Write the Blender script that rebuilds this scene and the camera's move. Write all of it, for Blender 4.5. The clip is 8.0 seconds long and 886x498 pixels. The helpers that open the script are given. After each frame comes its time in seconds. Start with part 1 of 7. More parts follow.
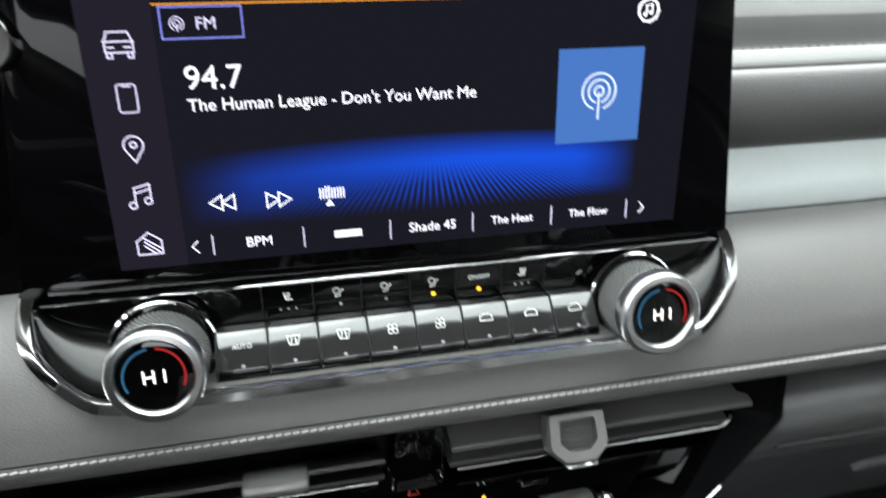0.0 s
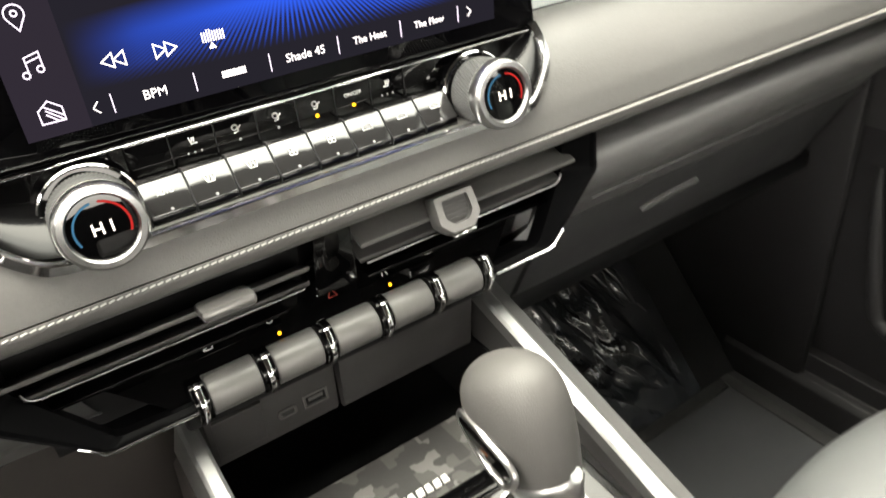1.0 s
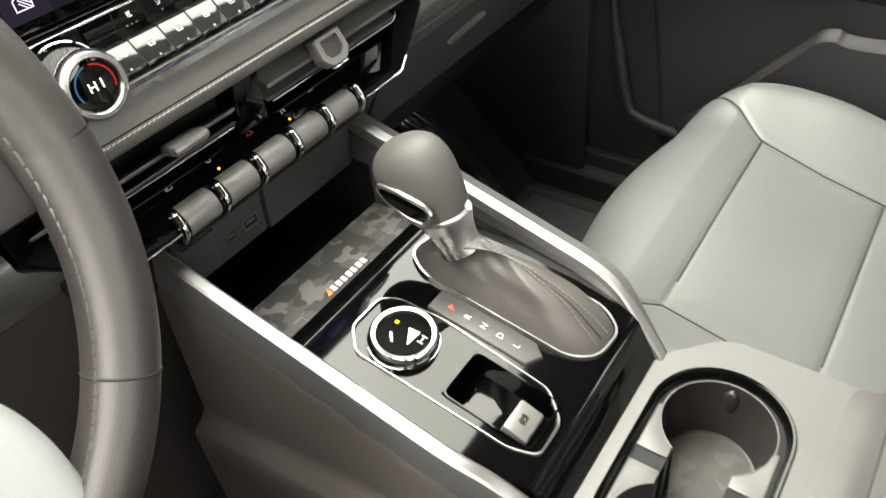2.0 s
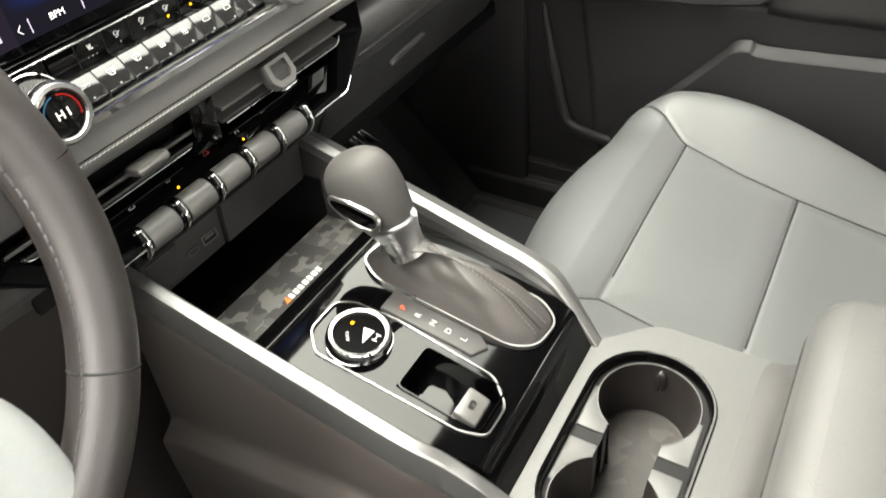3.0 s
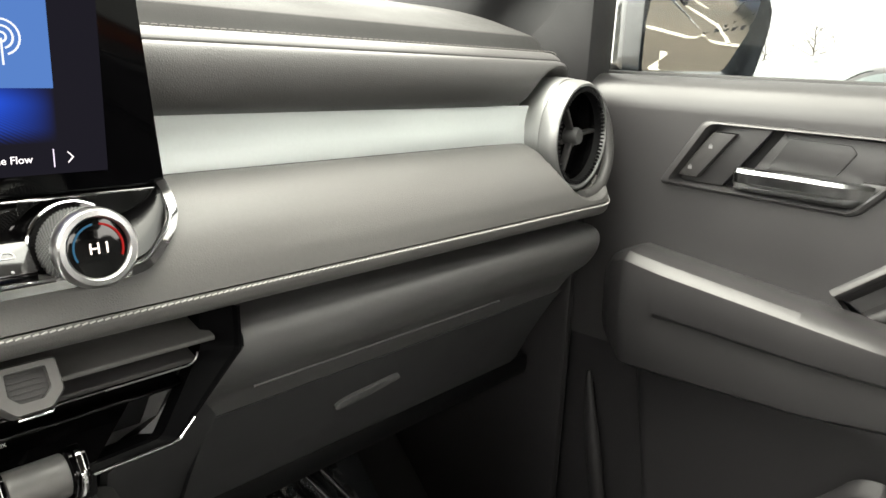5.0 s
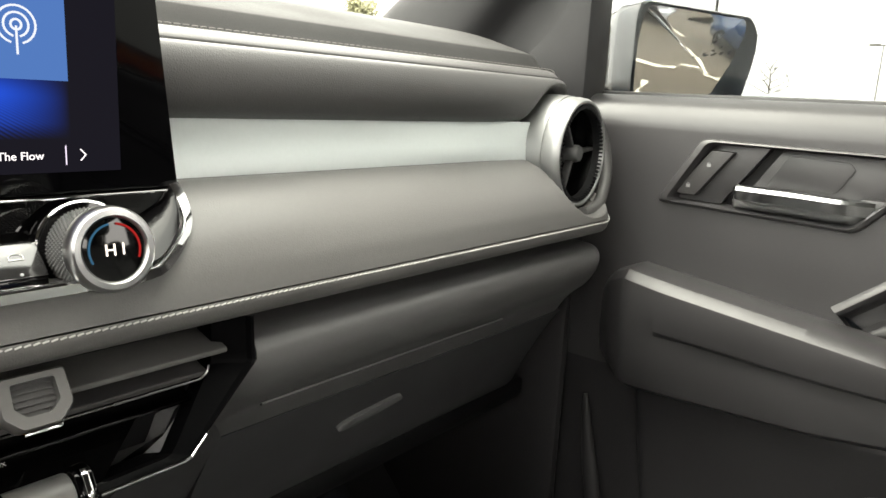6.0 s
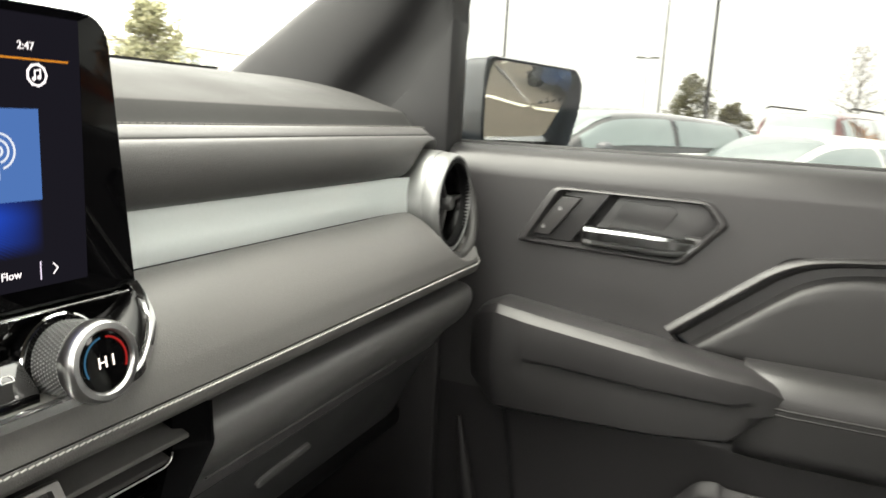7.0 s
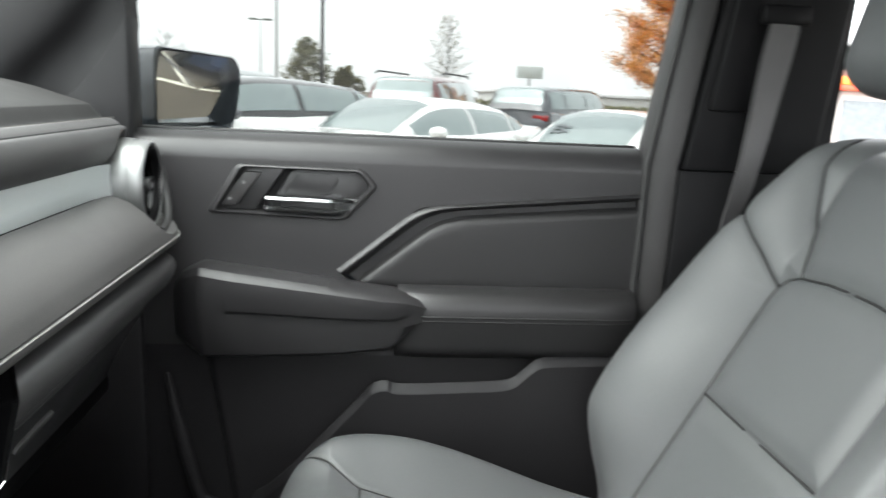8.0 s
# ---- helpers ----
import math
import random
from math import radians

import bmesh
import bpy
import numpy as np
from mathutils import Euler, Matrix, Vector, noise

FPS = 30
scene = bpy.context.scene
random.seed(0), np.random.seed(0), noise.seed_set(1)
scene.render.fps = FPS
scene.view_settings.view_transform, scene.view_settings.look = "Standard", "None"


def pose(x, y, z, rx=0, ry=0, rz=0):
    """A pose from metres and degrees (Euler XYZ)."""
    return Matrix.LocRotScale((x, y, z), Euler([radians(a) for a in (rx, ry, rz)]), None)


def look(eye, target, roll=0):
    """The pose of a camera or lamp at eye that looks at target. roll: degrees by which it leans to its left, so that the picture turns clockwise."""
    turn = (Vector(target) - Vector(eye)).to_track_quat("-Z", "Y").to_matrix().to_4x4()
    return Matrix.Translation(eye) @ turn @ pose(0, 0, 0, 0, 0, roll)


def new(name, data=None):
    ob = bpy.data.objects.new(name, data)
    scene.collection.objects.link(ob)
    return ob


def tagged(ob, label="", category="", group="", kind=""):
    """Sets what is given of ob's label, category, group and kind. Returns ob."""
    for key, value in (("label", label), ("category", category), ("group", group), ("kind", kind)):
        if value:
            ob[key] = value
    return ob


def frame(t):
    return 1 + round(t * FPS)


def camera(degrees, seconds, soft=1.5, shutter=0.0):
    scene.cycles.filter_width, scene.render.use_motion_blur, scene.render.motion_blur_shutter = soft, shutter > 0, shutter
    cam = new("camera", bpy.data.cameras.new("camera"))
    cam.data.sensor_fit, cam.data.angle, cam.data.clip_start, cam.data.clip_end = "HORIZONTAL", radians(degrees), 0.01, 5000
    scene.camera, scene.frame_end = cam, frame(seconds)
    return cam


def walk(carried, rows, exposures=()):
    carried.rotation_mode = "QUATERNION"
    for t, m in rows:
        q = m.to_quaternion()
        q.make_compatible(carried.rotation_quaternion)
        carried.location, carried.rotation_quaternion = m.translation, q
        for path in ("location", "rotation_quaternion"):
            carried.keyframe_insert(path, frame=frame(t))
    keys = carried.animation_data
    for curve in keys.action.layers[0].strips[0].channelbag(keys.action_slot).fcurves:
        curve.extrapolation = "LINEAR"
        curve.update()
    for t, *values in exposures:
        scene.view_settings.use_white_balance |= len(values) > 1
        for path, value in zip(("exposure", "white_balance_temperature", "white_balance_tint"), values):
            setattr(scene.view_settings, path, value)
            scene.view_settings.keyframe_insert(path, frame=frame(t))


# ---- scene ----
cam = camera(63.1, 8.0, shutter=0.3)
PATH = [
    (0, (-0.055, 0.227, 1.353), (0.362, 2.042, 0.623), -0.7),
    (0.5, (-0.07, 0.217, 1.341), (0.6, 1.856, 0.412), -1.9),
    (1, (-0.133, 0.182, 1.348), (0.752, 1.631, 0.29), -5.4),
    (1.5, (-0.212, 0.152, 1.353), (0.849, 1.342, 0.144), -7.3),
    (1.7, (-0.249, 0.135, 1.365), (0.86, 1.198, 0.083), -6.9),
    (2.8, (-0.326, 0.089, 1.411), (0.886, 0.942, 0.068), -7.2),
    (3, (-0.32, 0.086, 1.408), (0.924, 0.945, 0.099), -6.4),
    (3.5, (-0.239, 0.101, 1.383), (1.113, 1.097, 0.297), -4.6),
    (4, (-0.129, 0.126, 1.344), (1.283, 1.254, 0.487), -1.8),
    (4.5, (-0.045, 0.153, 1.303), (1.361, 1.41, 0.639), 0.3),
    (5, (-0.033, 0.147, 1.296), (1.423, 1.423, 0.793), 2.5),
    (5.2, (-0.032, 0.153, 1.292), (1.42, 1.438, 0.804), 2.8),
    (6.3, (-0.057, 0.191, 1.275), (1.523, 1.355, 0.89), 2.9),
    (6.5, (-0.066, 0.202, 1.276), (1.558, 1.302, 0.885), 2.9),
    (7, (-0.127, 0.222, 1.326), (1.676, 1.004, 0.957), 3.1),
    (7.5, (-0.24, 0.22, 1.346), (1.691, 0.547, 0.942), 3.9),
    (8, (-0.325, 0.251, 1.356), (1.621, 0.059, 0.939), 2.8),
]
EXPOSURES = [(0.0, 4.00, 6300, 7), (0.5, 4.40, 6850, 9), (1.0, 4.70, 7400, 10), (1.5, 4.55, 7200, 10), (3.0, 4.37, 7200, 10), (3.5, 4.56, 7150, 10), (4.0, 4.63, 7080, 10), (4.5, 4.55, 7000, 10), (5.0, 4.19, 7200, 10), (6.5, 3.98, 7200, 10), (7.0, 3.87, 7200, 10), (7.5, 3.62, 6950, 10), (8.0, 3.45, 6400, 10)]
walk(cam, [(t, look(eye, target, roll)) for t, eye, target, roll in PATH], EXPOSURES)

# ---- daylight: a bright overcast sky with a soft, low sun behind the cloud ----
SUN_EL, SUN_AZ = 62.0, 350.0
world = bpy.data.worlds.new("overcast_sky")
scene.world = world
world.use_nodes = True
wn, wl = world.node_tree.nodes, world.node_tree.links
sky = wn.new("ShaderNodeTexSky")
sky.sky_type, sky.sun_disc = "NISHITA", False
sky.sun_elevation, sky.sun_rotation = radians(SUN_EL), radians(SUN_AZ)
sky.air_density, sky.dust_density, sky.ozone_density = 1.0, 6.0, 1.0
grey = wn.new("ShaderNodeHueSaturation")
grey.inputs["Saturation"].default_value = 0.12
wl.new(sky.outputs[0], grey.inputs["Color"])
cloud = wn.new("ShaderNodeMix")
cloud.data_type = "RGBA"
cloud.inputs["Factor"].default_value = 0.55
cloud.inputs["B"].default_value = (6.6, 6.7, 6.7, 1)
wl.new(grey.outputs[0], cloud.inputs["A"])
wl.new(cloud.outputs["Result"], wn["Background"].inputs["Color"])
wn["Background"].inputs["Strength"].default_value = 0.15
sun_data = bpy.data.lights.new("sun", "SUN")
sun_data.energy, sun_data.angle, sun_data.color = 0.5, radians(90), (1.0, 0.96, 0.9)
sun = new("sun", sun_data)
az, el = radians(SUN_AZ), radians(SUN_EL)
sun.matrix_world = look((0, 0, 30), (-30 * math.sin(az) * math.cos(el), -30 * math.cos(az) * math.cos(el), 30 - 30 * math.sin(el)))

# ---- materials ----
def mat(name, color, rough=0.5, metal=0.0, vary=0.12, vscale=6.0, bump=0.0, bscale=900.0, kind="noise", coat=0.0, rvary=0.1, stain=0.0, random_tint=0.0, spec=0.5, fine=60.0):
    """A surface with large soft variation, fine grain, uneven gloss and a fine relief, all in metres of the object's own space."""
    m = bpy.data.materials.new(name)
    m.use_nodes = True
    n, l = m.node_tree.nodes, m.node_tree.links
    b = n["Principled BSDF"]
    co = n.new("ShaderNodeTexCoord")
    big = n.new("ShaderNodeTexNoise")
    big.inputs["Scale"].default_value, big.inputs["Detail"].default_value = vscale, 6
    l.new(co.outputs["Object"], big.inputs["Vector"])
    small = n.new("ShaderNodeTexNoise")
    small.inputs["Scale"].default_value, small.inputs["Detail"].default_value = vscale * fine, 3
    l.new(co.outputs["Object"], small.inputs["Vector"])
    both = n.new("ShaderNodeMix")
    both.inputs["Factor"].default_value = 0.35
    l.new(big.outputs["Fac"], both.inputs["A"])
    l.new(small.outputs["Fac"], both.inputs["B"])
    ramp = n.new("ShaderNodeMapRange")
    ramp.inputs["From Min"].default_value, ramp.inputs["From Max"].default_value = 0.3, 0.7
    ramp.inputs["To Min"].default_value, ramp.inputs["To Max"].default_value = 1 - vary, 1 + vary
    l.new(both.outputs["Result"], ramp.inputs["Value"])
    value = ramp.outputs["Result"]
    if random_tint:
        info = n.new("ShaderNodeObjectInfo")
        rr = n.new("ShaderNodeMapRange")
        rr.inputs["To Min"].default_value, rr.inputs["To Max"].default_value = 1 - random_tint, 1 + random_tint
        l.new(info.outputs["Random"], rr.inputs["Value"])
        mu = n.new("ShaderNodeMath")
        mu.operation = "MULTIPLY"
        l.new(value, mu.inputs[0])
        l.new(rr.outputs["Result"], mu.inputs[1])
        value = mu.outputs[0]
    tint = n.new("ShaderNodeMix")
    tint.data_type, tint.blend_type = "RGBA", "MULTIPLY"
    tint.inputs["Factor"].default_value = 1.0
    tint.inputs["A"].default_value = (*color, 1)
    l.new(value, tint.inputs["B"])
    l.new(tint.outputs["Result"], b.inputs["Base Color"])
    rm = n.new("ShaderNodeMapRange")
    rm.inputs["From Min"].default_value, rm.inputs["From Max"].default_value = 0.3, 0.7
    rm.inputs["To Min"].default_value, rm.inputs["To Max"].default_value = max(rough - rvary * rough * 2, 0.02), min(rough + rvary * rough * 2, 1)
    l.new(big.outputs["Fac"], rm.inputs["Value"])
    l.new(rm.outputs["Result"], b.inputs["Roughness"])
    b.inputs["Metallic"].default_value = metal
    b.inputs["Specular IOR Level"].default_value = spec
    b.inputs["Coat Weight"].default_value = coat
    b.inputs["Coat Roughness"].default_value = 0.03
    if bump:
        if kind == "leather":
            tex = n.new("ShaderNodeTexVoronoi")
            tex.feature = "DISTANCE_TO_EDGE"
            tex.inputs["Randomness"].default_value = 1.0
            out = tex.outputs["Distance"]
        else:
            tex = n.new("ShaderNodeTexNoise")
            tex.inputs["Detail"].default_value = 4
            out = tex.outputs["Fac"]
        tex.inputs["Scale"].default_value = bscale
        l.new(co.outputs["Object"], tex.inputs["Vector"])
        bp = n.new("ShaderNodeBump")
        bp.inputs["Strength"].default_value = bump
        bp.inputs["Distance"].default_value = 0.0006 if kind == "leather" else 0.0004
        l.new(out, bp.inputs["Height"])
        l.new(bp.outputs["Normal"], b.inputs["Normal"])
    return m


SCREEN_GAIN = 0.125  # lit displays against the bright day


def glow(name, color, strength):
    m = bpy.data.materials.new(name)
    m.use_nodes = True
    n, l = m.node_tree.nodes, m.node_tree.links
    n.remove(n["Principled BSDF"])
    e = n.new("ShaderNodeEmission")
    e.inputs["Color"].default_value, e.inputs["Strength"].default_value = (*color, 1), strength * SCREEN_GAIN
    l.new(e.outputs[0], n["Material Output"].inputs["Surface"])
    return m


def pane(name, tint=(0.95, 0.975, 0.96), gloss=0.045, clear=1.0):
    """Thin window glass: clear, with a faint mirror gloss on top."""
    m = bpy.data.materials.new(name)
    m.use_nodes = True
    n, l = m.node_tree.nodes, m.node_tree.links
    n.remove(n["Principled BSDF"])
    tr, gl, mx = n.new("ShaderNodeBsdfTransparent"), n.new("ShaderNodeBsdfGlossy"), n.new("ShaderNodeMixShader")
    tr.inputs["Color"].default_value = (*[c * clear for c in tint], 1)
    gl.inputs["Roughness"].default_value = 0.01
    mx.inputs[0].default_value = gloss
    l.new(tr.outputs[0], mx.inputs[1])
    l.new(gl.outputs[0], mx.inputs[2])
    l.new(mx.outputs[0], n["Material Output"].inputs["Surface"])
    return m


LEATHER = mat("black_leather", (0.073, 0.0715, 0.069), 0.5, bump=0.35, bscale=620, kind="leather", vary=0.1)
# Darker than the dash leather: weaker light on the door is in the colour.
LEATHER_DOOR_SHADED = mat("shaded_door_leather", (0.0138, 0.0136, 0.0139), 0.45, bump=0.35, bscale=620, kind="leather", vary=0.1)
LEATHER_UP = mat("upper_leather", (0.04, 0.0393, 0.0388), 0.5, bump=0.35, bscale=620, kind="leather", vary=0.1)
PAD = mat("top_pad", (0.017, 0.017, 0.0166), 0.7, spec=0.18, bump=0.4, bscale=1100, vary=0.1)
LEATHER_ARM = mat("armrest_leather", (0.045, 0.045, 0.0445), 0.48, bump=0.3, bscale=420, kind="leather", vary=0.1)
LEATHER_SEAT = mat("seat_leather", (0.070, 0.0735, 0.0745), 0.5, bump=0.3, bscale=520, kind="leather", vary=0.08)
PLASTIC = mat("grained_plastic", (0.03, 0.029, 0.029), 0.5, spec=0.4, bump=0.3, bscale=1400, vary=0.1)
PLASTIC_DOOR = mat("door_plastic", (0.0185, 0.0181, 0.0187), 0.4, spec=0.52, bump=0.3, bscale=1400, vary=0.1)
WHEEL_LEATHER = mat("wheel_leather", (0.024, 0.021, 0.0205), 0.36, bump=0.2, bscale=700, kind="leather", vary=0.08)
PLASTIC_DASH = mat("dashboard_plastic", (0.082, 0.081, 0.081), 0.36, spec=0.55, bump=0.3, bscale=1300, vary=0.1)
PLASTIC_GLOVE = mat("glovebox_plastic", (0.042, 0.042, 0.0435), 0.45, spec=0.4, bump=0.3, bscale=1300, vary=0.1)
HANDLE_GREY = mat("handle_grey", (0.09, 0.09, 0.09), 0.45, bump=0.2, bscale=1300)
# Shade low in the door is put into this darker colour.
PLASTIC_LOWER_SHADED = mat("shaded_lower_plastic", (0.0125, 0.012, 0.013), 0.52, spec=0.3, bump=0.35, bscale=1200, vary=0.15)
PILLAR = mat("pillar_plastic", (0.014, 0.014, 0.0147), 0.58, spec=0.25, vary=0.15, vscale=12, bump=0.5, bscale=900)
PLASTIC_DARK = mat("dark_plastic", (0.0045, 0.0045, 0.005), 0.55, spec=0.18, bump=0.2, bscale=1400)
SIDE = mat("console_side_plastic", (0.025, 0.022, 0.0205), 0.45, bump=0.3, bscale=1100)
PLASTIC_GREY = mat("grey_plastic", (0.049, 0.0495, 0.049), 0.5, bump=0.25, bscale=1400)
SOFT_GLOSS = mat("soft_gloss_black", (0.0012, 0.0012, 0.0013), 0.17, spec=0.28, vary=0.1)
SATIN_BLACK = mat("satin_black_trim", (0.0014, 0.0014, 0.0016), 0.4, spec=0.02, vary=0.1)
NECK = mat("satin_silver_neck", (0.42, 0.42, 0.415), 0.32, metal=1.0, vary=0.05, rvary=0.2)
KNOB_LEATHER = mat("knob_leather", (0.038, 0.037, 0.0355), 0.6, spec=0.35, bump=0.25, bscale=700, kind="leather", vary=0.08)
BOOT_LEATHER = mat("boot_leather", (0.034, 0.0315, 0.03), 0.5, bump=0.4, bscale=520, kind="leather", vary=0.15)
DULL_THREAD = mat("dull_thread", (0.1, 0.094, 0.088), 0.7, vary=0.1, vscale=80)
PIANO = mat("piano_black", (0.0009, 0.0009, 0.001), 0.05, spec=0.3, vary=0.1, rvary=0.3)
SATIN = mat("satin_aluminium", (0.28, 0.282, 0.28), 0.38, metal=0.9, vary=0.05, bump=0.05, bscale=900)
VENT_SILVER = mat("vent_silver", (0.23, 0.235, 0.232), 0.44, metal=0.8, vary=0.05)
SILVER = mat("silver_paint_trim", (0.52, 0.555, 0.548), 0.42, metal=0.6, vary=0.05)
CHROME = mat("chrome", (0.78, 0.78, 0.78), 0.07, metal=1.0, vary=0.04, rvary=0.3)
SMOKED = mat("smoked_chrome", (0.36, 0.37, 0.375), 0.13, metal=1.0, vary=0.08, rvary=0.3)
SLAT = mat("slat_plastic", (0.066, 0.0645, 0.0625), 0.42, bump=0.15, bscale=1400)
TAB = mat("satin_grey_tab", (0.12, 0.118, 0.115), 0.34, metal=0.6, vary=0.06)
BUTTON = mat("rocker_grey", (0.09, 0.088, 0.085), 0.42, vary=0.06, bump=0.1, bscale=1500)
KEY = mat("black_chrome_key", (0.085, 0.085, 0.085), 0.12, metal=0.85, vary=0.05)
FRAME_CHROME = mat("polished_frame_chrome", (0.55, 0.55, 0.55), 0.12, metal=1.0, vary=0.05)
RIM = mat("brushed_chrome_rim", (0.32, 0.32, 0.32), 0.28, metal=1.0, vary=0.05)
STITCH = mat("grey_thread", (0.34, 0.335, 0.32), 0.7, vary=0.1, vscale=80)
SEAM = mat("seam_thread", (0.006, 0.006, 0.006), 0.75)
MATCARPET = mat("mat_carpet", (0.042, 0.044, 0.047), 0.92, vary=0.25, vscale=40, bump=1.0, bscale=900)
CARPET = mat("black_carpet", (0.02, 0.0202, 0.0215), 0.95, vary=0.4, vscale=30, bump=1.0, bscale=700)
RUBBER = mat("black_rubber", (0.02, 0.02, 0.02), 0.6, bump=0.3, bscale=900)
FABRIC = mat("headliner_fabric", (0.04, 0.04, 0.039), 0.9, bump=0.4, bscale=1100)
BELT = mat("belt_webbing", (0.085, 0.083, 0.084), 0.6, vary=0.15, vscale=40, bump=0.6, bscale=1500)
FILM = mat("clear_wrap_over_mat", (0.038, 0.042, 0.048), 0.17, vary=0.3, coat=1.0, spec=1.0)
WHITE_TEXT = glow("screen_white", (0.95, 0.93, 1.0), 0.85)
LILAC_TEXT = glow("screen_lilac", (0.72, 0.66, 0.88), 0.75)
SCREEN_BLACK = mat("screen_glass", (0.0008, 0.0008, 0.001), 0.04, spec=0.1, vary=0.05)
SCREEN_LIT = glow("screen_backlight", (0.0058, 0.0056, 0.009), 1.0)
SCREEN_SIDE = glow("screen_side_bar", (0.0095, 0.008, 0.013), 1.0)
TILE_BLUE = glow("screen_tile_blue", (0.055, 0.14, 0.40), 0.72)
TILE_GREY = glow("screen_tile_pale", (0.6, 0.66, 0.78), 0.75)
AMBER = glow("amber_light", (1.0, 0.42, 0.02), 1.6)
ORANGE_LINE = glow("screen_orange", (0.8, 0.3, 0.03), 0.7)
RED_ARC = glow("knob_red", (0.28, 0.015, 0.015), 0.7)
BLUE_ARC = glow("knob_blue", (0.03, 0.11, 0.2), 0.6)
KNOB_TEXT = glow("knob_text", (1.0, 0.93, 0.86), 1.2)
ICON = mat("printed_icon", (0.55, 0.55, 0.54), 0.6, vary=0.05)
ICON_DIM = mat("printed_icon_dim", (0.2, 0.2, 0.2), 0.6, vary=0.05)
MARK_RED = mat("printed_red", (0.35, 0.03, 0.02), 0.6)
GEAR_RED = glow("gear_red", (1.0, 0.13, 0.05), 1.3)
GEAR_WHITE = glow("gear_white", (0.95, 0.95, 0.95), 0.75)
ORANGE = mat("orange_print", (0.75, 0.16, 0.03), 0.5)
PALE = mat("pale_print", (0.55, 0.54, 0.52), 0.5)
GLASS = pane("window_glass", clear=0.93)
# Glass darkened beyond its real tint to dim the overbright outside.
DIMMING_GLASS = pane("dimming_window_glass", clear=0.42, gloss=0.008)
MIRROR = mat("mirror_silver", (0.85, 0.87, 0.88), 0.015, metal=1.0, vary=0.01, rvary=0.0)
ASPHALT = mat("asphalt", (0.09, 0.075, 0.056), 0.9, vary=0.25, vscale=0.6, bump=0.6, bscale=60)
LINE_PAINT = mat("road_paint", (0.7, 0.66, 0.55), 0.7, vary=0.2, vscale=4)


# ---- mesh tools ----
ORIGIN = {}


def thing(name, at, label, category, group="", kind=""):
    ob = new(name)
    ob.location, ob.empty_display_size = at, 0.05
    ORIGIN[ob] = Vector(at)
    return tagged(ob, label, category, group, kind)


def part(name, bm, material, parent=None, label="", sharp=38):
    """Links a bmesh, given in world metres, as one mesh object under a thing or a part."""
    lim = radians(sharp)
    bm.normal_update()
    for f in bm.faces:
        f.smooth = True
    for e in bm.edges:
        e.smooth = len(e.link_faces) == 2 and e.calc_face_angle(0) < lim
    base = ORIGIN.get(parent, Vector())
    bm.transform(Matrix.Translation(-base))
    me = bpy.data.meshes.new(name)
    bm.to_mesh(me)
    bm.free()
    me.materials.append(material)
    ob = new(name, me)
    ORIGIN[ob] = base
    ob.parent = parent
    if label:
        ob["label"] = label
    return ob


def whole(name, bm, material, label, category, kind="", group="", sharp=38):
    return tagged(part(name, bm, material, None, "", sharp), label, category, group, kind)


def join(*bms):
    out = bmesh.new()
    for b in bms:
        me = bpy.data.meshes.new("t")
        b.to_mesh(me)
        b.free()
        out.from_mesh(me)
        bpy.data.meshes.remove(me)
    return out


def bevel(bm, r, seg=2, angle=30):
    es = [e for e in bm.edges if len(e.link_faces) == 2 and e.calc_face_angle(0) > radians(angle)]
    if r > 0 and es:
        bmesh.ops.bevel(bm, geom=es, offset=r, segments=seg, profile=0.5, affect="EDGES", clamp_overlap=True)
    return bm


def box(x0, x1, y0, y1, z0, z1, r=0.0, seg=2):
    bm = bmesh.new()
    bmesh.ops.create_cube(bm, size=1)
    for v in bm.verts:
        v.co = ((x0 + x1) / 2 + v.co.x * (x1 - x0), (y0 + y1) / 2 + v.co.y * (y1 - y0), (z0 + z1) / 2 + v.co.z * (z1 - z0))
    return bevel(bm, r, seg)


def moved(bm, m):
    bm.transform(m)
    return bm


def loft(rings, caps=True, closed=True, r=0.0):
    """A skin through rings of equal length."""
    bm = bmesh.new()
    vs = [[bm.verts.new(p) for p in ring] for ring in rings]
    n = len(vs[0])
    for a, b in zip(vs, vs[1:]):
        for i in range(n if closed else n - 1):
            j = (i + 1) % n
            bm.faces.new((a[i], a[j], b[j], b[i]))
    if caps and closed:
        bm.faces.new(vs[0][::-1])
        bm.faces.new(vs[-1])
    bmesh.ops.recalc_face_normals(bm, faces=bm.faces)
    return bevel(bm, r) if r else bm


def prism(poly, axis, a0, a1, r=0.0, seg=2):
    """A polygon in the two other axes (in xyz order), drawn out along axis."""
    def at(p, a):
        q = list(p)
        q.insert("xyz".index(axis), a)
        return q
    bm = loft([[at(p, a0) for p in poly], [at(p, a1) for p in poly]])
    return bevel(bm, r, seg) if r else bm


def smooth_line(pts, n=6):
    """A Catmull-Rom line through points."""
    pts = [Vector(p) for p in pts]
    out = []
    for i in range(len(pts) - 1):
        p0, p1, p2, p3 = pts[max(i - 1, 0)], pts[i], pts[i + 1], pts[min(i + 2, len(pts) - 1)]
        for k in range(n):
            t = k / n
            out.append(0.5 * (2 * p1 + (p2 - p0) * t + (2 * p0 - 5 * p1 + 4 * p2 - p3) * t * t + (3 * p1 - p0 - 3 * p2 + p3) * t ** 3))
    return out + [pts[-1]]


def sweep(profile, xs, bend=lambda x, p: p):
    """A profile of (y, z) points carried along x, open, with a bend for each x."""
    return loft([[(x, *bend(x, p)) for p in profile] for x in xs], caps=False, closed=False)


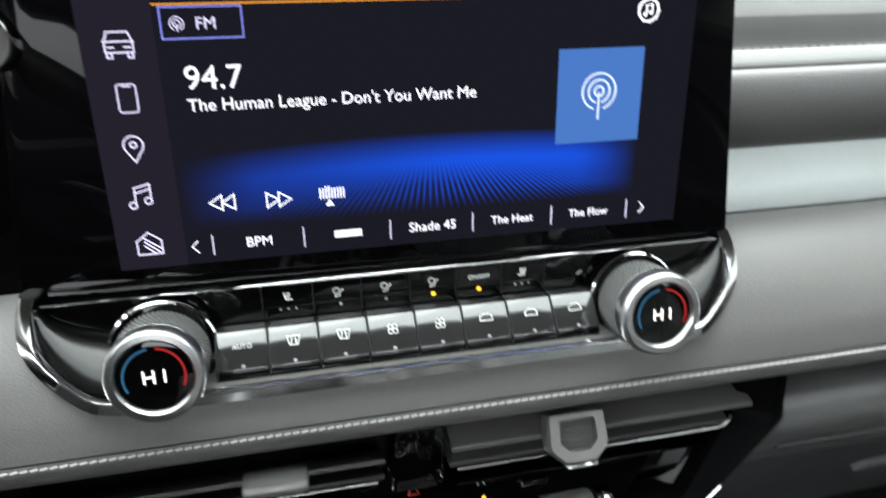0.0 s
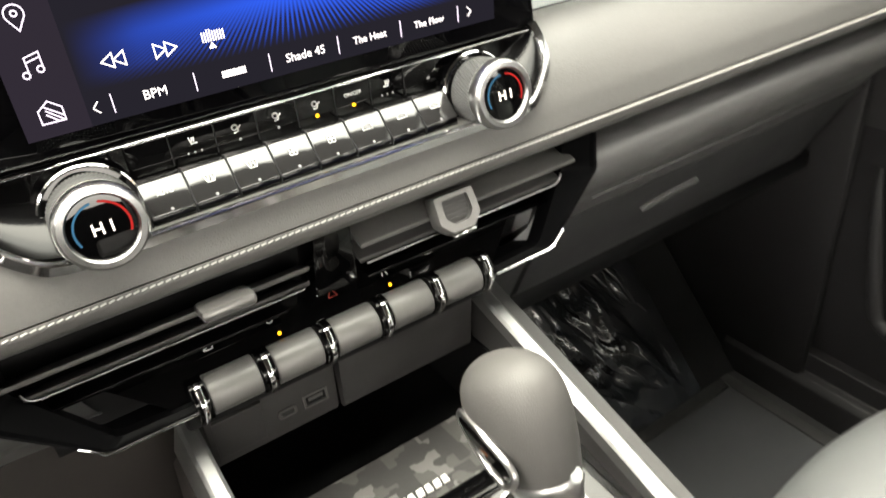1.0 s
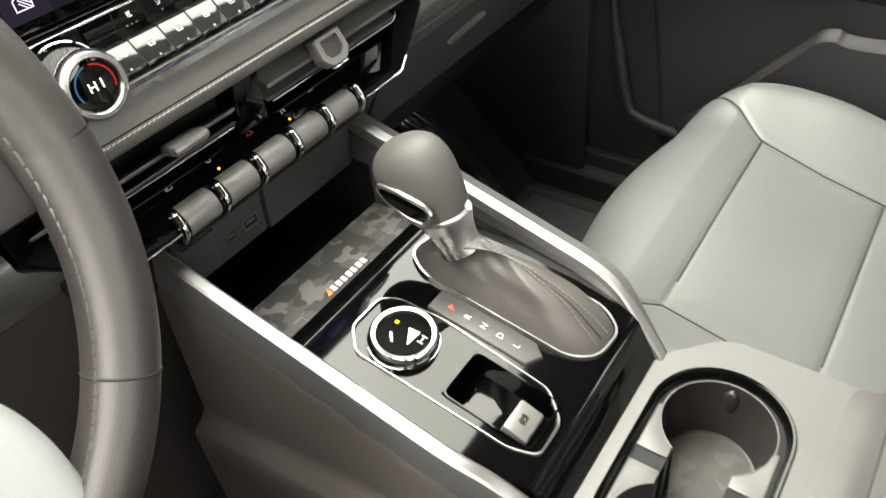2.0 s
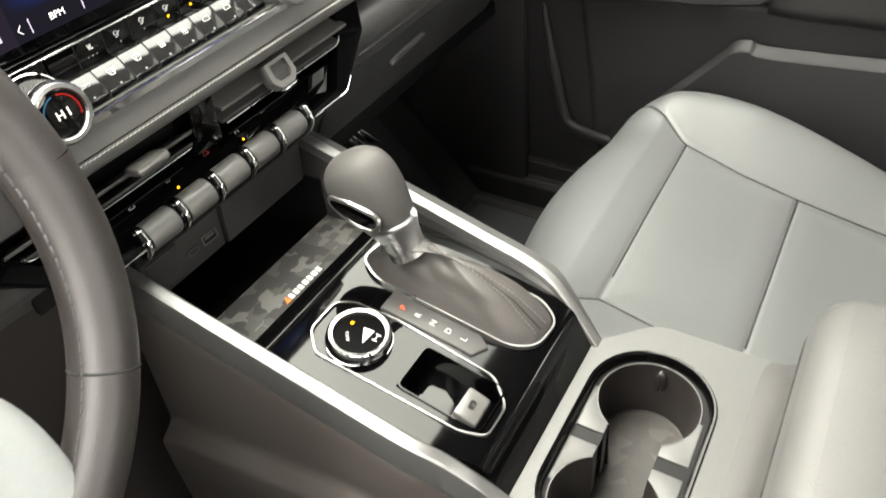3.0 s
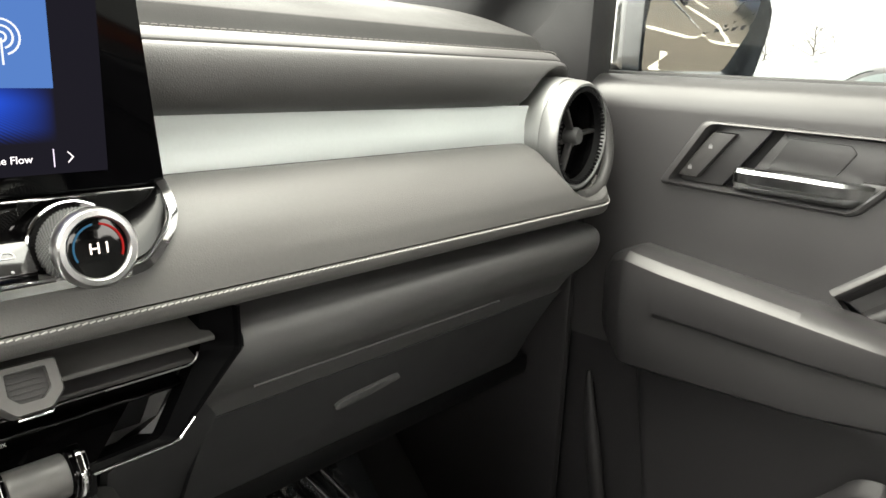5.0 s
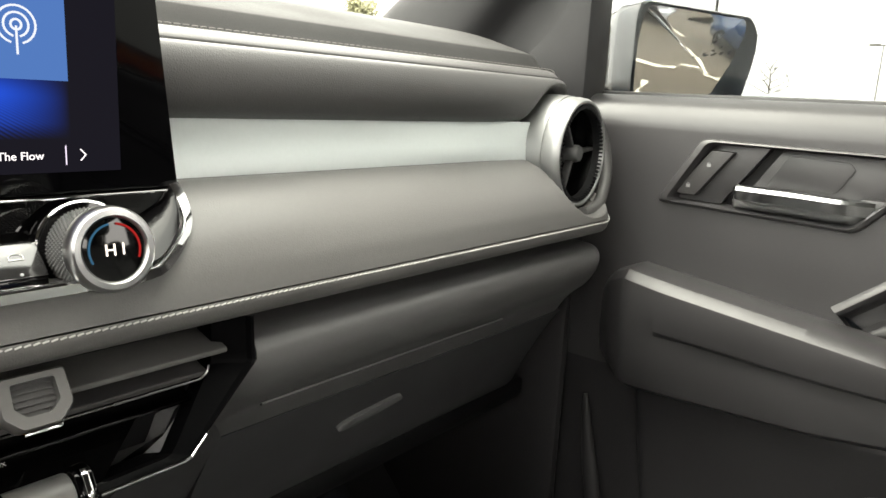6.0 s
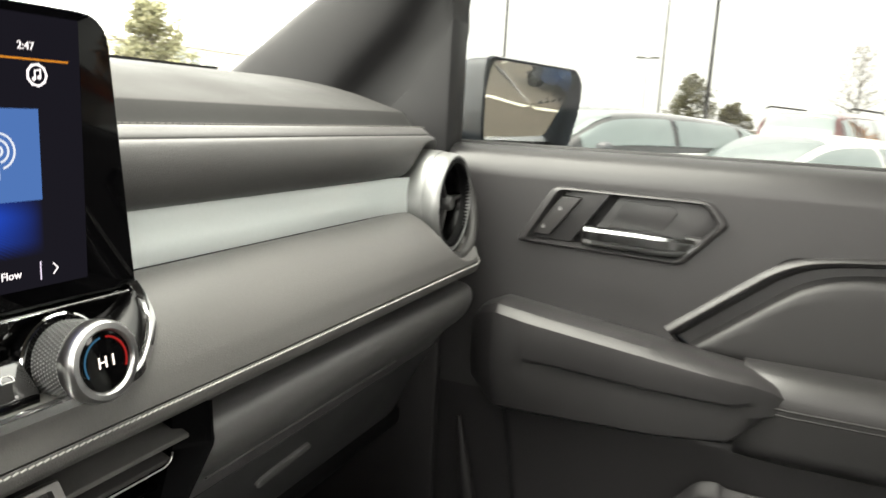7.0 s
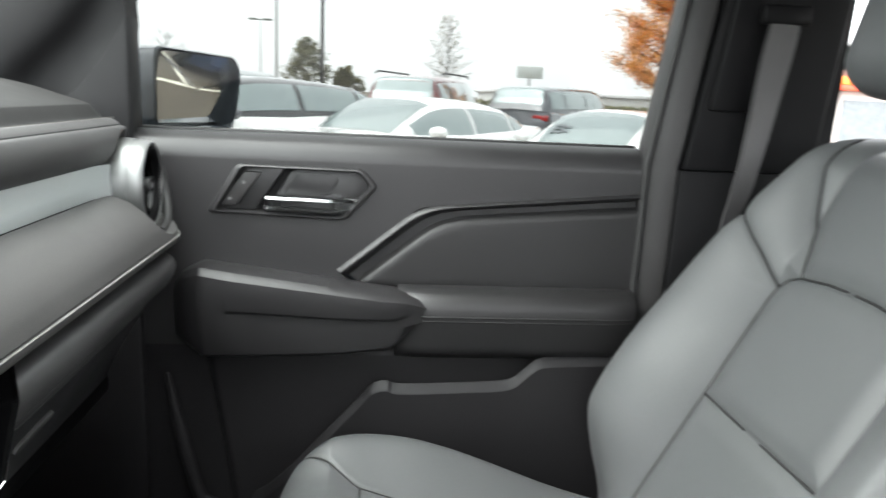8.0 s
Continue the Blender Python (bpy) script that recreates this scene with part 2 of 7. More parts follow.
def thick(bm, d, out=(0, -1, 0.3)):
    """Gives an open skin a thickness behind it, away from the side that faces out."""
    bm.normal_update()
    w = Vector(out)
    if sum(f.normal.dot(w) * f.calc_area() for f in bm.faces) < 0:
        bmesh.ops.reverse_faces(bm, faces=bm.faces[:])
        bm.normal_update()
    faces, rim = bm.faces[:], [(l.vert, l.link_loop_next.vert) for f in bm.faces for l in f.loops if len(l.edge.link_faces) == 1]
    twin = {v: bm.verts.new(v.co - v.normal * abs(d)) for v in bm.verts[:]}
    for f in faces:
        bm.faces.new([twin[v] for v in reversed(f.verts)])
    for a, b in rim:
        bm.faces.new((b, a, twin[a], twin[b]))
    return bm


def tube(path, r, n=10, flat=1.0, caps=True, up=(0, 0, 1)):
    """A pipe along a path; flat squeezes it along up."""
    path = [Vector(p) for p in path]
    rings = []
    for i, p in enumerate(path):
        d = (path[min(i + 1, len(path) - 1)] - path[max(i - 1, 0)]).normalized()
        s = d.cross(Vector(up))
        s = s.normalized() if s.length > 1e-4 else Vector((1, 0, 0))
        u = s.cross(d)
        rr = r(i / (len(path) - 1)) if callable(r) else r
        rings.append([p + s * rr * math.cos(a) + u * rr * flat * math.sin(a) for a in (2 * math.pi * k / n for k in range(n))])
    return loft(rings, caps)


def lathe(profile, n=40, m=None):
    """Profile of (radius, height) turned round z, then posed by m."""
    bm = bmesh.new()
    rings = []
    for r, h in profile:
        rings.append([bm.verts.new((r * math.cos(2 * math.pi * k / n), r * math.sin(2 * math.pi * k / n), h)) for k in range(n)] if r > 1e-6 else [bm.verts.new((0, 0, h))])
    for a, b in zip(rings, rings[1:]):
        for k in range(n):
            j = (k + 1) % n
            if len(a) == 1 and len(b) > 1:
                bm.faces.new((a[0], b[j], b[k]))
            elif len(b) == 1 and len(a) > 1:
                bm.faces.new((a[k], a[j], b[0]))
            elif len(a) > 1:
                bm.faces.new((a[k], a[j], b[j], b[k]))
    bmesh.ops.recalc_face_normals(bm, faces=bm.faces)
    return moved(bm, m) if m else bm


def aim(at, way, up=(0, 0, 1)):
    """A pose at a point whose z looks along way and whose y is upward as far as it can be."""
    z = Vector(way).normalized()
    x = Vector(up).cross(z).normalized()
    y = z.cross(x)
    return Matrix.Translation(at) @ Matrix((x, y, z)).transposed().to_4x4()


def sheet(fn, us, vs):
    """A grid of fn(u, v) points."""
    return loft([[fn(u, v) for u in us] for v in vs], caps=False, closed=False)


def span(a, b, n):
    return [a + (b - a) * i / (n - 1) for i in range(n)]


def text_mesh(body, width=0.0, height=0.0, deep=0.0003):
    """Letters of Blender's built-in font, lying in xy, centred, scaled to a width or a cap height."""
    cu = bpy.data.curves.new("letters", "FONT")
    cu.body, cu.extrude, cu.resolution_u = body, 0.0, 3
    ob = bpy.data.objects.new("letters", cu)
    scene.collection.objects.link(ob)
    bpy.context.view_layer.update()
    me = bpy.data.meshes.new_from_object(ob.evaluated_get(bpy.context.evaluated_depsgraph_get()))
    bpy.data.objects.remove(ob)
    bm = bmesh.new()
    bm.from_mesh(me)
    bpy.data.meshes.remove(me)
    xs, ys = [v.co.x for v in bm.verts], [v.co.y for v in bm.verts]
    s = width / (max(xs) - min(xs)) if width else height / max(max(ys), 1e-3)
    c = Vector(((max(xs) + min(xs)) / 2, (max(ys) + min(ys)) / 2, 0))
    for v in bm.verts:
        v.co = (v.co - c) * s
    r = bmesh.ops.extrude_face_region(bm, geom=bm.faces[:])
    for g in r["geom"]:
        if isinstance(g, bmesh.types.BMVert):
            g.co.z += deep
    return bm


def flat_shape(lines, w=0.0006, deep=0.0003):
    """Strokes of a drawn sign: each a list of (x, y) points, lying in xy."""
    out = []
    for ln in lines:
        for (ax, ay), (bx, by) in zip(ln, ln[1:]):
            d = Vector((bx - ax, by - ay, 0))
            if d.length < 1e-7:
                continue
            b = box(-w / 2, d.length + w / 2, -w / 2, w / 2, 0, deep)
            out.append(moved(b, Matrix.Translation((ax, ay, 0)) @ Matrix.Rotation(math.atan2(d.y, d.x), 4, "Z")))
    return join(*out)


def arc(cx, cy, r, a0, a1, n=14):
    return [(cx + r * math.cos(radians(a0 + (a1 - a0) * i / n)), cy + r * math.sin(radians(a0 + (a1 - a0) * i / n))) for i in range(n + 1)]


def stitches(path, length, gap, r, lean=0.0):
    """Short thread stitches along a path."""
    path = [Vector(p) for p in path]
    out = bmesh.new()
    left = 0.0
    for a, b in zip(path, path[1:]):
        d = b - a
        while left < d.length:
            p = a + d * (left / d.length)
            e = p + d.normalized() * length + Vector((0, 0, lean))
            one = tube([p, (p + e) / 2 + Vector((0, -r * 0.6, r * 0.4)), e], r, 5)
            me = bpy.data.meshes.new("t")
            one.to_mesh(me)
            one.free()
            out.from_mesh(me)
            bpy.data.meshes.remove(me)
            left += length + gap
        left -= d.length
    return out


# ---- dashboard ----
dash = thing("dashboard", (0.0, 0.62, 0.9), "black leather dashboard with grey stitching and satin silver strip", "dashboard")


def dash_end(x, p):
    """The pad rolls off forward towards the door."""
    y, z = p
    t = max(0.0, (x - 0.60) / 0.07)
    return (y + 0.05 * t ** 2.2, z - 0.012 * t ** 2)


def lip_end(x, p, c=(0.585, 1.205)):
    """The lower front rounds off to a nose at the door end."""
    k = max(0.0, 1 - min(1.0, max(0.0, (x - 0.612) / 0.046)) ** 3.4) ** 0.42
    return (c[0] + (p[0] - c[0]) * k, c[1] + (p[1] - c[1]) * k)


NOSE = [0.612 + 0.046 * math.sin(radians(a)) for a in range(3, 91, 3)]
DX = span(-0.72, 0.58, 40) + span(0.59, 0.672, 10)
pad_top = smooth_line([(0.0, 0.88, 1.3645), (0.0, 0.76, 1.3585), (0.0, 0.68, 1.3470), (0.0, 0.625, 1.3325), (0.0, 0.604, 1.3262), (0.0, 0.5985, 1.3225), (0.0, 0.5900, 1.3115), (0.0, 0.5865, 1.3085)], 5)
part("upper_pad", thick(sweep([(p.y, p.z) for p in pad_top], DX, dash_end), 0.012), PAD, dash, "soft matte grey-black top pad")
band = smooth_line([(0, 0.585, 1.3085), (0, 0.577, 1.309), (0, 0.569, 1.3045), (0, 0.5665, 1.3010)], 4)
part("stitched_band", thick(sweep([(p.y, p.z) for p in band], DX, dash_end), 0.01), LEATHER_UP, dash)
front = smooth_line([(0, 0.5675, 1.3015), (0, 0.5605, 1.2985), (0, 0.5555, 1.287), (0, 0.556, 1.273), (0, 0.562, 1.262), (0, 0.574, 1.2565)], 5)


def vent_scoop(x, p):
    y, z = dash_end(x, p)
    d = math.hypot(x - 0.608, z - 1.228)
    k = min(1.0, max(0.0, (0.070 - d) / 0.014))
    return (y + max(0.0, 0.575 - y) * k * k * (3 - 2 * k), z)


part("upper_front", thick(sweep([(p.y, p.z) for p in front], span(-0.72, 0.5, 36) + span(0.505, 0.672, 44), vent_scoop), 0.012), LEATHER_UP, dash)
for y, z in ((0.5858, 1.3086), (0.5668, 1.3012)):
    part("seam_line", tube([(x, *dash_end(x, (y, z))) for x in DX], 0.0013, 6), SEAM, dash, "dark sewn seam")
part("stitching", stitches([(x, dash_end(x, (0.5755, 1.3098))[0] - 0.0006, dash_end(x, (0.5755, 1.3098))[1] + 0.0004) for x in span(0.155, 0.66, 60)], 0.0042, 0.0016, 0.00042), DULL_THREAD, dash, "row of dull grey thread stitches")
SX = span(-0.165, 0.56, 30)
part("metal_strip", thick(sweep([(0.5745, 1.2575), (0.5735, 1.2555), (0.5702, 1.2350), (0.5698, 1.2342), (0.5690, 1.2212)], SX, lambda x, p: (p[0] - 0.012 * max(0, (x - 0.5) / 0.06) ** 2, p[1])), 0.006), SILVER, dash, "satin silver trim strip")
panel_line = smooth_line([(0, 0.5655, 1.2215), (0, 0.553, 1.2208), (0, 0.5355, 1.2118), (0, 0.520, 1.197), (0, 0.5105, 1.182), (0, 0.5062, 1.170), (0, 0.5045, 1.1635)], 9)
FRAME_IN = [(-0.160, 1.240), (-0.1650, 1.216), (-0.1630, 1.2060), (-0.1555, 1.1972), (-0.1420, 1.1880), (-0.1325, 1.1838), (0.1325, 1.1838), (0.1420, 1.1880), (0.1555, 1.1972), (0.1630, 1.2060), (0.1650, 1.216), (0.160, 1.240)]


def inside(x, z, poly):
    odd = False
    for (ax, az_), (bx, bz_) in zip(poly, poly[1:] + poly[:1]):
        if (az_ > z) != (bz_ > z) and x < ax + (bx - ax) * (z - az_) / (bz_ - az_):
            odd = not odd
    return odd


def leather_bend(x, p):
    """Set back behind the climate panel, and scooped out round the end vent."""
    y, z = lip_end(x, p)
    if inside(x, z, FRAME_IN):
        return (max(y, 0.546), z)
    d = math.hypot(x - 0.608, z - 1.228)
    k = min(1.0, max(0.0, (0.0610 - d) / 0.006))
    k = k * k * (3 - 2 * k)
    return (y + max(0.0, 0.572 - y) * k, z)


part("leather_panel", thick(sweep([(p.y, p.z) for p in panel_line], span(-0.72, -0.18, 20) + span(-0.175, 0.175, 130) + span(0.18, 0.5, 14) + span(0.505, 0.612, 40) + NOSE, leather_bend), 0.012), LEATHER, dash, "black leather wrapped front panel")
lip = smooth_line([(0, 0.5045, 1.1625), (0, 0.5035, 1.1585), (0, 0.5055, 1.1525), (0, 0.513, 1.1495), (0, 0.545, 1.149)], 5)
part("lower_lip", thick(sweep([(p.y, p.z) for p in lip], span(-0.72, 0.612, 50) + NOSE, lip_end), 0.006), LEATHER, dash)
part("lower_stitching", stitches([(x, lip_end(x, (0.5028, 1.1612))[0], lip_end(x, (0.5028, 1.1612))[1]) for x in span(-0.3, 0.612, 105) + NOSE[:24]], 0.0027, 0.0011, 0.0005, 0.0006), STITCH, dash, "row of grey thread stitches")
end_line = [Vector((0.611 + 0.0590 * math.cos(radians(a)), float(np.interp(a, [-95, -60, -30, 0, 50], [0.5225, 0.5225, 0.528, 0.535, 0.549])), 1.228 + 0.0590 * math.sin(radians(a)))) for a in range(-95, 52, 5)]
part("end_rim", tube(end_line, 0.0062, 14, up=(0, 1, 0)), LEATHER_UP, dash, "rounded leather end beside the vent")
part("dark_gap", box(-0.72, 0.655, 0.545, 0.58, 1.10, 1.152), PLASTIC_DARK, dash)
# lower bolster beside the centre vents, with a slanted inner end
bol = smooth_line([(0, 0.56, 1.1370), (0, 0.527, 1.1362), (0, 0.5145, 1.1325), (0, 0.5090, 1.1240), (0, 0.5110, 1.110), (0, 0.5215, 1.093), (0, 0.541, 1.075), (0, 0.556, 1.054)], 5)


def bolster_rings(sign):
    rings = []
    for i, x in enumerate(span(0.0, 0.88, 20) + span(0.885, 1.0, 24)):
        ring = []
        for p in bol:
            inner = float(np.interp(p.z, [1.05, 1.085, 1.1205, 1.137], [0.118, 0.1545, 0.1985, 0.1995]))
            xx = inner + (0.657 - inner) * x
            yy, zz = lip_end(xx, (p.y, p.z), (0.60, 1.10))
            ring.append((sign * xx, yy, zz))
        rings.append(ring)
    return rings


part("lower_bolster", thick(loft(bolster_rings(1), caps=False, closed=False), 0.012), PLASTIC_DASH, dash, "matte black moulded bolster")
part("lower_bolster", thick(loft(bolster_rings(-1), caps=False, closed=False), 0.012), PLASTIC_DASH, dash)
glove = thick(sweep([(0.5565, 1.0525), (0.566, 1.040), (0.583, 1.012), (0.598, 0.985), (0.612, 0.955), (0.62, 0.945)], span(0.205, 0.64, 12)), 0.01)
glove_door = part("glovebox_door", glove, PLASTIC_GLOVE, dash, "closed matte black glovebox lid")
hw = loft([[(x, -0.004, -h), (x, 0.004, -h * 0.7), (x, 0.004, h), (x, -0.002, h)] for x, h in ((-0.036, 0.0008), (-0.030, 0.0045), (-0.018, 0.0052), (0.010, 0.0044), (0.030, 0.003), (0.036, 0.0008))], r=0.0006)
part("handle", moved(hw, Matrix.Translation((0.370, 0.5825, 1.0105)) @ Matrix.Rotation(radians(-5), 4, "Z") @ Matrix.Rotation(radians(-8), 4, "Y") @ Matrix.Rotation(radians(30), 4, "X")), HANDLE_GREY, glove_door, "grey tapered pull handle")
part("side_panel", thick(loft([[(0.208, 0.530, 1.137), (0.150, 0.520, 1.083), (0.122, 0.535, 1.055), (0.122, 0.56, 0.95), (0.122, 0.6, 0.80)], [(0.215, 0.56, 1.137), (0.205, 0.556, 1.053), (0.205, 0.6, 0.99), (0.205, 0.625, 0.94), (0.18, 0.66, 0.80)]], caps=False, closed=False), 0.006), PLASTIC_GLOVE, dash)
part("lid_edge", tube([(x, 0.5402, 1.0754) for x in span(0.225, 0.50, 20)], 0.0013, 8), PLASTIC_DASH, glove_door, "thin raised edge of the lid")
part("lower_tray", box(0.13, 0.68, 0.62, 0.9, 0.92, 0.945, 0.006), PLASTIC_DARK, dash)
part("lower_panel", box(-0.70, -0.262, 0.56, 0.9, 0.86, 1.06, 0.02), PLASTIC_DARK, dash)
part("knee_panel", thick(loft([[(x, y + 0.5 * (x + 0.262) ** 2, z) for x in span(-0.262, -0.100, 10)] for y, z in ((0.548, 1.062), (0.552, 1.02), (0.562, 0.95), (0.580, 0.86), (0.60, 0.76), (0.615, 0.66))], caps=False, closed=False), 0.006), SIDE, dash, "warm black panel beside the console")

# ---- round passenger vent ----
VC = Vector((0.611, 0.531, 1.228))
vent = thing("round_air_vent", VC, "round silver-ringed air vent with black blades in the dashboard end", "air vent")
face = aim(VC, (0.06, -0.998, 0))
part("barrel", lathe([(0.047, -0.085), (0.053, -0.066), (0.0568, -0.05), (0.0580, -0.036), (0.0576, -0.024), (0.0570, -0.0175), (0.0560, -0.0172), (0.0560, -0.0155), (0.0560, -0.008), (0.0550, -0.002), (0.0530, 0.0012), (0.0508, 0.0012), (0.0492, -0.001), (0.0486, -0.006), (0.0482, -0.05)], 72, face), VENT_SILVER, vent, "satin silver ring")
part("dark_bowl", lathe([(0.0484, -0.003), (0.047, -0.008), (0.042, -0.03), (0.0, -0.034)], 48, face), SOFT_GLOSS, vent)
teeth = []
for k in range(72):
    a = 2 * math.pi * k / 72
    teeth.append(moved(box(-0.0009, 0.0009, 0.0450, 0.0484, -0.006, 0.0008), face @ Matrix.Rotation(a, 4, "Z")))
part("ribbed_ring", join(lathe([(0.0480, -0.009), (0.0482, -0.003), (0.0455, -0.002), (0.0445, -0.009)], 64, face), *teeth), PLASTIC_DARK, vent, "black ribbed adjusting ring")
for a in (35, 155, 275):
    part("blade", moved(box(-0.0018, 0.0018, 0.004, 0.0435, -0.016, -0.008, 0.0008), face @ Matrix.Rotation(radians(a), 4, "Z")), PLASTIC, vent)
part("hub", lathe([(0.009, -0.018), (0.0088, -0.006), (0.0075, -0.003), (0.0, -0.002)], 32, face), PLASTIC_GREY, vent)

# ---- touchscreen ----
SY = 0.5395
screen = thing("touchscreen", (0.0, 0.56, 1.21), "tall black glass touchscreen showing a lit radio page", "touchscreen")


def rounded(poly, r, n=5):
    """A polygon with rounded corners, r for all or one for each."""
    out = []
    k = len(poly)
    for i, p in enumerate(poly):
        rad = r[i] if isinstance(r, (list, tuple)) else r
        p = Vector(p)
        a, b = (Vector(poly[i - 1]) - p).normalized(), (Vector(poly[(i + 1) % k]) - p).normalized()
        if rad <= 0:
            out.append(tuple(p))
            continue
        s, e = p + a * rad, p + b * rad
        for j in range(n + 1):
            t = j / n
            q = s * (1 - t) ** 2 + p * 2 * t * (1 - t) + e * t * t
            out.append(tuple(q))
    return out


part("housing", prism(rounded([(-0.1685, 1.2212), (0.169, 1.2212), (0.154, 1.366), (-0.150, 1.366)], [0.001, 0.002, 0.016, 0.016]), "y", SY, 0.572, 0.0025), SCREEN_BLACK, screen, "black glass front")
part("display", box(-0.1262, 0.137, SY - 0.0005, SY + 0.002, 1.2318, 1.361), SCREEN_LIT, screen, "lit dark display")
part("side_bar", box(-0.1262, -0.0985, SY - 0.0008, SY + 0.002, 1.2318, 1.361), SCREEN_SIDE, screen)


def on_screen(name, bm, x, z, material, label="", lift=0.0009):
    return part(name, moved(bm, Matrix.Translation((x, SY - lift, z)) @ Matrix.Rotation(radians(90), 4, "X")), material, screen, label)


def glow_field(name):
    """The blue light field: fades out to its edges, with fine rays that fan out from its foot."""
    m = bpy.data.materials.new(name)
    m.use_nodes = True
    n, l = m.node_tree.nodes, m.node_tree.links
    n.remove(n["Principled BSDF"])
    co, sp = n.new("ShaderNodeTexCoord"), n.new("ShaderNodeSeparateXYZ")
    l.new(co.outputs["UV"], sp.inputs[0])

    def op(kind, a, b=None, c=None):
        q = n.new("ShaderNodeMath")
        q.operation = kind
        for i, v in enumerate((a, b, c)):
            if v is None:
                continue
            if isinstance(v, (int, float)):
                q.inputs[i].default_value = v
            else:
                l.new(v, q.inputs[i])
        return q.outputs[0]

    u, v = sp.outputs[0], sp.outputs[1]
    side = op("MULTIPLY", op("SMOOTH_MIN", op("MULTIPLY", u, 7.0), 1.0, 0.2), op("SMOOTH_MIN", op("MULTIPLY", op("SUBTRACT", 1.0, u), 7.0), 1.0, 0.2))
    cu = op("SUBTRACT", u, 0.5)
    top = op("SUBTRACT", 0.97, op("MULTIPLY", op("MULTIPLY", cu, cu), 0.5))
    high = op("SMOOTH_MIN", op("MAXIMUM", op("MULTIPLY", op("SUBTRACT", top, v), 2.8), 0.0), 1.0, 0.2)
    low = op("SMOOTH_MIN", op("MULTIPLY", v, 5.0), 1.0, 0.2)
    base = op("MULTIPLY", op("MULTIPLY", side, high), low)
    ang = op("DIVIDE", op("SUBTRACT", u, 0.52), op("MAXIMUM", op("SUBTRACT", 1.35, v), 0.05))
    rays = op("MULTIPLY", op("ADD", op("SINE", op("MULTIPLY", ang, 520.0)), 1.0), 0.5)
    foot = op("MULTIPLY", op("MAXIMUM", op("SUBTRACT", 0.66, v), 0.0), op("MAXIMUM", op("SUBTRACT", 1.0, op("MULTIPLY", op("ABSOLUTE", cu), 2.0)), 0.0))
    lower = op("MULTIPLY", op("MAXIMUM", op("SUBTRACT", 0.6, v), 0.0), 1.0)
    dark = op("MAXIMUM", op("SUBTRACT", op("SUBTRACT", 1.0, lower), op("MULTIPLY", op("MULTIPLY", foot, 2.6), rays)), 0.03)
    glowing = op("ADD", 0.2, op("MULTIPLY", 0.8, op("SMOOTH_MIN", op("MULTIPLY", u, 1.7), 1.0, 0.3)))
    power = op("MULTIPLY", op("MULTIPLY", base, dark), glowing)
    e = n.new("ShaderNodeEmission")
    mix = n.new("ShaderNodeMix")
    mix.data_type = "RGBA"
    mix.inputs["A"].default_value, mix.inputs["B"].default_value = (0.0058, 0.0056, 0.009, 1), (0.007, 0.048, 0.42, 1)
    l.new(power, mix.inputs["Factor"])
    l.new(mix.outputs["Result"], e.inputs["Color"])
    e.inputs["Strength"].default_value = SCREEN_GAIN
    l.new(e.outputs[0], n["Material Output"].inputs["Surface"])
    return m


field = bmesh.new()
uvl = field.loops.layers.uv.new("UVMap")
fv = [field.verts.new(p) for p in ((-0.098, SY - 0.0007, 1.2475), (0.113, SY - 0.0007, 1.2475), (0.113, SY - 0.0007, 1.285), (-0.098, SY - 0.0007, 1.285))]
ff = field.faces.new(fv)
for lp, uv in zip(ff.loops, ((0, 0), (1, 0), (1, 1), (0, 1))):
    lp[uvl].uv = uv
part("light_field", field, glow_field("screen_blue_field"), screen, "glowing blue field")
on_screen("frequency", text_mesh("94.7", width=0.0225), -0.078, 1.3122, WHITE_TEXT)
on_screen("song_title", text_mesh("The Human League - Don't You Want Me", width=0.122), -0.0285, 1.3005, WHITE_TEXT)
on_screen("source_box", flat_shape([[(-0.0155, -0.006), (0.0155, -0.006), (0.0155, 0.006), (-0.0155, 0.006), (-0.0155, -0.006)]], 0.0005), -0.080, 1.3335, glow("screen_frame_blue", (0.22, 0.24, 0.75), 0.8))
on_screen("source_text", text_mesh("FM", width=0.0072), -0.0785, 1.3332, LILAC_TEXT)
on_screen("source_icon", join(flat_shape([arc(0, 0, 0.0026, -60, 240), arc(0, 0, 0.0014, 0, 360), [(0, 0), (0, -0.0028)]], 0.0004)), -0.0895, 1.3332, LILAC_TEXT)
on_screen("top_line", box(-0.11, 0.118, -0.0003, 0.0003, 0, 0.0003), 0.012, 1.3405, ORANGE_LINE)
on_screen("clock", text_mesh("2:47", width=0.0085), 0.108, 1.3465, WHITE_TEXT)
on_screen("tile", box(-0.0208, 0.0208, -0.0215, 0.0215, 0, 0.0003), 0.0918, 1.2963, TILE_BLUE, "blue square tile")
on_screen("tile_icon", flat_shape([arc(0, 0, 0.0082, -70, 250, 26), arc(0, 0, 0.0052, -70, 250, 22), arc(0, 0, 0.0022, 0, 360, 16), [(0, -0.001), (0, -0.0125)]], 0.0009), 0.0912, 1.2985, TILE_GREY, lift=0.0014)
on_screen("rewind", flat_shape([[(0.0, -0.0033), (-0.0052, 0), (0, 0.0033), (0, -0.0033)], [(0.0052, -0.0033), (0, 0), (0.0052, 0.0033), (0.0052, -0.0033)]], 0.0006), -0.081, 1.2590, WHITE_TEXT)
on_screen("forward", flat_shape([[(0.0, -0.0033), (0.0052, 0), (0, 0.0033), (0, -0.0033)], [(-0.0052, -0.0033), (0, 0), (-0.0052, 0.0033), (-0.0052, -0.0033)]], 0.0006), -0.057, 1.2585, WHITE_TEXT)
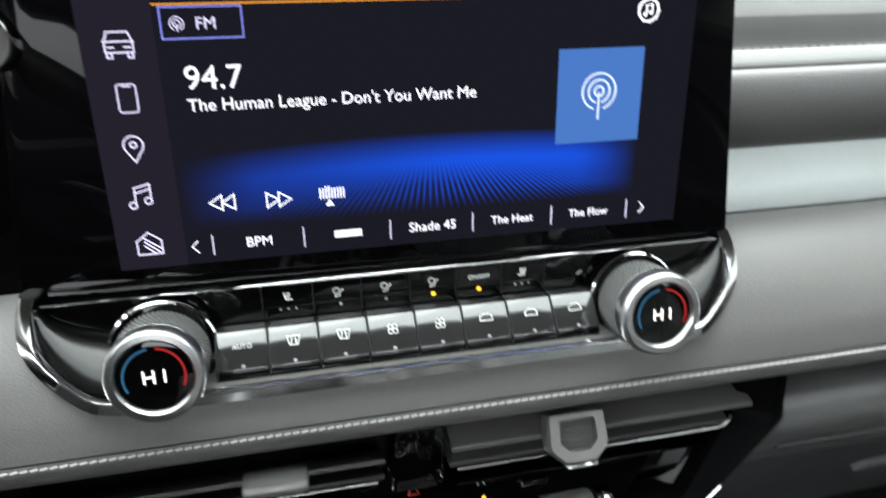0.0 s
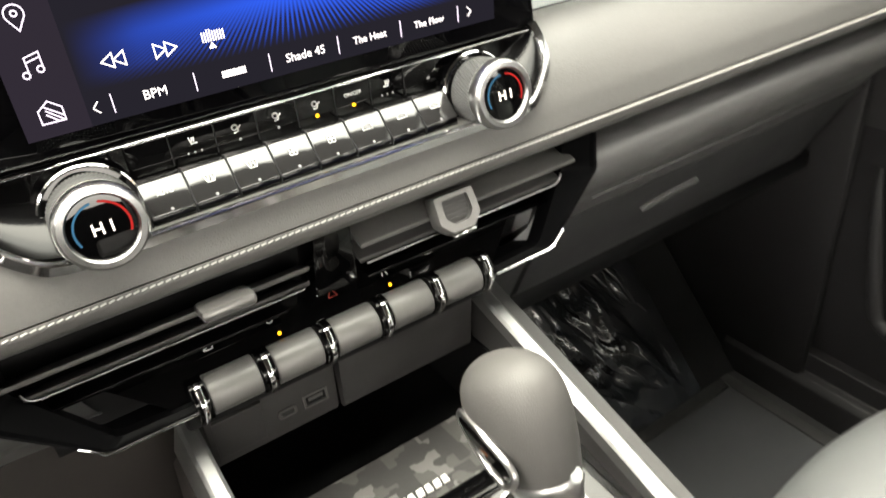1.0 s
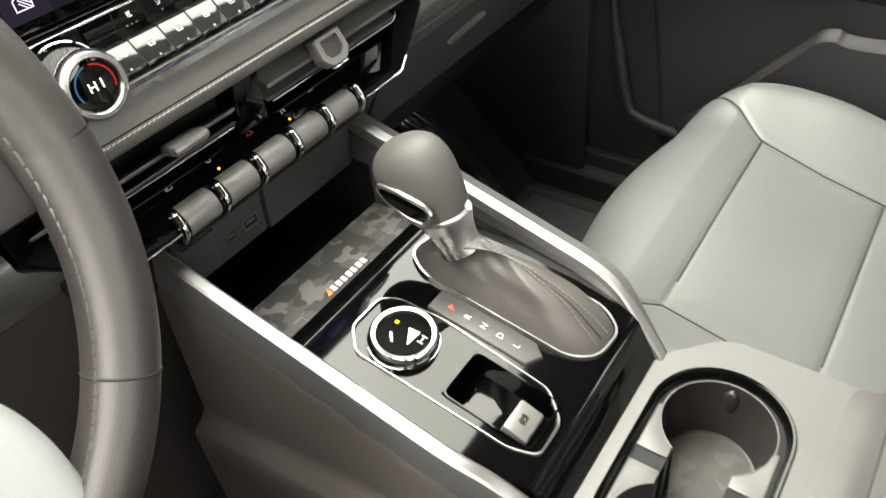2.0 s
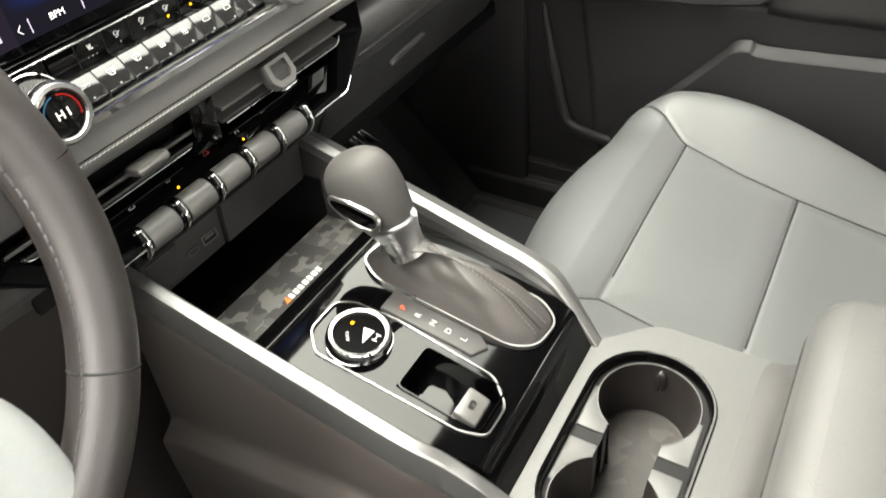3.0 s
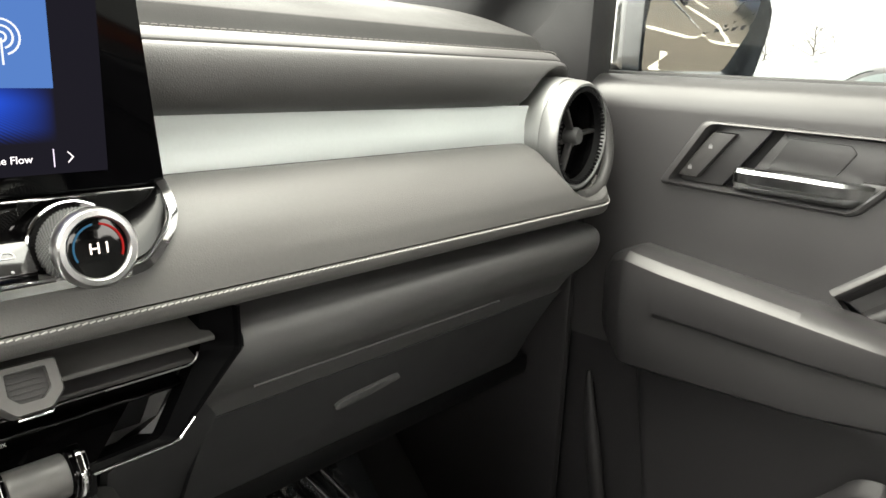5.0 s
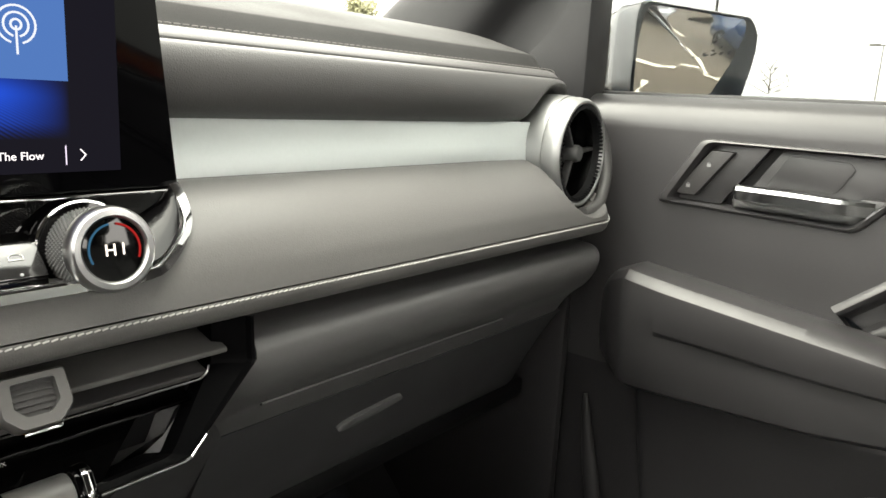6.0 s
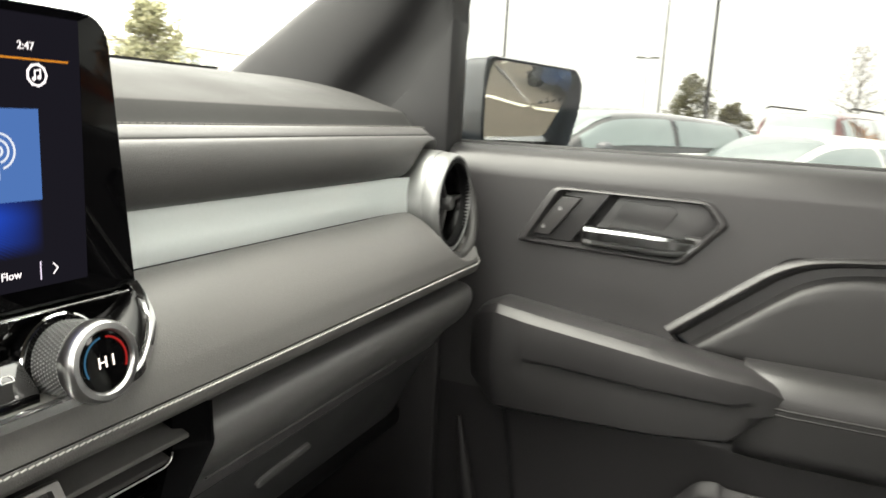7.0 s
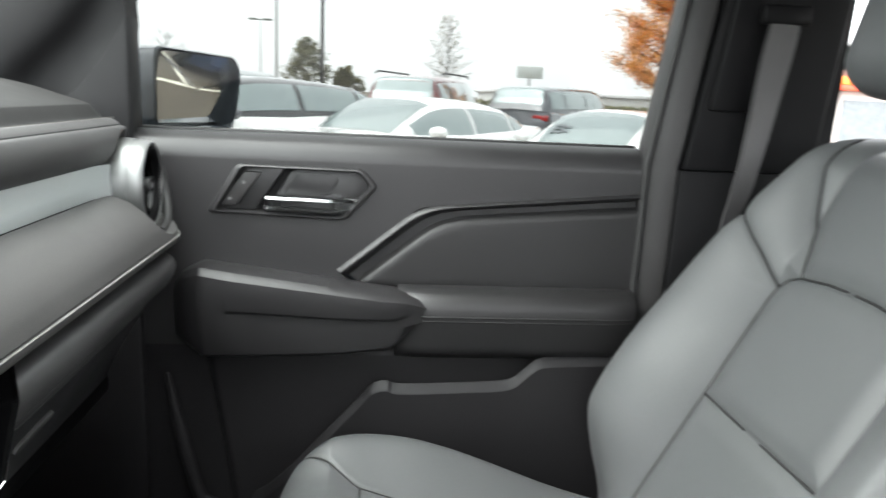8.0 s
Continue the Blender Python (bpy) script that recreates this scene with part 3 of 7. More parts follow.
on_screen("tuner", join(flat_shape([[(i * 0.0013 - 0.005, 0.0), (i * 0.0013 - 0.005, 0.0052 if i in (2, 3) else 0.0042)] for i in range(9)], 0.0006), flat_shape([[(-0.0022, -0.0032), (-0.001, -0.0014), (0.0002, -0.0032), (-0.0022, -0.0032)]], 0.0008)), -0.034, 1.2575, WHITE_TEXT)
for i in range(6):
    on_screen("divider", box(-0.00025, 0.00025, -0.0046, 0.0046, 0, 0.0003), -0.087 + 0.0394 * i, 1.2400, LILAC_TEXT)
for body, w, x in (("BPM", 0.0108, -0.0672), ("Shade 45", 0.0222, 0.0118), ("The Heat", 0.0208, 0.0508), ("The Flow", 0.0202, 0.0898)):
    on_screen("preset", text_mesh(body, width=w), x, 1.2400, WHITE_TEXT)
on_screen("preset", join(box(-0.0062, 0.0062, -0.0016, 0.0016, 0, 0.0003)), -0.0277, 1.2400, WHITE_TEXT)
on_screen("previous", flat_shape([[(0.0012, 0.0026), (-0.0012, 0), (0.0012, -0.0026)]], 0.0005), -0.0945, 1.2398, WHITE_TEXT)
on_screen("next", flat_shape([[(-0.0012, 0.0026), (0.0012, 0), (-0.0012, -0.0026)]], 0.0005), 0.1182, 1.2400, WHITE_TEXT)
on_screen("sound_icon", join(flat_shape([arc(0, 0, 0.0046, 0, 360, 22), arc(0, 0, 0.0052, 0, 360, 9), [(-0.001, -0.0018), (-0.001, 0.002), (0.0018, 0.0026), (0.0018, -0.001)]], 0.0006), flat_shape([arc(-0.0016, -0.0018, 0.0006, 0, 360, 6), arc(0.0012, -0.001, 0.0006, 0, 360, 6)], 0.0006)), 0.113, 1.3335, WHITE_TEXT)
on_screen("car_icon", flat_shape([[(-0.0052, -0.003), (-0.0052, 0.001), (-0.0038, 0.0048), (0.0038, 0.0048), (0.0052, 0.001), (0.0052, -0.003), (-0.0052, -0.003)], [(-0.0056, 0.0012), (0.0056, 0.0012)], [(-0.0048, -0.003), (-0.0048, -0.005), (-0.003, -0.005), (-0.003, -0.003)], [(0.0048, -0.003), (0.0048, -0.005), (0.003, -0.005), (0.003, -0.003)], [(-0.004, -0.001), (-0.002, -0.001)], [(0.004, -0.001), (0.002, -0.001)]], 0.0006), -0.112, 1.3260, LILAC_TEXT)
on_screen("phone_icon", flat_shape([rounded([(-0.0036, -0.0056), (0.0036, -0.0056), (0.0036, 0.0056), (-0.0036, 0.0056)], 0.0014, 3) + [(-0.0036, -0.0042)], [(-0.0014, 0.0048), (0.0014, 0.0048)]], 0.0005), -0.112, 1.3052, LILAC_TEXT)
on_screen("pin_icon", flat_shape([arc(0, 0.0012, 0.0038, -35, 215, 18) + [(0, -0.0058), (0.0031, -0.001)], arc(0, 0.0014, 0.0012, 0, 360, 10)], 0.0006), -0.1128, 1.2850, LILAC_TEXT)
on_screen("note_icon", flat_shape([[(-0.002, -0.0036), (-0.002, 0.0036), (0.0042, 0.0052), (0.0042, -0.002)], [(-0.002, 0.0014), (0.0042, 0.003)], arc(-0.0032, -0.0038, 0.0014, 0, 360, 10), arc(0.003, -0.0022, 0.0014, 0, 360, 10)], 0.0006), -0.1135, 1.2645, LILAC_TEXT)
on_screen("home_icon", flat_shape([[(-0.005, -0.0048), (-0.005, 0.0012), (0, 0.005), (0.005, 0.0012), (0.005, -0.0048), (-0.005, -0.0048)], [(-0.002, 0.0026), (0.005, -0.0028)], [(-0.0018, 0.0008), (0.004, -0.0042)], [(-0.002, -0.001), (0.002, -0.0046)]], 0.0006), -0.113, 1.2432, LILAC_TEXT)

# ---- gloss bezel beside the screen with the volume knob ----
bezel = thing("instrument_bezel", (-0.36, 0.6, 1.21), "gloss black instrument cluster bezel behind the steering wheel", "instrument panel")
part("bezel_body", prism(rounded([(-0.60, 1.20), (-0.160, 1.2150), (-0.144, 1.366), (-0.60, 1.366)], 0.01), "y", 0.552, 0.60, 0.004), SCREEN_BLACK, bezel)
vk = aim((-0.1605, 0.548, 1.328), (0, -1, 0.1))
part("volume_knob", lathe([(0.0125, -0.004), (0.0125, 0.012), (0.0115, 0.0135), (0.0, 0.0135)], 40, vk), CHROME, bezel, "chrome ringed volume knob")

# ---- climate panel ----
clim = thing("climate_control_panel", (0.0, 0.53, 1.17), "gloss black climate panel in chrome with two knobs and keys", "control panel")
OUT = [(-0.1655, 1.2275), (-0.1672, 1.216), (-0.160, 1.199), (-0.139, 1.186), (-0.10, 1.183), (0.10, 1.183), (0.139, 1.186), (0.160, 1.199), (0.1672, 1.216), (0.1655, 1.2275)]


def panel_y(z):
    return 0.538 - max(0.0, (1.222 - z)) * 0.86


part("backing", prism([(x * 0.985, min(z, 1.2185) + 0.002) for x, z in OUT], "y", 0.5375, 0.545), PIANO, clim)
HALF = [(0.1652, 1.2238), (0.1668, 1.2150), (0.1648, 1.2055), (0.1570, 1.1965), (0.1430, 1.1870), (0.1330, 1.1842), (0.1180, 1.1836), (0.05, 1.1836)]
fc = smooth_line([(x, panel_y(z), z) for x, z in HALF] + [(-x, panel_y(z), z) for x, z in HALF[::-1]], 6)
fr_rings = []
for i, p in enumerate(fc):
    d = fc[min(i + 1, len(fc) - 1)] - fc[max(i - 1, 0)]
    o = Vector((-d.z, 0, d.x)).normalized()
    if o.z > 0 and abs(p.x) < 0.12 or o.x * p.x < 0 and abs(p.x) >= 0.12:
        o = -o
    fr_rings.append([p + o * a + Vector((0, b, 0)) for a, b in ((0.0034, 0.016), (0.0034, 0.0010), (0.0027, -0.0008), (-0.0020, -0.0014), (-0.0028, -0.0010), (-0.0033, 0.0002), (-0.0033, 0.0022), (-0.0010, 0.0040))])
part("chrome_frame", loft(fr_rings), FRAME_CHROME, clim, "polished chrome U-shaped frame", sharp=30)
part("top_trim", box(-0.160, 0.160, 0.5345, 0.5385, 1.2195, 1.2208, 0.0004), CHROME, clim, "thin chrome line")
for s in (-1, 1):
    wa = smooth_line([(s * x, panel_y(z) + 0.001, z) for x, z in ((0.1645, 1.2165), (0.1620, 1.2065), (0.1530, 1.1975), (0.1400, 1.1895), (0.118, 1.1865))], 6)
    wb = smooth_line([(s * x, 0.537, z) for x, z in ((0.1610, 1.2185), (0.1560, 1.2130), (0.1440, 1.2070), (0.1250, 1.2035), (0.098, 1.2025))], 6)
    wm = [a.lerp(b, 0.45) + Vector((0, -0.0022, 0.0022)) for a, b in zip(wa, wb)]
    wn_ = [a.lerp(b, 0.15) + Vector((0, -0.0012, 0.0008)) for a, b in zip(wa, wb)]
    part("corner_wing", loft([[p + Vector((0, 0.006, -0.001)) for p in wa], wa, wn_, wm, [a.lerp(b, 0.75) + Vector((0, -0.0016, 0.0016)) for a, b in zip(wa, wb)], wb], caps=False, closed=False), SOFT_GLOSS, clim, "gloss black curved corner", sharp=60)
part("label_strip", box(-0.09, 0.09, 0.5355, 0.5385, 1.2025, 1.2193, 0.0006), PIANO, clim)
part("key_foot", box(-0.128, 0.128, 0.5085, 0.538, 1.1795, 1.1815, 0.0004), PLASTIC_DARK, clim)
for i in range(8):
    x = -0.0905 + 0.0226 * i
    xa, xb = x + 0.0005, x + 0.0221
    key = loft([[(a, y, z) for y, z in ((0.5300, 1.2012), (0.5290, 1.2016), (0.5168, 1.1892), (0.5164, 1.1880), (0.536, 1.1880), (0.536, 1.2012))] for a in (xa, xb)], r=0.0004)
    kb = part("key", key, KEY, clim, "polished black chrome key")
    part("key_front", box(xa, xb, 0.5162, 0.534, 1.1816, 1.1878, 0.0005), PIANO, kb, "gloss black lower face")
    part("key_rib", loft([[(a, y, z) for y, z in ((0.5296, 1.2020), (0.5160, 1.1888), (0.5160, 1.183), (0.534, 1.183), (0.534, 1.2020))] for a in (x - 0.0003, x + 0.0004)]), PLASTIC_DARK, kb)
    part("key_light", moved(lathe([(0.0009, 0), (0.0007, 0.0004), (0, 0.0005)], 10), aim((x + 0.0113, 0.5172, 1.1898), (0, -0.71, 0.7))), ICON_DIM, kb)
    if i == 0:
        part("key_text", moved(text_mesh("AUTO", width=0.0085), aim((x + 0.0113, 0.5236, 1.1964), (0, -0.712, 0.702))), ICON, kb)
    else:
        sh = [[(-0.003, 0.0022), (0.003, 0.0022), (0.0018, -0.002), (-0.0018, -0.002), (-0.003, 0.0022)], [(-0.0012, -0.002), (-0.0008, 0.001)], [(0.0012, -0.002), (0.0008, 0.001)]] if i in (1, 2) else [arc(-0.001, 0.001, 0.0011, 0, 360, 8), arc(0.0012, 0.001, 0.0011, 0, 360, 8), arc(-0.001, -0.0012, 0.0011, 0, 360, 8), arc(0.0012, -0.0012, 0.0011, 0, 360, 8)] if i in (3, 4) else [[(-0.003, -0.0014), (-0.003, 0.0004), (-0.0014, 0.0018), (0.0016, 0.0018), (0.003, 0.0004), (0.003, -0.0014), (-0.003, -0.0014)]]
        part("key_icon", moved(flat_shape(sh, 0.0004), aim((x + 0.0113, 0.5236, 1.1964), (0, -0.712, 0.702))), ICON, kb)
seat_sign = [[(-0.0016, 0.0026), (-0.0008, -0.0006), (0.0018, -0.0006)], [(-0.0004, 0.0006), (-0.0002, 0.0024)], [(0.0006, 0.0006), (0.0008, 0.0024)]]
air_sign = [arc(-0.0008, 0.0012, 0.0014, 0, 360, 10), [(0.001, 0.001), (0.0006, -0.0012), (-0.0014, -0.0016)], [(0.001, 0.0006), (0.0022, 0.0016)]]
for k, (x, sign) in enumerate(((-0.0575, seat_sign), (-0.0345, air_sign), (-0.012, air_sign), (0.0108, air_sign), (0.0555, seat_sign))):
    part("sign", moved(flat_shape([[(px * (-1 if k == 4 else 1), pz) for px, pz in ln] for ln in sign], 0.0006), aim((x, 0.5353, 1.2122), (0, -1, 0))), ICON, clim)
part("on_off_text", moved(text_mesh("ON/OFF", width=0.0105), aim((0.0335, 0.5353, 1.213), (0, -1, 0))), ICON, clim)
for x in (0.0108, 0.0335):
    part("amber_led", moved(lathe([(0.0011, 0), (0.0009, 0.0004), (0, 0.0005)], 12), aim((x, 0.5353, 1.2065), (0, -1, 0))), AMBER, clim)
for x in (-0.0335, -0.012):
    part("dark_led", moved(lathe([(0.0008, 0), (0, 0.0004)], 10), aim((x, 0.5353, 1.2065), (0, -1, 0))), ICON_DIM, clim)
for x0 in (-0.0575, 0.0555):
    for d in (-0.0035, 0, 0.0035):
        part("dark_led", moved(lathe([(0.0006, 0), (0, 0.0004)], 8), aim((x0 + d, 0.5353, 1.2068), (0, -1, 0))), ICON_DIM, clim)
for x in (-0.069, -0.046, -0.0235, -0.0005, 0.0222, 0.0448, 0.067):
    part("label_gap", box(x - 0.0003, x + 0.0003, 0.535, 0.536, 1.203, 1.2193), PLASTIC_DARK, clim)


def temperature_knob(x):
    m = aim((x, 0.5, 1.2), (0, -1, 0.16))
    body = lathe([(0.0232, -0.055), (0.0232, -0.0285), (0.0222, -0.0268), (0.0190, -0.0265)], 48, m)
    knob = part("temperature_knob", body, PIANO, clim, "knurled temperature knob with chrome rim")
    n = 90
    prof = lathe([(0.0192, -0.0275), (0.0194, -0.026), (0.0198, -0.012), (0.0195, -0.006)], n, m)
    part("grip", prof, PLASTIC_GREY, knob, "knurled dark grey grip")
    dots = bmesh.new()
    for row in range(9):
        for k in range(64):
            a = 2 * math.pi * (k + 0.5 * (row % 2)) / 64
            p = Vector((0.0196 * math.cos(a), 0.0196 * math.sin(a), -0.0255 + 0.0021 * row))
            w, t = Vector((math.cos(a), math.sin(a), 0)), Vector((-math.sin(a), math.cos(a), 0))
            v = [dots.verts.new(m @ q) for q in (p + t * 0.0009, p + Vector((0, 0, 0.001)), p - t * 0.0009, p - Vector((0, 0, 0.001)), p + w * 0.0007)]
            for i in range(4):
                dots.faces.new((v[i], v[(i + 1) % 4], v[4]))
    part("knurl", dots, PLASTIC_GREY, knob)
    part("base_ring", lathe([(0.0230, -0.0300), (0.0237, -0.0294), (0.0237, -0.0282), (0.0228, -0.0276)], 48, m), CHROME, knob, "thin chrome base ring")
    part("rim", lathe([(0.0196, -0.0085), (0.0203, -0.0065), (0.0205, -0.003), (0.0199, 0.0002), (0.0186, 0.0017), (0.0160, 0.0019), (0.0150, 0.0010), (0.0146, -0.001)], 64, m), RIM, knob, "polished chrome rim")
    part("knob_face", lathe([(0.0148, 0.0), (0.012, 0.0004), (0.0, 0.0006)], 48, m), PIANO, knob)
    part("text", moved(text_mesh("H I", width=0.0088), m @ Matrix.Translation((0.0, 0.0, 0.0008))), KNOB_TEXT, knob)
    part("red_arc", moved(flat_shape([arc(0, 0, 0.0120, -22, 80, 18)], 0.0010), m @ Matrix.Translation((0, 0, 0.0007))), RED_ARC, knob)
    part("blue_arc", moved(flat_shape([arc(0, 0, 0.0120, 100, 205, 18)], 0.0009), m @ Matrix.Translation((0, 0, 0.0007))), BLUE_ARC, knob)


temperature_knob(-0.1125)
temperature_knob(0.1125)

# ---- centre vents ----
def straight(pts, n=6):
    """Points along straight strokes."""
    pts = [Vector(p) for p in pts]
    return [p.lerp(q, k / n) for p, q in zip(pts, pts[1:]) for k in range(n)] + [pts[-1]]


cv = thing("centre_air_vents", (0.0, 0.53, 1.07), "pair of gloss black centre air vents with grey slats", "air vent")
part("cavity", prism([(-0.215, 1.1495), (0.215, 1.1495), (0.150, 1.077), (-0.150, 1.077)], "y", 0.5405, 0.56), PLASTIC_DARK, cv)
for s in (-1, 1):
    ea = straight([(s * x, y, z) for x, y, z in ((0.1965, 0.5090, 1.1485), (0.1960, 0.5070, 1.1230), (0.1950, 0.5066, 1.1205), (0.1520, 0.4992, 1.0852), (0.1490, 0.4988, 1.0822), (0.1440, 0.4990, 1.0808), (0.101, 0.5008, 1.0792))])
    eb = straight([(s * x, y, z) for x, y, z in ((0.177, 0.522, 1.1485), (0.1765, 0.5215, 1.1240), (0.1755, 0.521, 1.1215), (0.1440, 0.506, 1.0870), (0.1415, 0.5055, 1.0845), (0.138, 0.5055, 1.0830), (0.101, 0.5060, 1.0815))])
    band_rows = [[p + Vector((0, 0.03, -0.004)) for p in ea], [p + Vector((0, 0.0025, -0.001)) for p in ea], ea, [a.lerp(b, 0.09) + Vector((0, -0.0006, 0)) for a, b in zip(ea, eb)], [a.lerp(b, 0.16) + Vector((0, 0.0014, 0)) for a, b in zip(ea, eb)], [a.lerp(b, 0.6) + Vector((0, 0.0008, 0)) for a, b in zip(ea, eb)], eb, [p + Vector((0, 0.014, -0.006)) for p in eb]]
    part("surround", loft(band_rows, caps=False, closed=False), SATIN_BLACK, cv, "gloss black surround", sharp=24)
    part("edge_trim", tube([p + Vector((0, -0.0006, 0.0003)) for p in ea[17:][::-1]], lambda t: 0.0010 - 0.0005 * max(0.0, (t - 0.7) / 0.3), 8), CHROME, cv, "thin chrome edge")
part("divider", loft([[(-0.013, 0.516, 1.15), (0.011, 0.516, 1.15), (0.011, 0.545, 1.15), (-0.013, 0.545, 1.15)], [(-0.017, 0.520, 1.104), (0.012, 0.520, 1.104), (0.012, 0.545, 1.104), (-0.017, 0.545, 1.104)]], r=0.002), PIANO, cv)
for s, x0, x1 in ((1, 0.014, 0.182), (-1, -0.182, -0.019)):
    for z, y, slope in ((1.1330, 0.5135, 0.3), (1.1205, 0.518, 0.3)):
        xb = x1 - (0.010 if z < 1.125 else 0) if s > 0 else x1
        xa = x0 + (0.010 if z < 1.125 else 0) if s < 0 else x0
        up = 0.007 if s > 0 else -0.012
        sl = loft([[(a_, y, z - 0.004), (a_, y, z - 0.001), (a_, y + 0.024, z - 0.001 + up), (a_, y + 0.024, z - 0.004 + up)] for a_ in (xa, xb)], r=0.0008)
        part("slat", sl, SLAT if z > 1.125 else PLASTIC, cv, "dark grey slat")
    xe = x1 - 0.018 if s > 0 else x0 + 0.018
    xi = x0 + 0.004 if s > 0 else x1 - 0.004
    part("ledge_line", tube([(xi, 0.5172, 1.1158)] + [(xe + s * 0.008 * math.sin(radians(a)), 0.5172, 1.1158 + 0.007 * (1 - math.cos(radians(a)))) for a in range(0, 91, 15)], 0.0006, 6), RIM, cv, "thin bright edge line")
    part("lower_ledge", box(min(x0, x1) + 0.004, max(x0, x1) - 0.016, 0.519, 0.545, 1.1035, 1.1055, 0.0006), PIANO, cv)


def vent_tab(x, z, tilt):
    ring = rounded([(-0.0150, 0.0135), (0.0150, 0.0135), (0.0158, -0.004), (0.0085, -0.0115), (-0.0085, -0.0115), (-0.0158, -0.004)], 0.002, 3)
    hole = [(px * 0.62, pz * 0.62 + 0.0015) for px, pz in ring]
    m = Matrix.Translation((x, 0.505, z)) @ Matrix.Rotation(radians(tilt), 4, "X")
    rings = [[m @ Vector((px, 0.005, pz)) for px, pz in ring], [m @ Vector((px, -0.003, pz)) for px, pz in ring], [m @ Vector((px * 0.93, -0.005, pz * 0.93)) for px, pz in ring], [m @ Vector((px, -0.005, pz)) for px, pz in hole], [m @ Vector((px, 0.0, pz)) for px, pz in hole]]
    bm = loft(rings, caps=False)
    tab = part("tab", bm, TAB, cv, "satin silver vent tab")
    part("tab_pad", loft([[m @ Vector((px, -0.001, pz)) for px, pz in hole], [m @ Vector((px, 0.006, pz)) for px, pz in hole]]), PLASTIC, tab, "dark ribbed finger pad")
    for k in range(5):
        part("pad_rib", moved(box(-0.0085, 0.0085, -0.0018, -0.0008, 0.0078 - 0.0028 * k, 0.0088 - 0.0028 * k), m), PLASTIC, tab)
    part("tab_lip", moved(prism([(-0.0085, -0.0118), (0.0085, -0.0118), (0.0075, -0.0135), (-0.0075, -0.0135)], "y", -0.005, 0.003, 0.0004), m), CHROME, tab, "thin chrome lip")


vent_tab(0.0755, 1.1335, -28)
part("tab", moved(box(-0.0148, 0.0148, -0.010, 0.010, -0.0038, 0.0038, 0.003), Matrix.Translation((-0.0705, 0.504, 1.136)) @ Matrix.Rotation(radians(-14), 4, "X")), TAB, cv, "satin silver vent tab")

part("end_backing", prism([(-0.172, 1.108), (-0.172, 1.058), (-0.108, 1.058), (-0.108, 1.078), (-0.150, 1.108)], "y", 0.5415, 0.5475), PLASTIC_DARK, cv)

# ---- switch row ----
sw = thing("switch_bank", (0.0, 0.52, 1.05), "row of grey rocker switches with chrome posts under the centre vents", "switch panel")
part("switch_face", loft([[(-0.155, 0.541, 1.1065), (-0.112, 0.5135, 1.0785), (-0.112, 0.53, 1.066), (-0.155, 0.55, 1.1)], [(0.15, 0.541, 1.1065), (0.108, 0.5135, 1.0785), (0.108, 0.53, 1.066), (0.15, 0.55, 1.1)]]), PIANO, sw, "gloss black slanted face")
part("switch_body", box(-0.108, 0.108, 0.512, 0.545, 1.058, 1.079, 0.003), PLASTIC_DARK, sw)
PX = [-0.0970 + 0.03865 * i for i in range(6)]
for i, x in enumerate(PX):
    post = prism(rounded([(0.5165, 1.0925), (0.506, 1.0925), (0.4985, 1.082), (0.4985, 1.0755), (0.504, 1.0655), (0.5165, 1.0655)], 0.003, 3), "x", x - 0.0016, x + 0.0016, 0.0006)
    part("post", post, CHROME, sw, "chrome post")
    for s in (-1, 1):
        cheek = prism(rounded([(0.5185, 1.0915), (0.508, 1.0915), (0.501, 1.082), (0.501, 1.0755), (0.506, 1.0655), (0.5185, 1.0655)], 0.003, 3), "x", x + s * 0.0018, x + s * 0.0042, 0.0004)
        part("cheek", cheek, PIANO, sw)
for a, b in zip(PX, PX[1:]):
    rk = tube([(a + 0.0048, 0.5135, 1.0775), (b - 0.0048, 0.5135, 1.0775)], 0.0118, 28)
    part("rocker", bevel(rk, 0.0008), BUTTON, sw, "satin grey rocker switch")
for x in (-0.042, 0.034):
    part("amber_led", moved(lathe([(0.0011, 0), (0, 0.0006)], 12), aim((x, 0.5237, 1.0893), (0, -0.71, 0.7))), AMBER, sw)
for x, sign in ((-0.082, [[(-0.0025, -0.002), (-0.0025, 0.002), (0.0025, 0.002), (0.0025, -0.002), (-0.0025, -0.002)], [(-0.002, -0.001), (0.002, 0.001)]]), (-0.0445, [arc(0, 0, 0.0018, 0, 360, 12)]), (0.0335, [[(-0.0018, -0.0025), (-0.0008, 0.001), (0.0008, 0.001), (0.0018, -0.0025)], arc(0, 0.002, 0.0006, 0, 360, 8)])):
    part("sign", moved(flat_shape(sign, 0.0005), aim((x, 0.5302, 1.0962), (0, -0.71, 0.7))), ICON, sw)
part("aux_text", moved(text_mesh("AUX", width=0.0058), aim((0.068, 0.5302, 1.0962), (0, -0.71, 0.7))), ICON, sw)
part("hazard_sign", moved(flat_shape([[(-0.003, -0.002), (0.003, -0.002), (0, 0.003), (-0.003, -0.002)]], 0.0005), aim((-0.003, 0.5302, 1.0962), (0, -0.71, 0.7))), MARK_RED, sw)
for x in PX:
    part("tick", moved(box(-0.0012, 0.0012, -0.0004, 0.0004, 0, 0.0003), aim((x, 0.5388, 1.1048), (0, -0.71, 0.7))), ICON, sw)


# ---- centre console ----
con = thing("centre_console", (0.0, 0.3, 0.56), "dark grey console with satin metal rails and gloss black top", "console")


def top_z(y):
    return float(np.interp(y, [0.2185, 0.2205, 0.237, 0.244, 0.296, 0.353, 0.42, 0.46], [0.9285, 0.930, 0.9585, 0.9625, 0.9745, 0.9855, 0.9955, 0.998]))


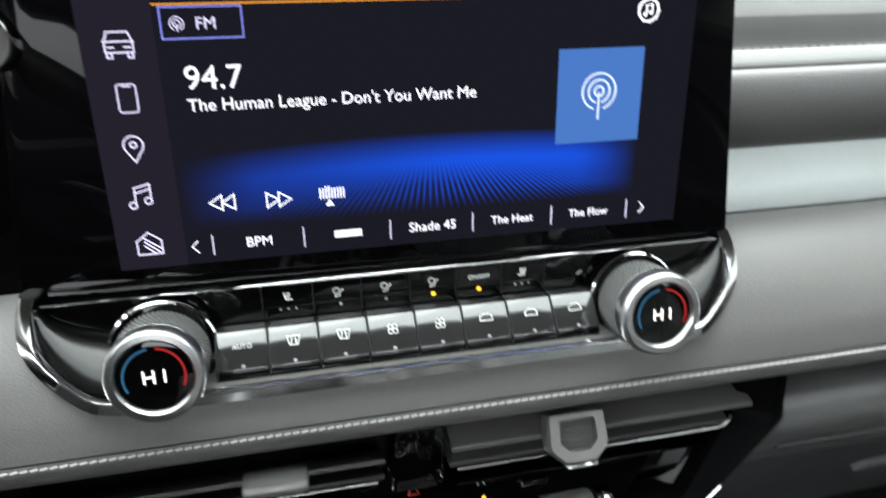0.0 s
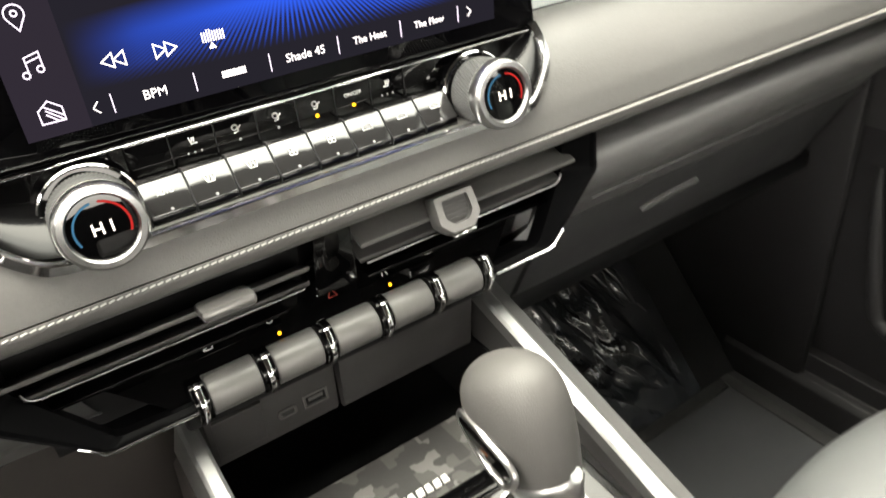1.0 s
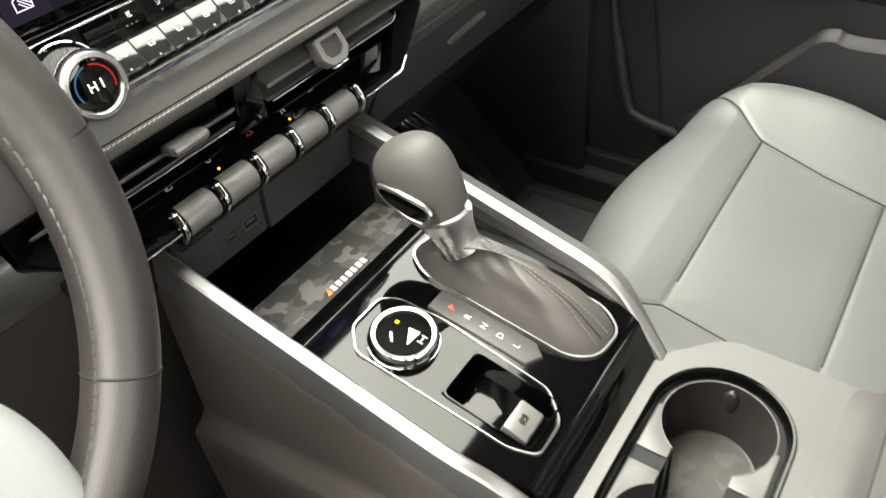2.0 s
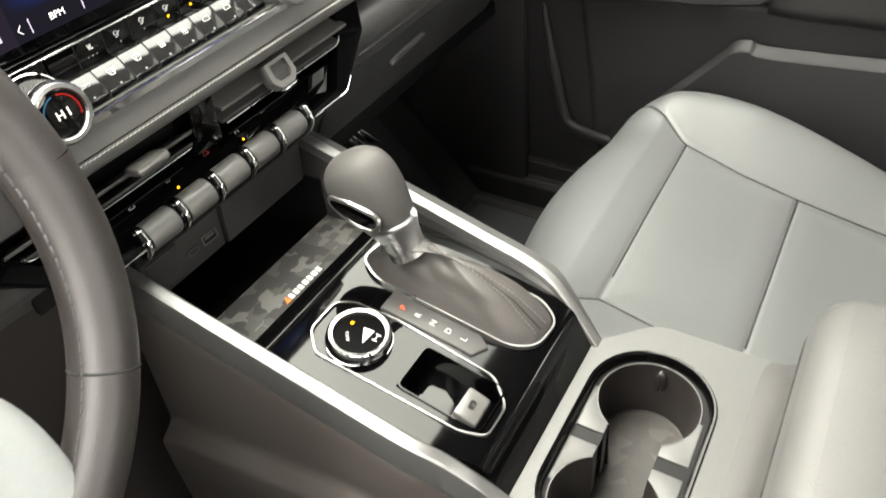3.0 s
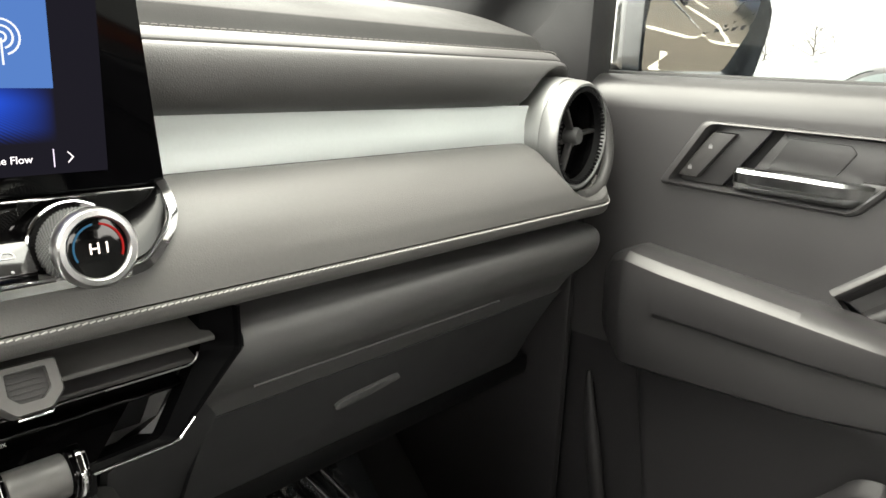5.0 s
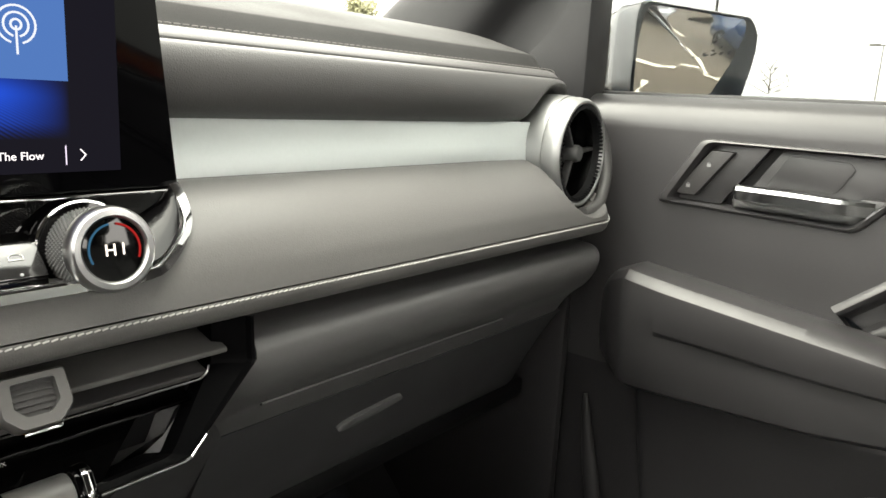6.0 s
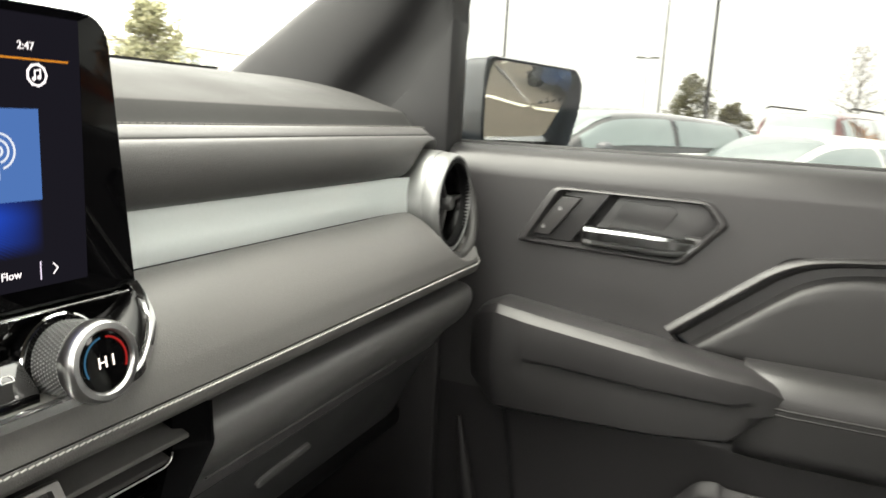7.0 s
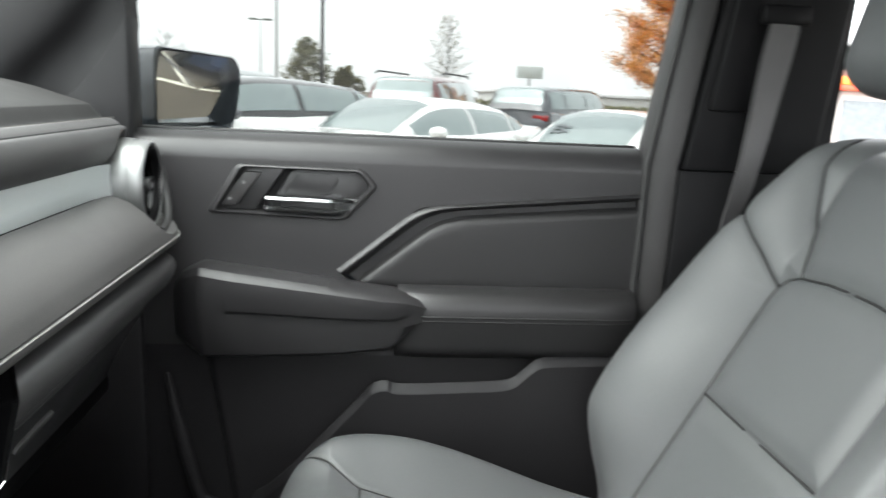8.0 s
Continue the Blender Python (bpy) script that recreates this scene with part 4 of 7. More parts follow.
def half_w(y):
    return float(np.interp(y, [0.2195, 0.24, 0.26, 0.30, 0.42, 0.52], [0.080, 0.0835, 0.089, 0.0945, 0.099, 0.101]))




def on_top(x, y, lift=0.0):
    """A pose on the console's top at (x, y)."""
    s = (top_z(y + 0.02) - top_z(y - 0.02)) / 0.04
    return aim((x, y, top_z(y) + lift), (0, -s, 1), (0, 1, 0))


HOLE = [(-0.0635, 0.249), (-0.019, 0.249), (-0.019, 0.32), (-0.0635, 0.32)]


def dense(poly, step=0.012):
    out = []
    for a, b in zip(poly, poly[1:] + poly[:1]):
        n = max(1, int(math.dist(a, b) / step))
        out += [(a[0] + (b[0] - a[0]) * k / n, a[1] + (b[1] - a[1]) * k / n) for k in range(n)]
    return out


def top_plate(outline, holes, lift, d):
    """A skin on the console's top with holes cut through it."""
    bm = bmesh.new()
    es = []
    for loop in (outline, *holes):
        vs_ = [bm.verts.new((x, y, 0)) for x, y in dense(loop)]
        es += [bm.edges.new((vs_[i], vs_[(i + 1) % len(vs_)])) for i in range(len(vs_))]
    bmesh.ops.triangle_fill(bm, edges=es, use_beauty=True)
    for y in [0.2205, 0.2315, 0.237, 0.2395, 0.244] + [0.253 + 0.0145 * k for k in range(13)]:
        bmesh.ops.bisect_plane(bm, geom=bm.verts[:] + bm.edges[:] + bm.faces[:], plane_co=(0, y, 0), plane_no=(0, 1, 0))
    for v in bm.verts:
        v.co.z = top_z(v.co.y) + lift
    return thick(bm, d, (0, 0, 1))


edge = [(half_w(y), y) for y in span(0.2195, 0.435, 16)]
part("gloss_panel", top_plate(edge + [(-x, y) for x, y in edge[::-1]], [HOLE], 0.0, 0.003), PIANO, con, "gloss black console top")
RAIL = [(0.108, 0.535, 1.049), (0.107, 0.47, 1.0315), (0.1055, 0.40, 1.0125), (0.104, 0.33, 0.9935), (0.1025, 0.285, 0.981), (0.098, 0.26, 0.970), (0.091, 0.235, 0.948), (0.086, 0.214, 0.926)]
for s in (-1, 1):
    rail = smooth_line([(s * x, y, z) for x, y, z in RAIL], 5)
    ring = [(s * d, h) for d, h in ((-0.007, -0.008), (-0.0065, 0.0015), (-0.0045, 0.0032), (0.0020, 0.0032), (0.0042, 0.0018), (0.0095, -0.0170), (0.0090, -0.0215), (0.0, -0.020))]
    if s > 0:
        cap = [(0.0040, 0.0022), (0.0050, 0.0012), (0.0145, -0.0022), (0.0165, -0.0042), (0.0172, -0.0080), (0.0165, -0.024), (0.004, -0.020)]
        part("rail_shoulder", loft([[(p.x + dx * min(1.0, 0.55 + (p.y - 0.214) * 9), p.y, p.z + dz) for dx, dz in cap] for p in rail]), PLASTIC_GREY, con, "matte grey shoulder outside the rail", sharp=30)
    part("rail", loft([[(p.x + dx, p.y, p.z + dz) for dx, dz in ring] for p in rail]), SATIN, con, "satin metal side rail", sharp=25)
    inn = [[(p.x - s * 0.006, p.y, p.z - 0.004) for p in rail], [(s * (half_w(p.y) - 0.001), p.y, min(top_z(p.y), p.z - 0.004) - (0.035 if p.y > 0.435 else 0.002)) for p in rail]]
    part("inner_wall", thick(loft(inn, caps=False, closed=False), 0.002, (-s, 0, 0)), PLASTIC, con)
    led = [float(np.interp(p.y, [0.2, 0.32, 0.52, 0.6], [0.885, 0.930, 0.893, 0.85])) for p in rail]
    o1, o2 = (0.0085, 0.0125) if s < 0 else (0.0150, 0.0165)
    out = [[(p.x + s * o1, p.y, p.z - 0.0205) for p in rail], [(p.x + s * o2, p.y, p.z - 0.026) for p in rail]] + [[(p.x + s * a, p.y, min(h + b, p.z - 0.028)) for p, h in zip(rail, led)] for a, b in ((0.021, 0.006), (0.0225, 0.001), (0.026, -0.003), (0.036, -0.010), (0.0385, -0.014), (0.040, -0.05))] + [[(p.x + s * 0.045, p.y, 0.56) for p in rail]]
    part("side_wall", thick(loft(out, caps=False, closed=False), 0.003, (s, 0, 0)), SIDE, con, "matte warm black side panel")
    rear = [[(s * 0.093, 0.214, 0.918), (s * 0.118, 0.214, 0.86), (s * 0.131, 0.214, 0.56)], [(s * 0.128, 0.16, 0.924), (s * 0.131, 0.16, 0.86), (s * 0.131, 0.16, 0.56)], [(s * 0.128, -0.28, 0.924), (s * 0.131, -0.28, 0.86), (s * 0.131, -0.28, 0.56)]]
    part("rear_side", thick(loft(rear, caps=False, closed=False), 0.003, (s, 0, 0)), PLASTIC, con)
# storage bin in front
part("bin_floor", box(-0.1, 0.1, 0.43, 0.512, 0.955, 0.962), PLASTIC_DARK, con)
part("bin_drop", box(-0.1, 0.1, 0.5125, 0.62, 0.925, 0.932), PLASTIC_DARK, con)
part("bin_back", box(-0.104, 0.104, 0.612, 0.62, 0.933, 1.012), PLASTIC_DARK, con)
part("bin_roof", box(-0.104, 0.104, 0.545, 0.62, 1.0062, 1.012), PLASTIC_DARK, con)
for s in (-1, 1):
    part("bin_side", box(min(s * 0.0985, s * 0.104), max(s * 0.0985, s * 0.104), 0.513, 0.612, 0.933, 1.006), PLASTIC_DARK, con)
part("bin_lip", prism(rounded([(0.42, 0.955), (0.42, 0.9965), (0.434, 0.9975), (0.438, 0.955)], 0.002), "x", -0.098, 0.098), PIANO, con)
PORT_ROWS = ((0.5262, 1.060), (0.5268, 1.053), (0.5290, 1.036), (0.5322, 1.008), (0.5335, 1.0045), (0.5365, 1.0030), (0.546, 1.0032))


def port_piece(x0, x1, lift=0.0, low=0.0, high=0.0):
    """A stretch of the slanted panel under the switches, proud by lift."""
    rows = [(y - lift, min(1.060 - high, z + low)) for y, z in PORT_ROWS]
    return bevel(loft([[(x0, y, z) for y, z in rows] + [(x0, 0.556, rows[-1][1]), (x0, 0.556, rows[0][1])], [(x1, y, z) for y, z in rows] + [(x1, 0.556, rows[-1][1]), (x1, 0.556, rows[0][1])]]), 0.0010, 2, 50)


port = part("port_panel", port_piece(-0.0985, -0.0125), PLASTIC, con, "dark panel with charging ports")
part("tray_door", port_piece(-0.0095, 0.0965, 0.0022, 0.0, 0.006), PLASTIC, port, "dark grey flap beside the ports")
part("door_gap", box(-0.0125, -0.0095, 0.536, 0.55, 1.0045, 1.06), PLASTIC_DARK, port)
part("blank_cover", port_piece(-0.0945, -0.0635, 0.0016, 0.0055, 0.014), PLASTIC, port, "blank square cover")
pm = aim((-0.0385, 0.5300, 1.0255), (0, -1, 0.11))
part("usb_port", join(moved(flat_shape([[(-0.0078, -0.0042), (0.0078, -0.0042), (0.0078, 0.0042), (-0.0078, 0.0042), (-0.0078, -0.0042)]], 0.0014, 0.0012), pm @ Matrix.Translation((0.0105, 0, 0.0004))), moved(box(-0.005, 0.005, -0.0004, 0.0018, 0, 0.001), pm @ Matrix.Translation((0.0105, 0, 0.0002)))), TAB, port, "rectangular charging port")
part("usb_hollow", moved(box(-0.0066, 0.0066, -0.0032, 0.0032, -0.001, 0.0006), pm @ Matrix.Translation((0.0105, 0, 0))), PLASTIC_DARK, port)
part("usb_c_port", moved(flat_shape([rounded([(-0.0056, -0.0024), (0.0056, -0.0024), (0.0056, 0.0024), (-0.0056, 0.0024)], 0.002, 3) + [(-0.0036, -0.0024)]], 0.0014, 0.0010), pm @ Matrix.Translation((-0.0095, -0.001, 0.0004))), TAB, port, "oval charging port")

# dial, brake switch and their bezel
bez = [(-0.022, 0.405), (-0.055, 0.405), (-0.072, 0.388), (-0.070, 0.262), (-0.062, 0.243), (-0.032, 0.243), (-0.014, 0.262), (-0.010, 0.352), (-0.013, 0.392)]


def top_ring(poly, w, lift, deep=0.003):
    c = Vector((sum(p[0] for p in poly) / len(poly), sum(p[1] for p in poly) / len(poly)))
    pr = rounded(poly, 0.006, 4)
    a = [Vector(p) for p in pr]
    b = [c + (p - c) * (1 - w / (p - c).length) for p in a]
    def r(q, h):
        return [(p.x, p.y, top_z(p.y) + h) for p in q]
    return loft([r(a, -0.001), r(a, lift), r(b, lift), r(b, -0.001)], caps=False)


part("bezel_trim", top_ring(bez, 0.0016, 0.0024), RIM, con, "thin chrome outline")
part("bezel_plate", top_plate(rounded([(x * 0.96 - 0.0016, 0.324 + (y - 0.324) * 0.96) for x, y in bez], 0.006, 4), [HOLE], 0.0012, 0.002), PIANO, con)
dm = on_top(-0.0435, 0.366, 0.001)
dial = part("drive_mode_dial", lathe([(0.0265, 0), (0.0265, 0.005), (0.0255, 0.009), (0.0235, 0.0112), (0.0205, 0.0108), (0.0195, 0.008)], 56, dm), SMOKED, con, "smoked silver drive mode dial")
part("dial_grip", lathe([(0.0268, 0.0005), (0.0268, 0.0035), (0.026, 0.0036)], 56, dm), CHROME, dial)
part("dial_face", lathe([(0.0197, 0.0078), (0.0, 0.0084)], 40, dm), SATIN_BLACK, dial, "black dial face")
part("dial_arrow", moved(prism(rounded([(-0.0075, -0.0045), (0.0075, -0.0060), (0.0060, 0.0035)], 0.001, 3), "z", 0, 0.0004), dm @ Matrix.Translation((0.001, -0.003, 0.0085))), ICON, dial, "pale wedge sign")
part("dial_text", moved(text_mesh("AUTO", width=0.009), dm @ Matrix.Translation((-0.007, 0.006, 0.0086)) @ Matrix.Rotation(radians(40), 4, "Z")), ICON, dial)
part("dial_sign", moved(flat_shape([[(-0.003, 0), (0.003, 0)], [(-0.003, -0.002), (-0.003, 0.002)], [(0.003, -0.002), (0.003, 0.002)]], 0.0007), dm @ Matrix.Translation((0.004, -0.0135, 0.0086))), ICON, dial)
part("dial_light", moved(box(-0.0014, 0.0014, -0.0014, 0.0014, 0, 0.0004), dm @ Matrix.Translation((0.006, 0.0105, 0.0086))), AMBER, dial)
well = [[(x, y, top_z(y) + dz) for x, y in dense(HOLE)] for dz in (0.001, -0.022)]
part("brake_recess", loft(well + [[(-0.041 + (x + 0.041) * 0.02, 0.285 + (y - 0.285) * 0.02, 0.955) for x, y in dense(HOLE)]], caps=False), PIANO, con, "dark brake switch recess")
part("recess_rim", top_ring(HOLE, 0.0016, 0.003), PIANO, con)
bm_ = on_top(-0.046, 0.2665, -0.006)
brake = part("brake_switch", moved(loft([[(-0.0145, -0.012, -0.012), (0.0145, -0.012, -0.012), (0.0145, 0.011, -0.012), (-0.0145, 0.011, -0.012)], [(-0.0130, -0.010, 0.0065), (0.0130, -0.010, 0.0065), (0.0130, 0.009, 0.0095), (-0.0130, 0.009, 0.0095)]], r=0.002), bm_), TAB, con, "grey silver parking brake switch")
part("brake_sign", moved(join(flat_shape([arc(0, 0, 0.0022, 0, 360, 14), arc(0, 0, 0.0034, 130, 230, 6), arc(0, 0, 0.0034, -50, 50, 6)], 0.0005), text_mesh("P", height=0.0026)), bm_ @ Matrix.Translation((0, 0, 0.0085)) @ Matrix.Rotation(radians(8), 4, "X")), PLASTIC_DARK, brake)

def camo(name, tones=((0.017, 0.0165, 0.016), (0.04, 0.039, 0.037), (0.082, 0.08, 0.077)), scale=95, metric="CHEBYCHEV"):
    """Rubber moulded in patches of three tones."""
    m = mat(name, (0.05, 0.049, 0.047), 0.65, bump=0.3, bscale=900)
    n, l = m.node_tree.nodes, m.node_tree.links
    b = n["Principled BSDF"]
    co = n.new("ShaderNodeTexCoord")
    v = n.new("ShaderNodeTexVoronoi")
    v.inputs["Scale"].default_value = scale
    v.distance = metric
    l.new(co.outputs["Object"], v.inputs["Vector"])
    r = n.new("ShaderNodeValToRGB")
    r.color_ramp.interpolation = "CONSTANT"
    r.color_ramp.elements[0].color = (*tones[0], 1)
    r.color_ramp.elements[1].position, r.color_ramp.elements[1].color = 0.45, (*tones[1], 1)
    e = r.color_ramp.elements.new(0.7)
    e.color = (*tones[2], 1)
    sp = n.new("ShaderNodeSeparateColor")
    l.new(v.outputs["Color"], sp.inputs[0])
    l.new(sp.outputs[0], r.inputs[0])
    l.new(r.outputs[0], b.inputs["Base Color"])
    return m


CAMO = camo("camouflage_rubber")
CUPMAT = camo("mottled_rubber", ((0.0125, 0.0105, 0.0098), (0.017, 0.0142, 0.0132), (0.027, 0.024, 0.0225)), 85, "EUCLIDEAN")
CUPWALL = mat("cup_wall_plastic", (0.0085, 0.0072, 0.0068), 0.42, spec=0.35, bump=0.2, bscale=1200)

# cup holders
CD = 0.929
def stadium(gx, gy, z, n=20, c=(0.0, 0.1577)):
    """A ring of two half circles joined by straight sides."""
    out = []
    for s_ in (1, -1):
        for k in range(n + 1):
            a = radians(-90 + 180 * k / n) + (0 if s_ > 0 else math.pi)
            out.append((c[0] + s_ * (gx - gy) + gy * math.cos(a), c[1] + gy * math.sin(a), z))
    return out


def flat_fill(outer, inner, d):
    """A flat slab with a hole."""
    bm = bmesh.new()
    es = []
    for ring_ in (outer, inner):
        vs_ = [bm.verts.new(p) for p in ring_]
        es += [bm.edges.new((vs_[i], vs_[(i + 1) % len(vs_)])) for i in range(len(vs_))]
    bmesh.ops.triangle_fill(bm, edges=es, use_beauty=True)
    return thick(bm, d, (0, 0, 1))


CX, CR, CY, TIP = 0.0505, 0.0405, 0.1585, 0.0212
OPEN = math.asin(TIP / CR)
deck_out = [(-0.084, 0.2205), (0.084, 0.2205), (0.128, 0.178), (0.128, 0.06), (-0.128, 0.06), (-0.128, 0.178)]
part("cup_deck", flat_fill([(x, y, CD) for x, y in rounded(deck_out, 0.014, 5)], stadium(0.0972, 0.0502, CD), 0.008), PLASTIC_GREY, con, "matte grey cup holder surround")
part("cup_ring", loft([stadium(0.0980, 0.0510, CD - 0.004), stadium(0.0980, 0.0510, CD + 0.0012), stadium(0.0972, 0.0502, CD + 0.0018), stadium(0.0955, 0.0485, CD + 0.0016), stadium(0.0945, 0.0475, CD), stadium(0.0928, 0.0458, CD - 0.009)], caps=False), PIANO, con, "gloss black cup holder rim")
mouth = []
for s_ in (1, -1):
    for k in range(41):
        a = -math.pi + OPEN + (2 * math.pi - 2 * OPEN) * k / 40
        mouth.append((s_ * (CX + CR * math.cos(a)), CY + s_ * CR * math.sin(a), CD - 0.0078))
part("cup_well", flat_fill(stadium(0.0935, 0.0465, CD - 0.0078), mouth, 0.002), PLASTIC_DARK, con, "black ledge inside the rim")
for s in (-1, 1):
    turn = Matrix.Translation((s * CX, CY, 0)) @ Matrix.Rotation(0 if s > 0 else math.pi, 4, "Z")
    angles = [-math.pi + OPEN + (2 * math.pi - 2 * OPEN) * k / 44 for k in range(45)]
    wall = [[turn @ Vector((r * math.cos(a), r * math.sin(a), CD + z)) for a in angles] for r, z in ((CR, -0.0072), (CR - 0.0006, -0.009), (0.0385, -0.03), (0.0362, -0.066), (0.034, -0.0665))]
    part("cup", thick(loft(wall, caps=False, closed=False), 0.0012, (0, 0, 1)), CUPWALL, con, "dark brown-black cup wall")
    part("cup_edge", tube([turn @ Vector((CR * math.cos(a), CR * math.sin(a), CD - 0.0072)) for a in angles], 0.0007, 6), PLASTIC_GREY, con, "thin grey cup edge")
    fm = turn @ Matrix.Rotation(radians(2), 4, "Z") @ Matrix.Translation((0.0385, 0, CD - 0.025))
    part("finger", moved(lathe([(0.0, -0.015), (0.0050, -0.009), (0.0065, 0.0), (0.0050, 0.009), (0.0, 0.015)], 16), fm @ Matrix.Scale(0.5, 4, (1, 0, 0))), CUPWALL, con, "spring finger")
    part("finger_slit", moved(box(-0.0036, -0.0030, -0.0006, 0.0006, -0.010, 0.008), fm), PLASTIC_DARK, con)
part("cup_floor", loft([stadium(0.0885, 0.0372, CD - 0.0695, c=(0.0, CY)), stadium(0.0885, 0.0372, CD - 0.0665, c=(0.0, CY))]), CUPMAT, con, "dark mottled rubber cup mat")
for sy in (-1, 1):
    edge_y = CY + sy * 0.0442
    part("slot_back", box(-0.0066, 0.0066, min(edge_y, edge_y + sy * 0.001), max(edge_y, edge_y + sy * 0.001), CD - 0.066, CD - 0.0075), PLASTIC_DARK, con)
    part("slot_floor", box(-0.0062, 0.0062, min(CY + sy * (TIP + 0.001), edge_y), max(CY + sy * (TIP + 0.001), edge_y), CD - 0.040, CD - 0.036), PLASTIC_DARK, con)
    for s in (-1, 1):
        arc_ = [(s * (CX - (CR + 0.0004) * math.cos(a)), CY + sy * (CR + 0.0004) * math.sin(a)) for a in span(OPEN, radians(86), 10)]
        isl = [(s * 0.0062, CY + sy * TIP), (arc_[0][0] - s * 0.0015, CY + sy * TIP)] + arc_[:] + [(arc_[-1][0], edge_y), (s * 0.0062, edge_y)]
        isl = isl if s * sy > 0 else isl[::-1]
        part("cup_divider", prism(isl, "z", CD - 0.066, CD - 0.0066, 0.0007), PLASTIC_GREY, con, "matte grey divider between the cups")
        part("slot_lining", box(min(s * 0.0054, s * 0.0061), max(s * 0.0054, s * 0.0061), min(CY + sy * TIP, edge_y), max(CY + sy * TIP, edge_y), CD - 0.066, CD - 0.0078), PLASTIC_DARK, con)

# ---- rubber mat of the bin ----
mat_ = thing("bin_mat", (0.0, 0.5, 0.962), "grey camouflage rubber mat with orange and white badge", "mat")
part("mat_sheet", box(-0.096, 0.096, 0.4405, 0.510, 0.9622, 0.967, 0.0015), CAMO, mat_)
part("mat_mark", prism([(-0.024, 0.462), (-0.0175, 0.462), (-0.018, 0.4705)], "z", 0.967, 0.9685, 0.0004), ORANGE, mat_, "orange raised triangle")
for i in range(7):
    x = -0.0165 + 0.0065 * i
    part("mat_bar", prism([(x, 0.4625), (x + 0.0048, 0.4625), (x + 0.0048 + (0.001 if i % 2 else 0), 0.469), (x + 0.001, 0.469)], "z", 0.967, 0.9684, 0.0004), PALE, mat_)

# ---- gear selector ----
gear = thing("gear_selector", (0.04, 0.34, 0.985), "gear lever with black leather knob, chrome trim and stitched boot", "gear lever")
BX, BY = 0.0435, 0.327
base = rounded([(0.016, 0.392), (0.030, 0.414), (0.060, 0.410), (0.073, 0.385), (0.076, 0.262), (0.062, 0.243), (0.030, 0.246), (0.016, 0.264)], 0.01, 4)
part("boot_ring", (lambda a, b: loft([[(p[0], p[1], top_z(p[1]) - 0.001) for p in a], [(p[0], p[1], top_z(p[1]) + 0.004) for p in a], [(p[0], p[1], top_z(p[1]) + 0.004) for p in b]], caps=False))(base, [(BX + (x - BX) * 0.95, BY + (y - BY) * 0.98) for x, y in base]), RIM, gear, "smoked chrome boot ring")
rings = []
base_fine = dense(base, 0.004)
CB = Vector((0.0345, 0.366, 1.026))
AX = Vector((0.02, 0.42, 0.9)).normalized()
SA = AX.cross(Vector((0, 1, 0))).normalized()
FA = SA.cross(AX).normalized()
for j in range(22):
    t = j / 21
    ring = []
    for x, y in base_fine:
        b0 = Vector((BX + (x - BX) * 0.93, BY + (y - BY) * 0.97, top_z(y) + 0.003))
        a = math.atan2(x - BX, (y - BY) * 0.5)
        c0 = CB + FA * 0.0155 * math.cos(a) + (-SA) * 0.0145 * -math.sin(a)
        p = b0.lerp(c0, t)
        back = max(0.0, -math.cos(a))
        flank = abs(math.sin(a))
        arch = math.sin(math.pi * min(1, t * 1.02)) ** 0.8
        p += Vector((0, -0.006 * back, 0.010 * back + 0.012 * flank)) * arch
        w = noise.noise(Vector((x * 60, y * 45, t * 4.0))) * 0.0026 + math.sin(t * 19 + x * 70 + y * 20) * 0.0009 * (0.4 + back)
        p += Vector((x - BX, y - BY, 0.01)).normalized() * w * math.sin(math.pi * t)
        ring.append(p)
    rings.append(ring)
boot = part("boot", loft(rings, caps=False), BOOT_LEATHER, gear, "wrinkled black leather boot", sharp=75)
for dx in (-0.007, 0.007):
    k = min(range(len(base_fine)), key=lambda i: abs(base_fine[i][0] - BX - dx) + (1 if base_fine[i][1] > BY else 0))
    line = [rings[j][k] + Vector((0, -0.0006, 0.0008)) for j in range(1, 21)]
    part("boot_stitching", stitches(line, 0.0026, 0.0016, 0.0005), DULL_THREAD, boot, "dull grey thread stitches")
k = min(range(len(base_fine)), key=lambda i: abs(base_fine[i][0] - BX) + (1 if base_fine[i][1] > BY else 0))
part("boot_seam", tube([rings[j][k] + Vector((0, -0.0002, 0.0003)) for j in range(1, 21)], 0.0006, 5), SEAM, boot)


def along(h, w, d, fwd=0.0, n=64, e=1.0):
    """A ring round the lever's axis at height h, w across and d fore and aft."""
    c = Vector((0.0345, 0.366, 1.022)) + AX * h + FA * fwd
    out = []
    for k in range(n):
        a = 2 * math.pi * k / n
        out.append(c + (-SA) * w * math.copysign(abs(math.cos(a)) ** e, math.cos(a)) + FA * d * math.copysign(abs(math.sin(a)) ** e, math.sin(a)))
    return out


KW = ([-0.004, 0.006, 0.016, 0.022, 0.030, 0.042, 0.056, 0.068], [0.0152, 0.0148, 0.0160, 0.0176, 0.0199, 0.0229, 0.0252, 0.0256], [0.0160, 0.0158, 0.0175, 0.0200, 0.0239, 0.0294, 0.0339, 0.0349], [0, 0, 0, 0, 0.001, 0.004, 0.007, 0.008])


def neck_top(a):
    """Height of the neck's edge: it climbs into an arm on the near side and a low one behind."""
    return 0.027 + 0.006 * math.cos(radians(a - 205)) + 0.003 * math.cos(radians(2 * (a - 300)))


